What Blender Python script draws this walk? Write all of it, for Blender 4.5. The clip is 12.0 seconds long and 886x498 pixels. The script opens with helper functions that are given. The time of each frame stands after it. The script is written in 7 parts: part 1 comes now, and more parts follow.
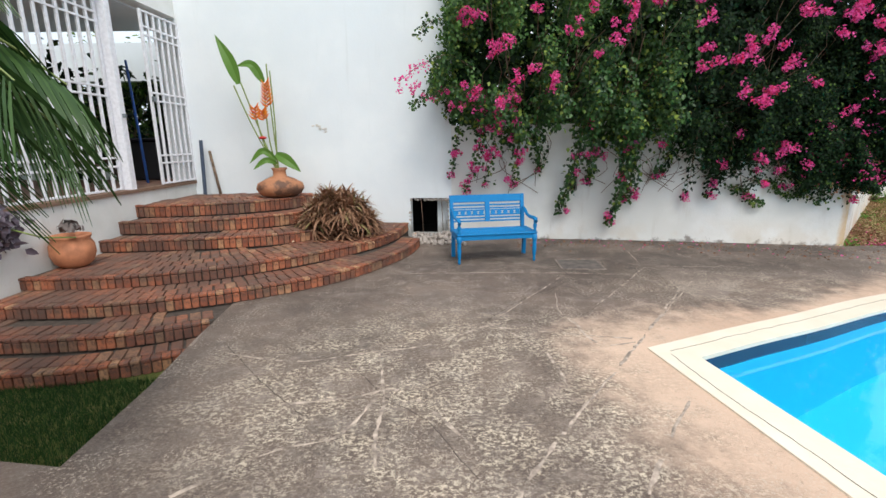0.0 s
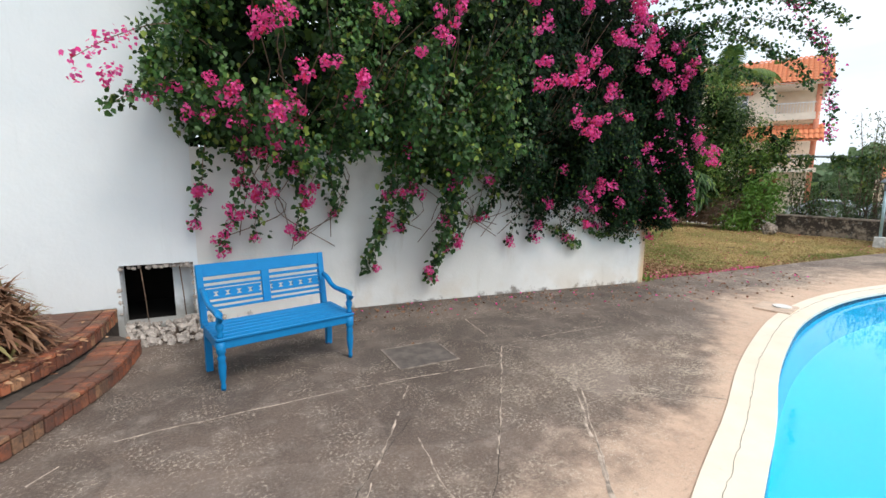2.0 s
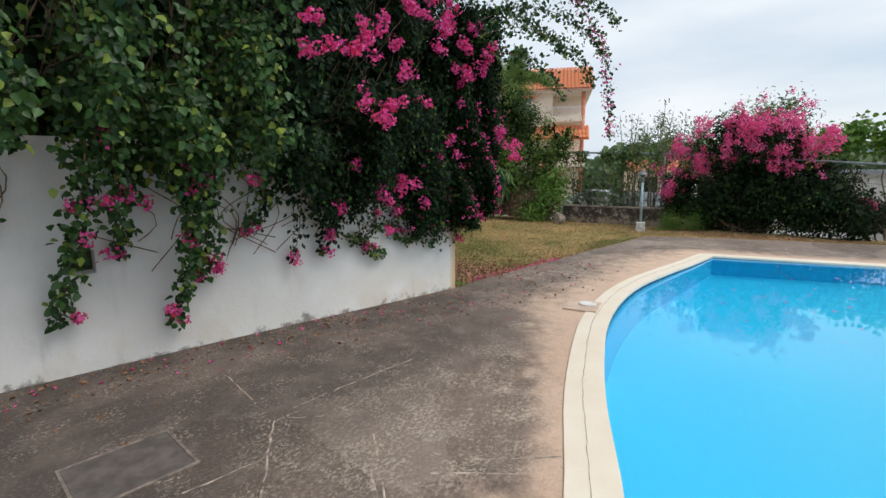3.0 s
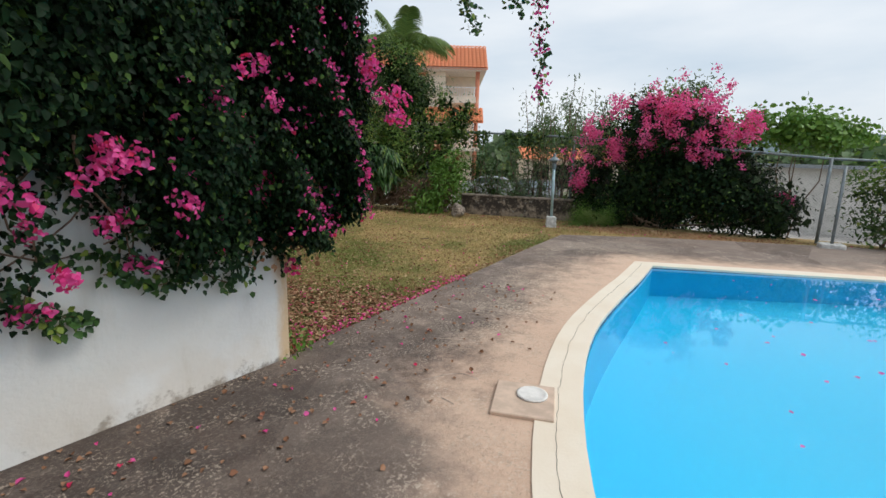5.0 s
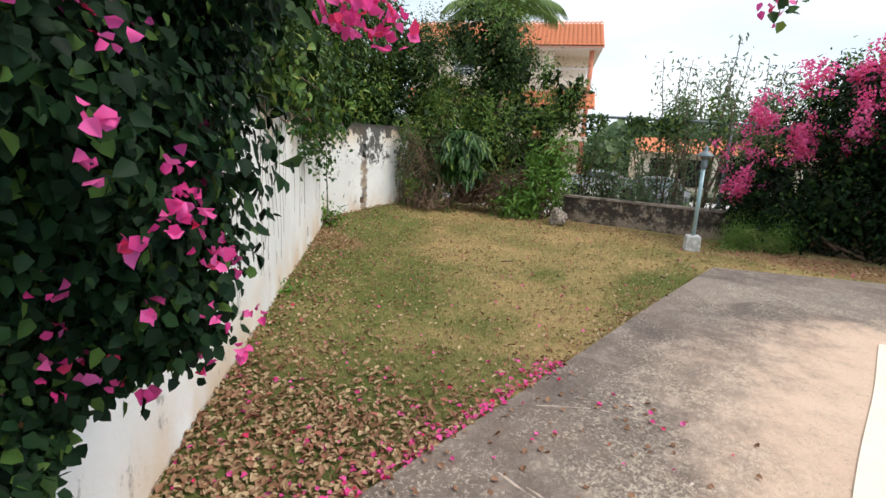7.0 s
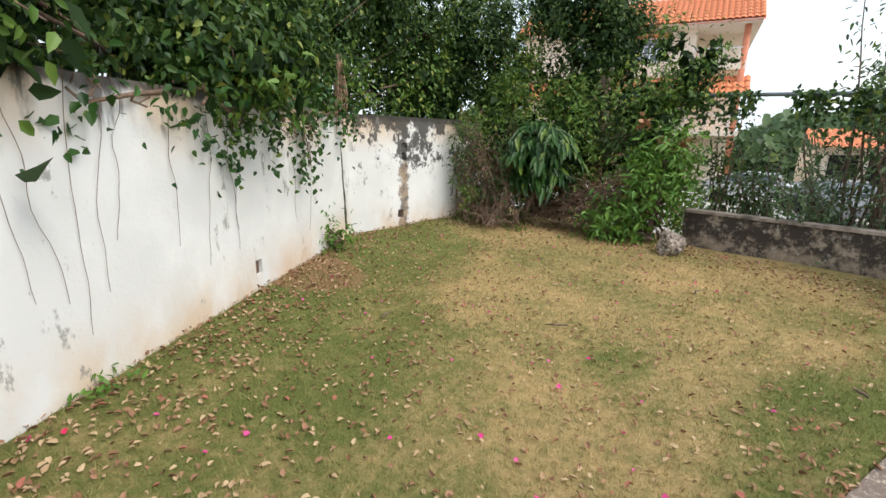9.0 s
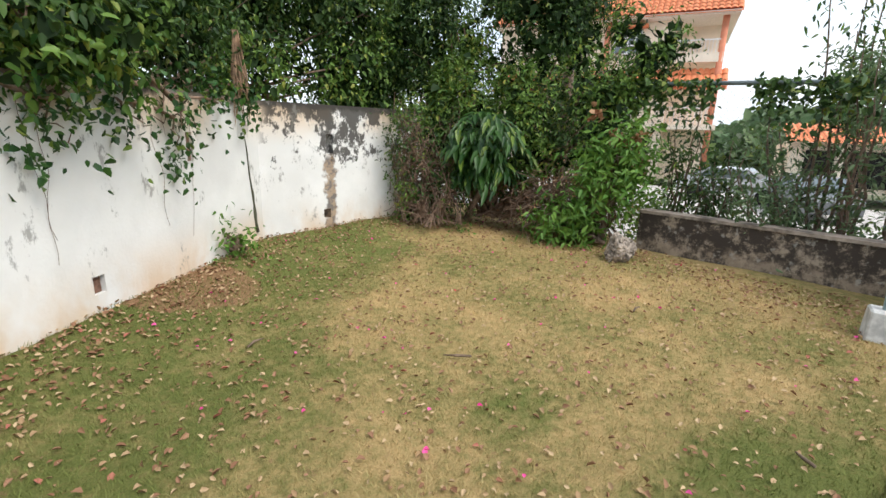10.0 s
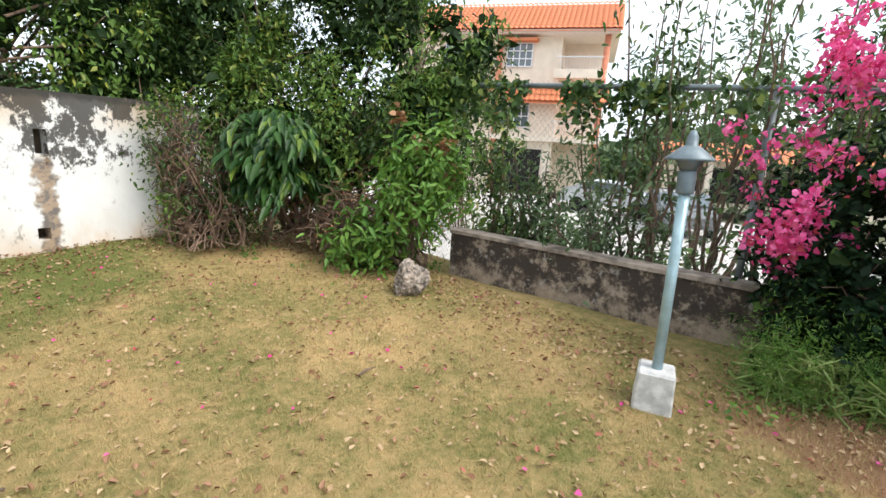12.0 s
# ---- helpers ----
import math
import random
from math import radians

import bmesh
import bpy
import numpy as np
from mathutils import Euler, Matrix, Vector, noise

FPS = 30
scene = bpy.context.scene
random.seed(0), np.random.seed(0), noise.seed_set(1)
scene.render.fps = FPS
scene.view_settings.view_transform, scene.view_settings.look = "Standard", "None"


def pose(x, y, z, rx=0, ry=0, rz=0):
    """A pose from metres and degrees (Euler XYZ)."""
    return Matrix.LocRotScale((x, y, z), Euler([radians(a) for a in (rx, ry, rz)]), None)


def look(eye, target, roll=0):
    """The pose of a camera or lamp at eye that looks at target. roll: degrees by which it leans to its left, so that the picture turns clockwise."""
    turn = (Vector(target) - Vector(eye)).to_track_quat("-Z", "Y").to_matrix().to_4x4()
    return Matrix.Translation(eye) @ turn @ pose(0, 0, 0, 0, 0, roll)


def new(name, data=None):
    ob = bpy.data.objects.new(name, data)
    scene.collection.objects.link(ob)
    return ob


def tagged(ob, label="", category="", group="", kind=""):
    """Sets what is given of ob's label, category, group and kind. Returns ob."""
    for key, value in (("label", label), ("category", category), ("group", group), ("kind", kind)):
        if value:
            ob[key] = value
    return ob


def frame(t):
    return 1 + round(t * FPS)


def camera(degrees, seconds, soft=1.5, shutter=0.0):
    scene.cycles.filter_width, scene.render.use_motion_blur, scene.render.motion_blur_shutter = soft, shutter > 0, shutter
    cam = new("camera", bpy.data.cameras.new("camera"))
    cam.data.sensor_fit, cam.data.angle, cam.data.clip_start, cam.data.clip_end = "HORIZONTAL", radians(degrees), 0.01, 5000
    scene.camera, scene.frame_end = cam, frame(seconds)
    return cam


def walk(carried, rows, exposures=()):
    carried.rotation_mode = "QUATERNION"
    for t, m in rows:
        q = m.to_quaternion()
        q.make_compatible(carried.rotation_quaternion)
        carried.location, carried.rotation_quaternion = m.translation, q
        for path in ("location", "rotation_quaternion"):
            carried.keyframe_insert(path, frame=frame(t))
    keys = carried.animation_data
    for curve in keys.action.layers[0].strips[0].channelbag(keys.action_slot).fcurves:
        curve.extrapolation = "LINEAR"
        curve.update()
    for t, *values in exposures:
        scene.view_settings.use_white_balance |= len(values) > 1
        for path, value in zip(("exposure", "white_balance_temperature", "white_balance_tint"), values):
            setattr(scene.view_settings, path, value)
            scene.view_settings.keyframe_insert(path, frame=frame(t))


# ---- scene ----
cam = camera(86.9, 12.0)
METRES, EYE, TILT, LEAN, TURN = 16.06, 1.65, 0.0, 0.0, 0.0
ROWS = [
    (0.0, 0.0, 0.0, 0.0, -0.15, -12.82, 0.65),
    (0.5, -0.0024, 0.0444, 0.0004, 2.62, -12.0, 0.63),
    (1.0, -0.0066, 0.0871, 0.001, -0.63, -10.38, -0.08),
    (1.5, -0.0083, 0.1286, 0.0006, -13.09, -9.66, -0.26),
    (2.0, 0.0017, 0.1553, 0.0005, -29.38, -9.13, -0.26),
    (2.5, 0.035, 0.1782, 0.0013, -44.41, -10.01, 0.13),
    (3.0, 0.0685, 0.2045, 0.0011, -51.38, -9.63, 0.16),
    (3.5, 0.1103, 0.2275, 0.0012, -56.77, -10.67, -0.7),
    (5.5, 0.2781, 0.3168, -0.0064, -64.55, -11.31, -1.6),
    (6.0, 0.3207, 0.3353, -0.0055, -62.19, -11.8, -1.69),
    (6.5, 0.3602, 0.3493, -0.0057, -57.93, -12.27, -2.53),
    (7.0, 0.3966, 0.3678, -0.0054, -52.05, -13.21, -2.79),
    (9.0, 0.567, 0.4161, -0.0092, -36.8, -13.55, -1.33),
    (9.5, 0.6025, 0.4216, -0.0099, -37.46, -14.15, -1.45),
    (10.0, 0.6396, 0.4239, -0.0089, -38.31, -14.39, -1.73),
    (10.5, 0.6741, 0.4225, -0.009, -39.04, -14.95, -1.89),
    (11.0, 0.7109, 0.4118, -0.0082, -42.82, -14.66, -2.25),
    (11.5, 0.747, 0.4094, -0.0086, -46.48, -13.55, -3.08),
    (12.0, 0.7776, 0.4063, -0.0084, -47.37, -12.92, -3.5),
]
walk(cam, [(t, pose(0, 0, EYE, TILT, LEAN, TURN) @ pose(METRES * x, METRES * y, METRES * z, 90 + pitch, roll, yaw)) for t, x, y, z, yaw, pitch, roll in ROWS],
     exposures=[(0.0, 0.4), (1.5, 0.55), (2.2, 0.35), (2.8, 0.08), (3.5, -0.1), (5.5, 0.0), (6.5, 0.28), (7.2, 0.45), (9.0, 0.62), (10.5, 0.72), (12.0, 0.92)])

# ---- world, sun ----
world = bpy.data.worlds.new("world")
scene.world = world
world.use_nodes = True
wn = world.node_tree.nodes
wl = world.node_tree.links
sky = wn.new("ShaderNodeTexSky")
sky.sky_type = "NISHITA"
sky.sun_disc = False
sky.sun_elevation = radians(52)
sky.sun_rotation = radians(160)
sky.air_density = 1.0
sky.dust_density = 4.0
sky.ozone_density = 1.0
tc = wn.new("ShaderNodeTexCoord")
mp = wn.new("ShaderNodeMapping")
mp.inputs["Scale"].default_value = (1, 1, 4)
cl = wn.new("ShaderNodeTexNoise")
cl.inputs["Scale"].default_value = 2.2
cl.inputs["Detail"].default_value = 5
ramp = wn.new("ShaderNodeValToRGB")
ramp.color_ramp.elements[0].position, ramp.color_ramp.elements[1].position = 0.3, 0.7
cloud = wn.new("ShaderNodeMixRGB")
cloud.inputs[1].default_value = (5.6, 6.6, 7.6, 1)
cloud.inputs[2].default_value = (8.2, 8.6, 9.0, 1)
mixs = wn.new("ShaderNodeMixRGB")
mixs.inputs[0].default_value = 0.88
bg = wn["Background"]
bg.inputs["Strength"].default_value = 0.12
wl.new(tc.outputs["Generated"], mp.inputs["Vector"])
wl.new(mp.outputs[0], cl.inputs["Vector"])
wl.new(cl.outputs["Fac"], ramp.inputs[0])
wl.new(ramp.outputs[0], cloud.inputs[0])
wl.new(sky.outputs[0], mixs.inputs[1])
wl.new(cloud.outputs[0], mixs.inputs[2])
wl.new(mixs.outputs[0], bg.inputs["Color"])

sun = new("sun", bpy.data.lights.new("sun", "SUN"))
sun.data.energy = 1.7
sun.data.angle = radians(25)
sun.data.color = (1, 0.96, 0.9)
sun.matrix_world = look((0, 0, 20), (-5, 14, 0))


# ---- materials ----
class Mat:
    """A node material in the making: small helpers over one tree."""

    def __init__(self, name, rough=0.8, metal=0.0, spec=0.5):
        self.m = bpy.data.materials.new(name)
        self.m.use_nodes = True
        self.n, self.l = self.m.node_tree.nodes, self.m.node_tree.links
        self.b = self.n["Principled BSDF"]
        self.b.inputs["Roughness"].default_value = rough
        self.b.inputs["Metallic"].default_value = metal
        self.b.inputs["Specular IOR Level"].default_value = spec
        self.tc = self.n.new("ShaderNodeTexCoord")

    def put(self, sock, v):
        if hasattr(v, "is_output"):
            self.l.new(v, sock)
        elif isinstance(v, tuple) and len(v) == 3 and sock.type == "RGBA":
            sock.default_value = (*v, 1)
        else:
            sock.default_value = v

    def coord(self, scale=(1, 1, 1), kind="Object"):
        mp = self.n.new("ShaderNodeMapping")
        mp.inputs["Scale"].default_value = scale
        self.l.new(self.tc.outputs[kind], mp.inputs[0])
        return mp.outputs[0]

    def noise(self, scale, detail=4, rough=0.55, stretch=(1, 1, 1), dist=0.0, kind="Object"):
        t = self.n.new("ShaderNodeTexNoise")
        t.inputs["Scale"].default_value, t.inputs["Detail"].default_value = scale, detail
        t.inputs["Roughness"].default_value, t.inputs["Distortion"].default_value = rough, dist
        self.l.new(self.coord(stretch, kind), t.inputs[0])
        return t.outputs["Fac"]

    def voronoi(self, scale, feature="F1", out="Distance", stretch=(1, 1, 1)):
        t = self.n.new("ShaderNodeTexVoronoi")
        t.feature = feature
        t.inputs["Scale"].default_value = scale
        self.l.new(self.coord(stretch), t.inputs[0])
        return t.outputs[out]

    def ramp(self, v, a, b, lo=0.0, hi=1.0):
        t = self.n.new("ShaderNodeMapRange")
        t.interpolation_type = "SMOOTHSTEP"
        for i, x in enumerate((v, a, b, lo, hi)):
            self.put(t.inputs[i], x)
        return t.outputs[0]

    def mix(self, f, a, b, kind="MIX"):
        t = self.n.new("ShaderNodeMixRGB")
        t.blend_type = kind
        for i, x in enumerate((f, a, b)):
            self.put(t.inputs[i], x)
        return t.outputs[0]

    def math(self, op, a, b=0.0):
        t = self.n.new("ShaderNodeMath")
        t.operation = op
        self.put(t.inputs[0], a)
        self.put(t.inputs[1], b)
        return t.outputs[0]

    def axis(self, i, kind="Object"):
        t = self.n.new("ShaderNodeSeparateXYZ")
        self.l.new(self.tc.outputs[kind], t.inputs[0])
        return t.outputs[i]

    def blob(self, x, y, rx, ry):
        """1 in the middle of an oval on the ground, 0 outside."""
        dx = self.math("DIVIDE", self.math("SUBTRACT", self.axis(0), x), rx)
        dy = self.math("DIVIDE", self.math("SUBTRACT", self.axis(1), y), ry)
        d = self.math("ADD", self.math("MULTIPLY", dx, dx), self.math("MULTIPLY", dy, dy))
        return self.ramp(d, 1.0, 0.15)

    def island(self):
        return self.n.new("ShaderNodeNewGeometry").outputs["Random Per Island"]

    def each(self):
        return self.n.new("ShaderNodeObjectInfo").outputs["Random"]

    def color(self, v):
        self.put(self.b.inputs["Base Color"], v)
        return self

    def rough(self, v):
        self.put(self.b.inputs["Roughness"], v)
        return self

    def bump(self, v, depth=0.01, strength=0.6):
        t = self.n.new("ShaderNodeBump")
        t.inputs["Distance"].default_value, t.inputs["Strength"].default_value = depth, strength
        self.put(t.inputs["Height"], v)
        self.l.new(t.outputs[0], self.b.inputs["Normal"])
        return self


def plain(name, col, rough=0.7, metal=0.0, vary=0.15, scale=12.0):
    m = Mat(name, rough, metal)
    dark = tuple(c * (1 - vary) for c in col)
    light = tuple(min(1, c * (1 + vary)) for c in col)
    v = m.noise(scale, 5)
    m.color(m.mix(m.ramp(v, 0.3, 0.7), dark, light)).bump(v, 0.004, 0.3)
    return m.m


def leafy(name, a, b, c=None, rough=0.45, trans=0.25, spec=0.3):
    m = Mat(name, rough, 0, spec)
    r = m.island()
    col = m.mix(r, a, b)
    if c:
        col = m.mix(m.ramp(m.math("FRACT", m.math("MULTIPLY", r, 17.3)), 0.88, 0.93), col, c)
    m.color(col)
    t = m.n.new("ShaderNodeBsdfTranslucent")
    m.l.new(col, t.inputs[0])
    mx = m.n.new("ShaderNodeMixShader")
    mx.inputs[0].default_value = trans
    m.l.new(m.b.outputs[0], mx.inputs[1])
    m.l.new(t.outputs[0], mx.inputs[2])
    m.l.new(mx.outputs[0], m.n["Material Output"].inputs[0])
    return m.m


def make_plaster_white():
    m = Mat("plaster_white", 0.85)
    big, fine = m.noise(0.8, 5), m.noise(30, 5)
    col = m.mix(m.ramp(big, 0.35, 0.7), (0.76, 0.81, 0.84), (0.83, 0.87, 0.89))
    streak = m.ramp(m.noise(2.2, 6, 0.6, (3, 3, 0.25)), 0.58, 0.78, 0, 0.35)
    col = m.mix(streak, col, (0.62, 0.66, 0.66))
    low = m.ramp(m.math("ADD", m.axis(2), m.math("MULTIPLY", m.noise(7, 5), -0.35)), 0.12, -0.08)
    col = m.mix(m.math("MULTIPLY", low, 0.75), col, (0.3, 0.28, 0.25))
    m.color(col).bump(m.math("ADD", m.math("MULTIPLY", big, 2.0), m.math("MULTIPLY", fine, 0.25)), 0.012, 0.5)
    return m.m


def make_plaster_planter():
    m = Mat("plaster_planter", 0.88)
    big, fine = m.noise(1.1, 5), m.noise(40, 5)
    col = m.mix(m.ramp(big, 0.35, 0.7), (0.7, 0.7, 0.67), (0.82, 0.82, 0.8))
    col = m.mix(m.ramp(m.noise(1.9, 7, 0.65, (2.5, 2.5, 0.5)), 0.56, 0.75, 0, 0.5), col, (0.55, 0.52, 0.46))
    dirt = m.math("ADD", m.axis(2), m.math("MULTIPLY", m.noise(5, 8, 0.7), -0.7))
    col = m.mix(m.ramp(dirt, -0.32, -0.42, 0, 0.85), col, (0.2, 0.18, 0.16))
    tan = m.math("MULTIPLY", m.ramp(m.noise(1.3, 4), 0.5, 0.62), m.ramp(m.axis(2), 0.5, 0.05))
    col = m.mix(m.math("MULTIPLY", tan, 0.3), col, (0.62, 0.5, 0.36))
    rust = m.math("MULTIPLY", m.ramp(m.math("ADD", m.axis(0), m.math("MULTIPLY", m.math("SUBTRACT", m.noise(4, 5, 0.6, (1, 1, 0.3)), 0.5), 0.3)), 6.27, 6.38), m.ramp(m.noise(2.5, 6, 0.7, (1, 1, 0.4)), 0.35, 0.5, 0.3, 0.8))
    col = m.mix(rust, col, (0.6, 0.4, 0.2))
    m.color(col).bump(m.math("ADD", m.math("MULTIPLY", big, 2.5), m.math("MULTIPLY", fine, 0.3)), 0.015, 0.6)
    return m.m


def make_plaster_mouldy():
    """Old white wall: black mould runs down from the coping, tan damp along the foot."""
    m = Mat("plaster_mouldy", 0.9)
    big, fine = m.noise(1.3, 6), m.noise(35, 5)
    col = m.mix(m.ramp(big, 0.35, 0.7), (0.74, 0.73, 0.71), (0.85, 0.84, 0.82))
    z = m.axis(2)
    tan = m.math("MULTIPLY", m.ramp(m.noise(0.9, 5, 0.6, (1, 1, 0.6)), 0.36, 0.56), m.ramp(m.math("ABSOLUTE", m.math("SUBTRACT", z, 0.85)), 0.3, 0.95))
    col = m.mix(m.math("MULTIPLY", tan, 0.85), col, (0.66, 0.47, 0.29))
    runs = m.math("ADD", m.math("MULTIPLY", m.noise(3.6, 7, 0.65, (1.4, 1.4, 0.22)), 2.0), z)
    old = m.ramp(m.axis(0), 10.4, 9.0, 0.3, 1.0)
    col = m.mix(m.math("MULTIPLY", m.ramp(runs, 2.72, 2.95, 0, 0.9), old), col, (0.07, 0.062, 0.055))
    cap = m.ramp(m.math("ADD", z, m.math("MULTIPLY", m.noise(6, 6, 0.7), 0.22)), 1.8, 1.88, 0, 0.9)
    col = m.mix(cap, col, (0.07, 0.06, 0.052))
    back = m.ramp(m.axis(0), 12.25, 12.5)
    more = m.ramp(m.math("ADD", m.math("MULTIPLY", m.noise(3.3, 10, 0.76, (1, 1, 0.7)), 6.5), z), 4.55, 4.8, 0, 0.92)
    col = m.mix(m.math("MULTIPLY", more, back), col, (0.045, 0.04, 0.034))
    streak = m.math("MULTIPLY", m.ramp(m.math("ADD", m.math("ABSOLUTE", m.math("SUBTRACT", m.axis(0), 13.4)), m.math("MULTIPLY", m.math("SUBTRACT", m.noise(9, 5), 0.5), 0.3)), 0.13, 0.06), m.ramp(z, 1.12, 1.0))
    col = m.mix(m.math("MULTIPLY", streak, 0.85), col, m.mix(m.ramp(m.noise(11, 6, 0.7), 0.42, 0.58), (0.08, 0.055, 0.04), (0.34, 0.22, 0.12)))
    spots = m.ramp(m.noise(2.4, 8, 0.75, (1.5, 1.5, 0.8)), 0.585, 0.65, 0, 0.7)
    col = m.mix(spots, col, (0.22, 0.21, 0.19))
    m.color(col).bump(m.math("ADD", m.math("MULTIPLY", big, 2.5), m.math("MULTIPLY", fine, 0.4)), 0.014, 0.45)
    return m.m


def make_low_wall():
    m = Mat("weathered_render", 0.92)
    a = m.noise(2.6, 9, 0.78)
    a = m.math("ADD", m.math("MULTIPLY", a, 0.6), m.math("MULTIPLY", m.noise(7, 9, 0.8), 0.4))
    col = m.mix(m.ramp(a, 0.5, 0.6), (0.05, 0.038, 0.03), (0.36, 0.29, 0.22))
    foot = m.ramp(m.math("ADD", m.axis(2), m.math("MULTIPLY", m.noise(5, 7, 0.7), 0.5)), 0.3, 0.16)
    foot = m.math("MULTIPLY", foot, m.ramp(m.noise(3.1, 8, 0.75), 0.42, 0.58))
    col = m.mix(m.math("MULTIPLY", foot, 0.7), col, (0.4, 0.31, 0.23))
    col = m.mix(m.ramp(m.noise(9, 5), 0.6, 0.7, 0, 0.6), col, (0.4, 0.38, 0.34))
    m.color(col).bump(a, 0.03, 0.8)
    return m.m


def make_deck():
    """Worn sealed concrete: dark coating, flaked pale patches, pink bare band beside the pool."""
    m = Mat("deck_concrete", 0.82)
    big, mid, fine = m.noise(0.9, 6, 0.6), m.noise(4.5, 7, 0.7), m.noise(60, 5, 0.7)
    col = m.mix(m.ramp(big, 0.3, 0.7), (0.088, 0.06, 0.047), (0.19, 0.137, 0.107))
    col = m.mix(m.ramp(mid, 0.45, 0.7, 0, 0.5), col, (0.27, 0.23, 0.2))
    col = m.mix(m.ramp(fine, 0.45, 0.75, 0, 0.35), col, (0.34, 0.3, 0.27))
    cell = m.n.new("ShaderNodeRGBToBW")
    m.l.new(m.voronoi(0.75, "F1", "Color"), cell.inputs[0])
    col = m.mix(m.ramp(cell.outputs[0], 0.5, 0.8, 0, 0.55), col, (0.27, 0.215, 0.18))
    col = m.mix(m.ramp(cell.outputs[0], 0.35, 0.15, 0, 0.3), col, (0.07, 0.052, 0.043))
    flake = m.ramp(m.noise(38, 8, 0.8, (0.75, 1.0, 1), 0.2), 0.495, 0.545)
    flake = m.math("MULTIPLY", flake, m.ramp(m.noise(2.4, 7, 0.75), 0.42, 0.6, 0.12, 1))
    near = m.math("MAXIMUM", m.blob(0.3, 2.9, 2.6, 2.0), m.math("MULTIPLY", m.blob(3.4, 5.2, 2.0, 1.2), 0.5))
    far = m.math("MAXIMUM", m.math("MULTIPLY", m.blob(9.2, 6.1, 2.6, 0.9), 0.6), m.math("MULTIPLY", m.blob(12.6, 5.6, 2.2, 1.5), 0.5))
    zone = m.math("MULTIPLY", m.math("MAXIMUM", near, far), m.ramp(big, 0.25, 0.5, 0.5, 1))
    lime = m.mix(m.noise(3, 3), (0.62, 0.49, 0.35), (0.78, 0.68, 0.54))
    col = m.mix(m.math("MULTIPLY", flake, m.math("MULTIPLY", zone, 1.0)), col, lime)
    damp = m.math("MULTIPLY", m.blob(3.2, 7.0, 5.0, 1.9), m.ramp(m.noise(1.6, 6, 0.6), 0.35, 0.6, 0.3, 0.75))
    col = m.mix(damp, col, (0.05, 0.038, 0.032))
    speck = m.ramp(m.noise(34, 6, 0.8), 0.62, 0.67, 0, 0.65)
    col = m.mix(speck, col, (0.5, 0.43, 0.35))
    rim = m.n.new("ShaderNodeAttribute")
    rim.attribute_name = "bare"
    edge = m.ramp(m.math("ADD", rim.outputs["Fac"], m.math("MULTIPLY", m.math("SUBTRACT", mid, 0.5), 1.3)), 0.05, 0.95)
    col = m.mix(m.math("MULTIPLY", edge, 0.85), col, m.mix(big, (0.66, 0.43, 0.3), (0.77, 0.57, 0.43)))
    worn = m.math("MULTIPLY", m.ramp(m.noise(44, 8, 0.8), 0.53, 0.57), m.ramp(m.noise(2.9, 6, 0.7), 0.45, 0.6, 0.1, 0.6))
    col = m.mix(worn, col, m.mix(m.noise(5, 3), (0.55, 0.44, 0.34), (0.74, 0.64, 0.52)))
    col = m.mix(m.math("MULTIPLY", m.ramp(m.noise(19, 8, 0.8), 0.56, 0.62), 0.35), col, (0.2, 0.15, 0.12))
    m.color(col).bump(m.math("ADD", fine, m.math("MULTIPLY", flake, 0.6)), 0.006, 0.6)
    m.rough(m.ramp(big, 0.3, 0.7, 0.7, 0.9))
    return m.m


def make_coping():
    m = Mat("coping_paint", 0.6)
    col = m.mix(m.noise(3, 6), (0.74, 0.62, 0.47), (0.86, 0.79, 0.67))
    col = m.mix(m.ramp(m.noise(11, 6, 0.7), 0.6, 0.75, 0, 0.35), col, (0.5, 0.42, 0.33))
    m.color(col).bump(m.noise(50, 4), 0.003, 0.4)
    return m.m


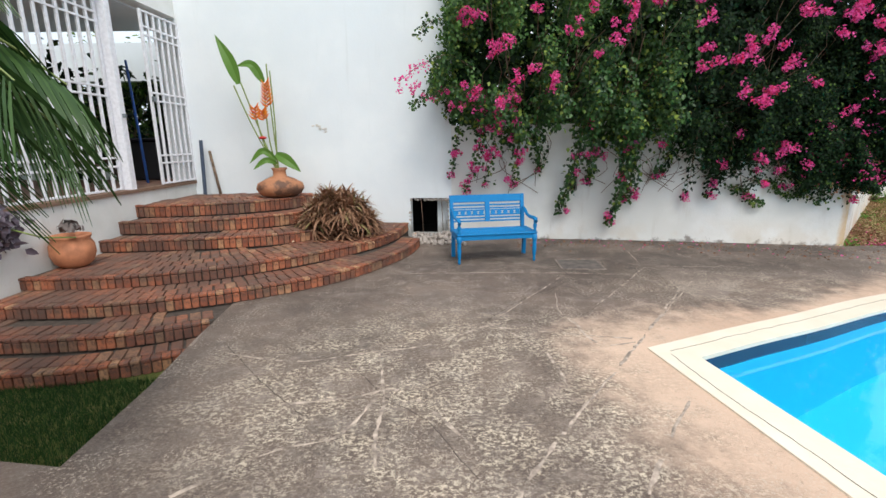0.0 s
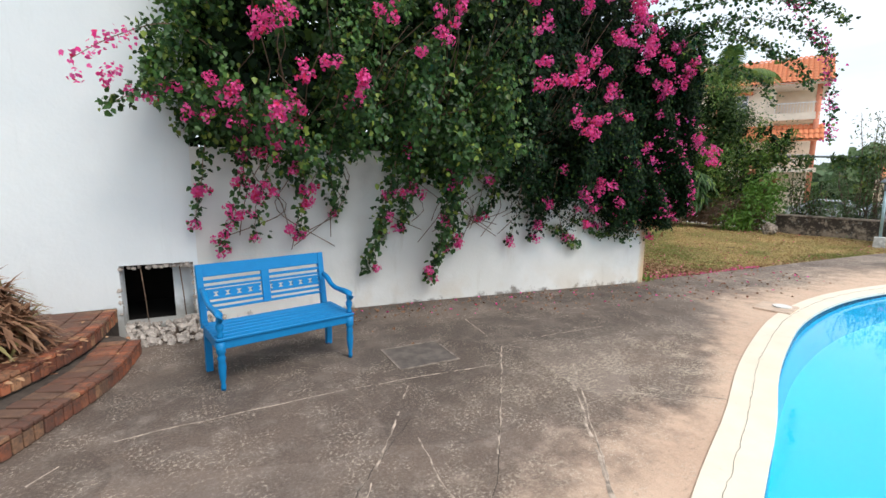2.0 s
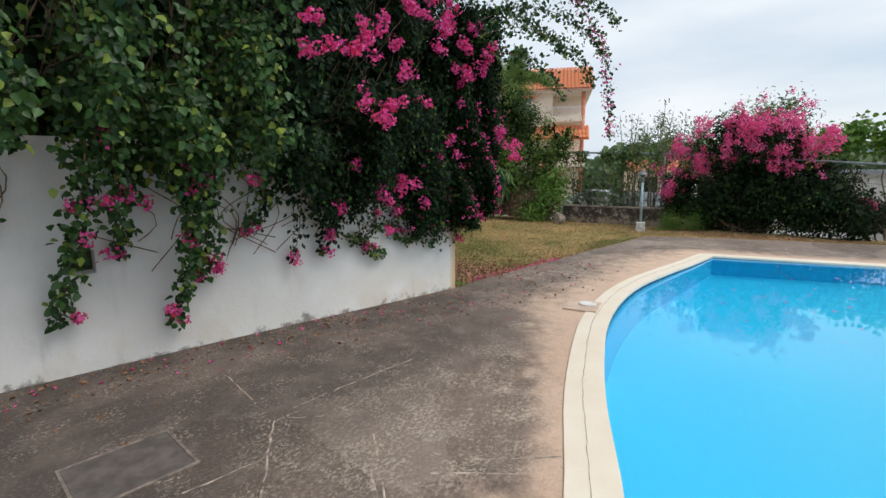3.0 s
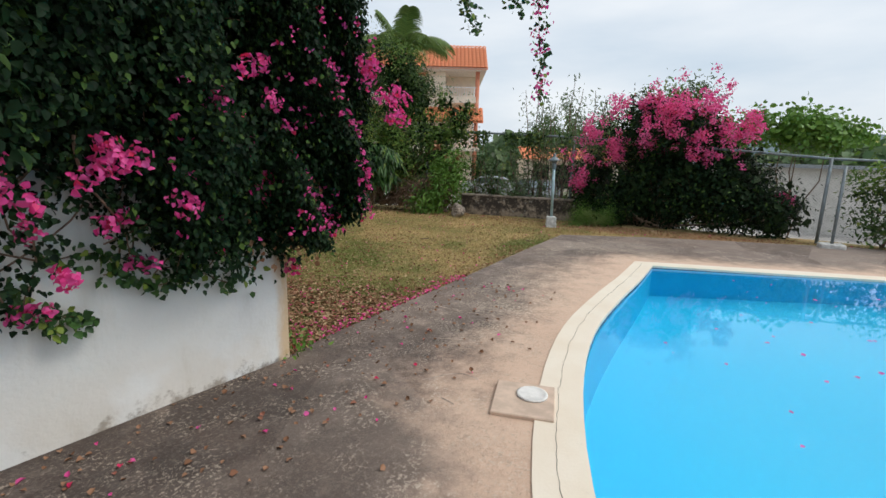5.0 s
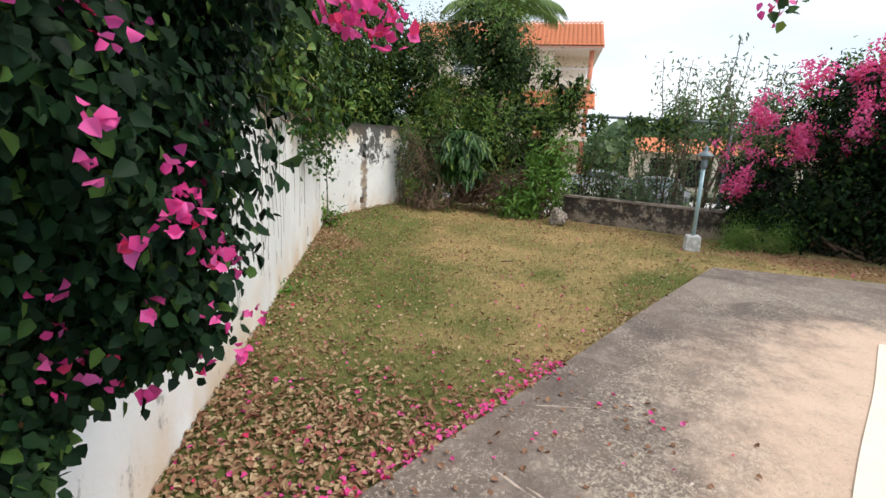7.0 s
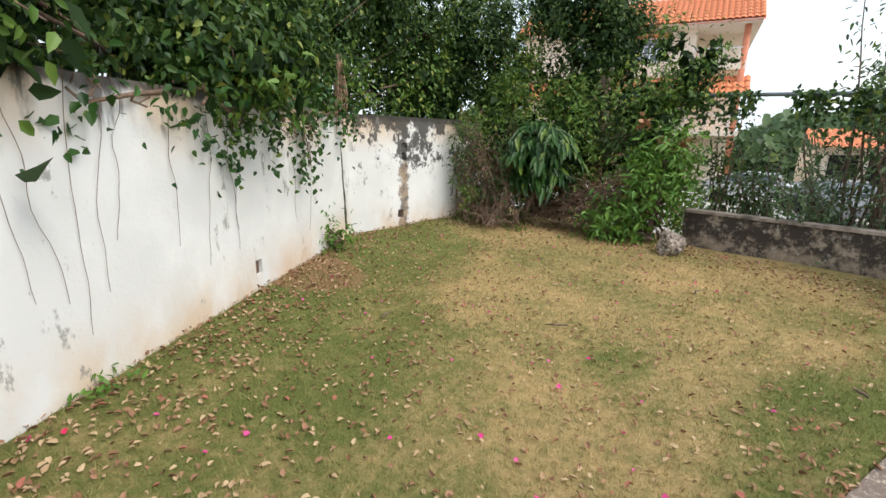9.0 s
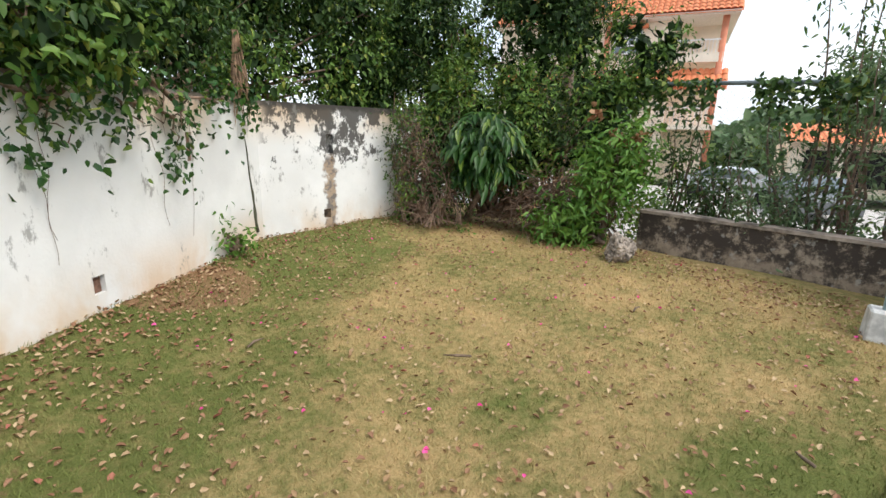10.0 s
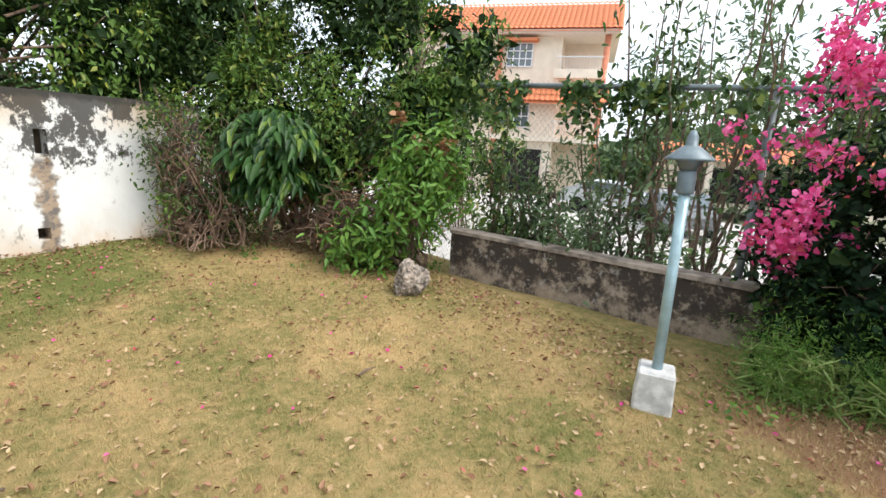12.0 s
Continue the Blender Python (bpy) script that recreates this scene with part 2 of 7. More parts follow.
def grassy(name, blades):
    m = Mat(name, 0.9, 0, 0.2)
    patch = m.math("ADD", m.math("MULTIPLY", m.noise(0.6, 5, 0.6), 0.6), m.math("MULTIPLY", m.noise(2.1, 6, 0.65), 0.45))
    fine = m.noise(14, 5, 0.7)
    from_wall = m.math("SUBTRACT", m.math("MULTIPLY", m.math("SUBTRACT", m.axis(0), 6.4), 0.716), m.math("MULTIPLY", m.math("SUBTRACT", m.axis(1), 7.3), 0.698))
    from_wall = m.math("ADD", from_wall, m.math("MULTIPLY", m.math("SUBTRACT", m.noise(1.4, 5), 0.5), 1.4))
    damp = m.math("MAXIMUM", m.ramp(from_wall, 2.5, 1.3), m.math("MAXIMUM", m.math("MULTIPLY", m.blob(12.6, 7.15, 1.9, 0.7), 0.9), m.math("MULTIPLY", m.blob(12.26, 8.53, 0.45, 0.3), 0.6)))
    dry = m.math("SUBTRACT", m.math("ADD", m.math("ADD", patch, 0.09), m.math("MULTIPLY", m.math("SUBTRACT", fine, 0.5), 0.6)), m.math("MULTIPLY", damp, 0.2))
    k = m.ramp(dry, 0.34, 0.84)
    grain = m.noise(75, 4, 0.8)
    green = m.mix(grain, (0.06, 0.085, 0.02), (0.235, 0.25, 0.07))
    straw = m.mix(grain, (0.43, 0.285, 0.12), (0.68, 0.475, 0.235))
    col = m.mix(k, green, straw)
    if blades:
        r = m.island()
        col = m.mix(m.math("MULTIPLY", r, 0.5), col, m.mix(k, (0.2, 0.24, 0.07), (0.5, 0.4, 0.22)))
    else:
        col = m.mix(m.ramp(m.noise(9, 6, 0.7), 0.58, 0.68, 0, 0.5), col, (0.26, 0.14, 0.08))
        near_wall = m.math("MAXIMUM", m.blob(11.0, 11.85, 1.0, 0.8), m.blob(16.2, 4.6, 1.0, 3.2))
        col = m.mix(m.ramp(m.math("ADD", near_wall, m.math("MULTIPLY", m.math("SUBTRACT", m.noise(4, 6), 0.5), 1.2)), 0.35, 0.7, 0, 0.8), col, (0.34, 0.18, 0.105))
        m.bump(m.noise(40, 6, 0.8), 0.03, 0.9)
    m.color(col)
    return m.m


def make_brick(name="brick_red", tread=False):
    m = Mat(name, 0.85)
    r = m.each()
    col = m.mix(r, (0.25, 0.072, 0.036), (0.46, 0.15, 0.07))
    pale = m.ramp(m.math("FRACT", m.math("MULTIPLY", r, 7.7)), 0.72, 0.8)
    col = m.mix(m.math("MULTIPLY", pale, 0.8), col, (0.5, 0.27, 0.14))
    deep = m.ramp(m.math("FRACT", m.math("MULTIPLY", r, 13.1)), 0.7, 0.75)
    col = m.mix(m.math("MULTIPLY", deep, 0.5), col, (0.19, 0.07, 0.042))
    col = m.mix(m.ramp(m.noise(30, 6, 0.7), 0.45, 0.66, 0, 0.75), col, (0.075, 0.045, 0.035))
    t = m.n.new("ShaderNodeTexNoise")
    t.inputs["Scale"].default_value, t.inputs["Detail"].default_value = 1.6, 7
    t.inputs["Roughness"].default_value = 0.7
    g = m.n.new("ShaderNodeNewGeometry")
    m.l.new(g.outputs["Position"], t.inputs[0])
    grime = m.ramp(t.outputs["Fac"], 0.36 if tread else 0.4, 0.6, 0.05, 0.85 if tread else 0.72)
    col = m.mix(grime, col, (0.07, 0.05, 0.042))
    if tread:
        col = m.mix(0.3, col, (0.2, 0.1, 0.065))
    m.color(col).bump(m.noise(60, 5, 0.7), 0.004, 0.7)
    return m.m


def make_water():
    m = Mat("pool_water", 0.02)
    m.b.inputs["Transmission Weight"].default_value = 1.0
    m.b.inputs["IOR"].default_value = 1.33
    m.color((0.93, 0.99, 1.0)).bump(m.noise(2.5, 2, 0.4), 0.02, 0.06)
    return m.m


def make_pool():
    m = Mat("pool_paint", 0.6)
    m.color(m.mix(m.noise(0.7, 3), (0.005, 0.46, 0.74), (0.01, 0.53, 0.8)))
    return m.m


def make_roof():
    m = Mat("roof_clay", 0.8)
    m.color(m.mix(m.noise(6, 5), (0.6, 0.17, 0.07), (0.74, 0.28, 0.13))).bump(m.noise(9, 4), 0.02, 0.4)
    return m.m


def make_terracotta():
    m = Mat("terracotta", 0.7)
    v = m.noise(9, 7, 0.65)
    col = m.mix(v, (0.34, 0.13, 0.06), (0.52, 0.24, 0.12))
    col = m.mix(m.ramp(m.noise(4, 6, 0.6), 0.45, 0.62, 0, 0.8), col, (0.05, 0.03, 0.024))
    m.color(col).bump(v, 0.004, 0.5)
    return m.m


PLASTER = make_plaster_white()
PLANTER = make_plaster_planter()
MOULDY = make_plaster_mouldy()
LOWWALL = make_low_wall()
DECK = make_deck()
COPING = make_coping()
LAWN = grassy("lawn_soil", False)
BLADES = grassy("lawn_blades", True)
BRICK = make_brick()
TREAD = make_brick("brick_tread", True)
MORTAR = plain("mortar_dark", (0.075, 0.058, 0.047), 0.95, 0, 0.3, 20)
WATER, POOL = make_water(), make_pool()
ROOF, TERRA = make_roof(), make_terracotta()
TILE = Mat("pool_tile", 0.2).color((0.015, 0.03, 0.08)).m
PAINT = plain("white_metal_paint", (0.78, 0.78, 0.82), 0.4, 0, 0.08, 20)
BLUE = Mat("bench_blue", 0.5, 0, 0.35)
BLUE = BLUE.color(BLUE.mix(BLUE.noise(14, 6, 0.6), (0.0, 0.165, 0.42), (0.003, 0.225, 0.52))).bump(BLUE.noise(30, 4, 0.5, (1, 1, 8)), 0.003, 0.4).m
# near-black for openings, their shade being in the colour, and for tyres
DARK = plain("dark_shade_and_rubber", (0.012, 0.011, 0.01), 0.95)
STONE = plain("rubble_stone", (0.42, 0.37, 0.33), 0.9, 0, 0.4, 7)
ROCKM = plain("rock_pale", (0.27, 0.225, 0.185), 0.95, 0, 0.7, 14)
BARK = plain("bark", (0.16, 0.11, 0.075), 0.9, 0, 0.4, 14)
TWIG = plain("dry_twig", (0.2, 0.13, 0.09), 0.9, 0, 0.4, 14)
STEM = plain("green_stem", (0.2, 0.26, 0.07), 0.6)
STEEL = plain("galvanised", (0.2, 0.23, 0.24), 0.55, 0.4, 0.2, 10)
POLEM = plain("lamp_pole_paint", (0.33, 0.46, 0.5), 0.45, 0.2, 0.15, 9)
LAMPG = plain("lamp_grey", (0.17, 0.21, 0.23), 0.5, 0.3, 0.15, 14)
CONC = plain("concrete_block_white", (0.55, 0.54, 0.52), 0.9, 0, 0.3, 9)
LINE = plain("crack_filler", (0.4, 0.32, 0.26), 0.9, 0, 0.5, 14)
PINK = leafy("bract_pink", (0.8, 0.045, 0.27), (0.92, 0.16, 0.46), (0.8, 0.04, 0.14), 0.6, 0.35)
PINKFAR = leafy("bract_faded", (0.84, 0.07, 0.3), (0.93, 0.24, 0.49), (0.5, 0.07, 0.1), 0.6, 0.32)
# LEAF and GARLAND: shaded and lit colours for the same creeper leaves
LEAF = leafy("leaf_bougainvillea_shade", (0.003, 0.012, 0.005), (0.014, 0.038, 0.012), (0.06, 0.11, 0.022), 0.55, 0.1, 0.13)
GARLAND = leafy("leaf_garland_lit", (0.01, 0.036, 0.01), (0.055, 0.13, 0.028), (0.2, 0.27, 0.045), 0.42, 0.12, 0.3)
LEAFD = leafy("leaf_inner_shade", (0.01, 0.024, 0.007), (0.03, 0.06, 0.015), None, 0.6, 0.05, 0.15)
LEAFY = leafy("leaf_hedge", (0.014, 0.04, 0.01), (0.085, 0.155, 0.034), (0.2, 0.25, 0.05))
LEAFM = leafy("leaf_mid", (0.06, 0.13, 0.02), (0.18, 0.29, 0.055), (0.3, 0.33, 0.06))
LEAFS = leafy("leaf_strappy", (0.012, 0.045, 0.01), (0.05, 0.125, 0.022), (0.13, 0.2, 0.03), 0.4, 0.2)
LEAFB = leafy("leaf_bright", (0.08, 0.19, 0.03), (0.17, 0.3, 0.05))
LEAFG = leafy("leaf_grey", (0.08, 0.15, 0.06), (0.18, 0.25, 0.12))
DEAD = leafy("leaf_dead", (0.3, 0.12, 0.06), (0.5, 0.3, 0.17), (0.6, 0.45, 0.3), 0.8, 0.1)
BROM = leafy("leaf_bromeliad", (0.18, 0.085, 0.05), (0.38, 0.22, 0.13), (0.26, 0.22, 0.09), 0.6, 0.1)
ORANGE = leafy("heliconia_orange", (0.75, 0.12, 0.01), (0.85, 0.3, 0.02), (0.7, 0.03, 0.01), 0.5, 0.15)
CREAM = plain("house_cream", (0.82, 0.7, 0.58), 0.85, 0, 0.06, 2)
SALMON = plain("house_salmon", (0.6, 0.22, 0.13), 0.85, 0, 0.1, 3)
GLASS = Mat("window_glass", 0.08, 0, 0.8).color((0.12, 0.15, 0.17)).m
ASPH = plain("driveway", (0.48, 0.45, 0.42), 0.9, 0, 0.2, 2)


# ---- mesh helpers ----
def link_bm(name, bm, material, parent=None, label=""):
    me = bpy.data.meshes.new(name)
    bm.normal_update()
    bm.to_mesh(me)
    bm.free()
    me.materials.append(material)
    ob = new(name, me)
    if parent:
        ob.parent = parent
    return tagged(ob, label)


def part(name, bm, material, parent, label=""):
    return link_bm(name, bm, material, parent, label)


def thing(name, label, category, at=(0, 0, 0), rz=0.0, group=""):
    ob = new(name)
    ob.matrix_basis = pose(*at, 0, 0, rz)
    return tagged(ob, label, category, group)


def box(bm, x0, x1, y0, y1, z0, z1, m=None, bevel=0.0):
    vs = [bm.verts.new((x, y, z)) for z in (z0, z1) for y in (y0, y1) for x in (x0, x1)]
    if m is not None:
        for v in vs:
            v.co = m @ v.co
    fs = [bm.faces.new([vs[i] for i in q]) for q in ((0, 2, 3, 1), (4, 5, 7, 6), (0, 1, 5, 4), (1, 3, 7, 5), (3, 2, 6, 7), (2, 0, 4, 6))]
    if bevel:
        es = list({e for f in fs for e in f.edges})
        bmesh.ops.bevel(bm, geom=es, offset=bevel, segments=1, affect="EDGES")


def prism(bm, pts, z0, z1):
    """An upright solid over a plan outline, counter-clockwise."""
    lo = [bm.verts.new((x, y, z0)) for x, y in pts]
    hi = [bm.verts.new((x, y, z1)) for x, y in pts]
    n = len(pts)
    for i in range(n):
        j = (i + 1) % n
        bm.faces.new((lo[i], lo[j], hi[j], hi[i]))
    top = bm.faces.new(hi)
    bot = bm.faces.new(lo[::-1])
    bmesh.ops.triangulate(bm, faces=[top, bot])


def tube(bm, pts, radii, n=8, cap=True):
    """A round tube along a line of points."""
    rings = []
    for i, p in enumerate(pts):
        a, b = pts[max(i - 1, 0)], pts[min(i + 1, len(pts) - 1)]
        d = (Vector(b) - Vector(a)).normalized()
        s = d.cross(Vector((0.3, 0.9, 0.31)) if abs(d.z) > 0.9 else Vector((0, 0, 1))).normalized()
        u = s.cross(d)
        r = radii[i] if hasattr(radii, "__len__") else radii
        rings.append([bm.verts.new(Vector(p) + r * (math.cos(k * math.tau / n) * s + math.sin(k * math.tau / n) * u)) for k in range(n)])
    for a, b in zip(rings, rings[1:]):
        for k in range(n):
            f = bm.faces.new((a[k], b[k], b[(k + 1) % n], a[(k + 1) % n]))
            f.smooth = n > 5
    if cap:
        bm.faces.new(rings[0])
        bm.faces.new(rings[-1][::-1])


def lathe(bm, prof, n=24, at=(0, 0, 0)):
    rings = [[bm.verts.new((at[0] + r * math.cos(k * math.tau / n), at[1] + r * math.sin(k * math.tau / n), at[2] + z)) for k in range(n)] for r, z in prof]
    for a, b in zip(rings, rings[1:]):
        for k in range(n):
            bm.faces.new((a[k], a[(k + 1) % n], b[(k + 1) % n], b[k])).smooth = True
    bm.faces.new(rings[0][::-1])
    bm.faces.new(rings[-1])


def wall(bm, a, b, thick, z0, z1, holes=()):
    """A straight wall whose seen face runs from a to b (the body on its far side), with openings (s0, s1, z0, z1) along it."""
    a, b = Vector(a), Vector(b)
    d = (b - a).normalized()
    nrm = Vector((-d.y, d.x))
    length = (b - a).length
    m = Matrix(((d.x, nrm.x, 0, a.x), (d.y, nrm.y, 0, a.y), (0, 0, 1, 0), (0, 0, 0, 1)))
    ss = sorted({0, length, *[h[0] for h in holes], *[h[1] for h in holes]})
    for s0, s1 in zip(ss, ss[1:]):
        cut = sorted((h[2], h[3]) for h in holes if h[0] < (s0 + s1) / 2 < h[1])
        z = z0
        for lo, hi in cut:
            if lo > z:
                box(bm, s0, s1, 0, thick, z, lo, m)
            z = hi
        if z < z1:
            box(bm, s0, s1, 0, thick, z, z1, m)
    bmesh.ops.remove_doubles(bm, verts=bm.verts, dist=0.0005)
    return m


def smooth_line(pts, step=0.08):
    """A rounded line through points, in even steps."""
    out = []
    p = [Vector(q) for q in pts]
    p = [2 * p[0] - p[1], *p, 2 * p[-1] - p[-2]]
    for i in range(1, len(p) - 2):
        for k in range(12):
            t = k / 12
            out.append(0.5 * (2 * p[i] + (p[i + 1] - p[i - 1]) * t + (2 * p[i - 1] - 5 * p[i] + 4 * p[i + 1] - p[i + 2]) * t * t + (3 * p[i] - p[i - 1] - 3 * p[i + 1] + p[i + 2]) * t ** 3))
    out.append(p[-2])
    res, acc = [out[0]], 0.0
    for a, b in zip(out, out[1:]):
        seg = (b - a).length
        while acc + seg >= step:
            a = a.lerp(b, (step - acc) / seg)
            res.append(a.copy())
            seg, acc = (b - a).length, 0.0
        acc += seg
    return res


def inside(p, poly):
    c = False
    for (x0, y0), (x1, y1) in zip(poly, [*poly[1:], poly[0]]):
        if (y0 > p[1]) != (y1 > p[1]) and p[0] < (x1 - x0) * (p[1] - y0) / (y1 - y0) + x0:
            c = not c
    return c


def mesh_np(name, verts, faces, material, parent=None, label="", kind="", smooth=False):
    """One mesh from numpy arrays; all faces have the same count of corners."""
    me = bpy.data.meshes.new(name)
    n, k = faces.shape
    me.vertices.add(len(verts))
    me.vertices.foreach_set("co", verts.astype(np.float32).ravel())
    me.loops.add(n * k)
    me.loops.foreach_set("vertex_index", faces.astype(np.int32).ravel())
    me.polygons.add(n)
    me.polygons.foreach_set("loop_start", np.arange(0, n * k, k, dtype=np.int32))
    if smooth:
        me.polygons.foreach_set("use_smooth", np.ones(n, bool))
    me.update(calc_edges=True)
    me.materials.append(material)
    ob = new(name, me)
    if parent:
        ob.parent = parent
    return tagged(ob, label, "", "", kind)


def leaves(name, pts, outs, size, material, parent=None, label="", droop=0.5, wide=0.7, spread=0.8, kind="stuff", fold=0.25, seed=1):
    """Folded ovate leaves at pts, facing roughly outs, each of two bent halves."""
    rng = np.random.default_rng(seed)
    n = len(pts)
    nrm = outs + rng.normal(0, spread * 0.6, (n, 3))
    nrm /= np.linalg.norm(nrm, axis=1)[:, None] + 1e-9
    ax = rng.normal(0, 1, (n, 3)) + np.array([0, 0, -droop * 2])
    ax -= (ax * nrm).sum(1)[:, None] * nrm
    ax /= np.linalg.norm(ax, axis=1)[:, None] + 1e-9
    side = np.cross(ax, nrm)
    s = (size * rng.uniform(0.6, 1.25, n))[:, None]
    w = s * wide * 0.5
    lift = nrm * s * fold * 0.4
    v = np.stack([pts, pts + ax * s * 0.26 - side * w + lift, pts + ax * s * 0.68 - side * w * 0.66 + lift, pts + ax * s,
                  pts + ax * s * 0.68 + side * w * 0.66 + lift, pts + ax * s * 0.26 + side * w + lift], 1).reshape(-1, 3)
    base = (np.arange(n) * 6)[:, None]
    f = np.concatenate([base + np.array([[0, 1, 2, 3]]), base + np.array([[0, 3, 4, 5]])])
    return mesh_np(name, v, f, material, parent, label, kind)


# ---- the ground: deck, pool, lawns ----
def deck_z(x):
    return -0.011 * max(0.0, x - 3.0)


DECK_EDGE_LEFT = [(-0.42, 7.6), (-0.5, 7.3), (-0.85, 6.35), (-1.4, 5.6), (-2.25, 4.75), (-2.18, 3.85), (-2.08, 3.0), (-2.04, 2.16), (-3.4, 2.36), (-3.4, 1.9), (-1.9, 1.7), (-1.85, -0.5), (-1.8, -6)]
RIM = [(1.98, 3.33), (2.65, 3.62), (3.4, 3.92), (4.3, 4.33), (5.2, 4.68), (6.15, 4.98), (7.2, 5.17), (8.2, 5.22), (9.3, 5.12), (10.4, 4.97), (11.42, 4.86),
       (11.9, 3.2), (12.15, 2.35), (12.9, -0.6), (12.0, -4.2), (6.0, -5.0), (3.2, -3.6), (2.55, -0.5), (2.3, 1.2), (2.17, 2.1)]
LAWN_EDGE = [(6.4, 7.3), (6.9, 7.27), (8.9, 7.08), (11.4, 6.9), (13.9, 6.75), (14.35, 5.1), (14.9, 3.5), (15.6, 1.3), (16.6, -2.0), (17.5, -6)]



def settle(p):
    """Points beyond the level part of the deck, moved out to suit its fall."""
    if p[0] < 5.0 or p[1] < -1:
        return p
    k = 1 - deck_z(p[0] * 1.05) / 1.56
    return (4.46 + (p[0] - 4.46) * k, 5.09 + (p[1] - 5.09) * k)


RIM = [settle(p) for p in RIM]
ARC = [tuple(p) for p in smooth_line(RIM[:11], 0.33)]
ARC = [*ARC[:-1], RIM[10]]
RIM = [*ARC, *RIM[11:]]
LAWN_EDGE = [LAWN_EDGE[0], *[settle(p) for p in LAWN_EDGE[1:]]]
LAWN_EDGE[4] = (14.33, 6.82)


def deck_outline():
    return [*reversed([(x, y) for x, y in DECK_EDGE_LEFT]), (-0.42, 8.3), (0.2, 8.24), (6.4, 7.32), *LAWN_EDGE[1:]]


def near_line(p, line):
    best = 9e9
    for (x0, y0), (x1, y1) in zip(line, line[1:]):
        dx, dy = x1 - x0, y1 - y0
        t = max(0, min(1, ((p[0] - x0) * dx + (p[1] - y0) * dy) / (dx * dx + dy * dy)))
        best = min(best, math.hypot(p[0] - x0 - t * dx, p[1] - y0 - t * dy))
    return best


def offset_ring(ring, d):
    """The ring moved outwards by d metres (the ring runs clockwise)."""
    out = []
    n = len(ring)
    for i in range(n):
        a, b, c = (Vector(ring[(i + k) % n]) for k in (-1, 0, 1))
        d1, d2 = (b - a).normalized(), (c - b).normalized()
        n1, n2 = Vector((-d1.y, d1.x)), Vector((-d2.y, d2.x))
        m = (n1 + n2).normalized()
        out.append(tuple(b + m * d / max(0.5, m.dot(n1))))
    return out


COPE = offset_ring(RIM, 0.3)


def fill_between(bm, outer, inner, zf):
    """The flat region inside outer and outside inner, cut fine enough to carry a slope."""
    vo = [bm.verts.new((x, y, zf(x))) for x, y in outer]
    vi = [bm.verts.new((x, y, zf(x))) for x, y in inner]
    es = [bm.edges.new((v[i], v[(i + 1) % len(v)])) for v in (vo, vi) for i in range(len(v))]
    bmesh.ops.triangle_fill(bm, use_beauty=True, use_dissolve=False, edges=es)
    for _ in range(4):
        long = [e for e in bm.edges if e.calc_length() > 0.6]
        if long:
            bmesh.ops.subdivide_edges(bm, edges=long, cuts=1)
    bmesh.ops.triangulate(bm, faces=bm.faces)
    for v in bm.verts:
        v.co.z = zf(v.co.x)
    bmesh.ops.recalc_face_normals(bm, faces=bm.faces)
    if sum(f.normal.z for f in bm.faces) < 0:
        bmesh.ops.reverse_faces(bm, faces=bm.faces)


def build_deck():
    bm = bmesh.new()
    outer = deck_outline()
    fill_between(bm, outer, COPE, deck_z)
    ext = bmesh.ops.extrude_face_region(bm, geom=list(bm.faces))
    for v in [g for g in ext["geom"] if isinstance(g, bmesh.types.BMVert)]:
        v.co.z -= 0.45
    bmesh.ops.recalc_face_normals(bm, faces=bm.faces)
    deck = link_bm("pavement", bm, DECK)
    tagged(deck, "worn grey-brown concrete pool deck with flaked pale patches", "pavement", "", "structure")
    at = deck.data.attributes.new("bare", "FLOAT", "POINT")
    ring = [*COPE, COPE[0]]
    at.data.foreach_set("value", [max(0.0, 1 - near_line(v.co.xy, ring) / (0.55 + 0.25 * math.sin(v.co.x * 1.3) + (0.3 if v.co.x < 3 else 0) + (0.6 if v.co.x > 6 else 0))) for v in deck.data.vertices])
    bm = bmesh.new()
    fill_between(bm, COPE, RIM, lambda x: deck_z(x) + 0.012)
    ext = bmesh.ops.extrude_face_region(bm, geom=list(bm.faces))
    for v in [g for g in ext["geom"] if isinstance(g, bmesh.types.BMVert)]:
        v.co.z -= 0.034
    bmesh.ops.recalc_face_normals(bm, faces=bm.faces)
    tagged(link_bm("pool_coping", bm, COPING), "cream painted pool coping with a hairline crack", "pool edge", "", "structure")


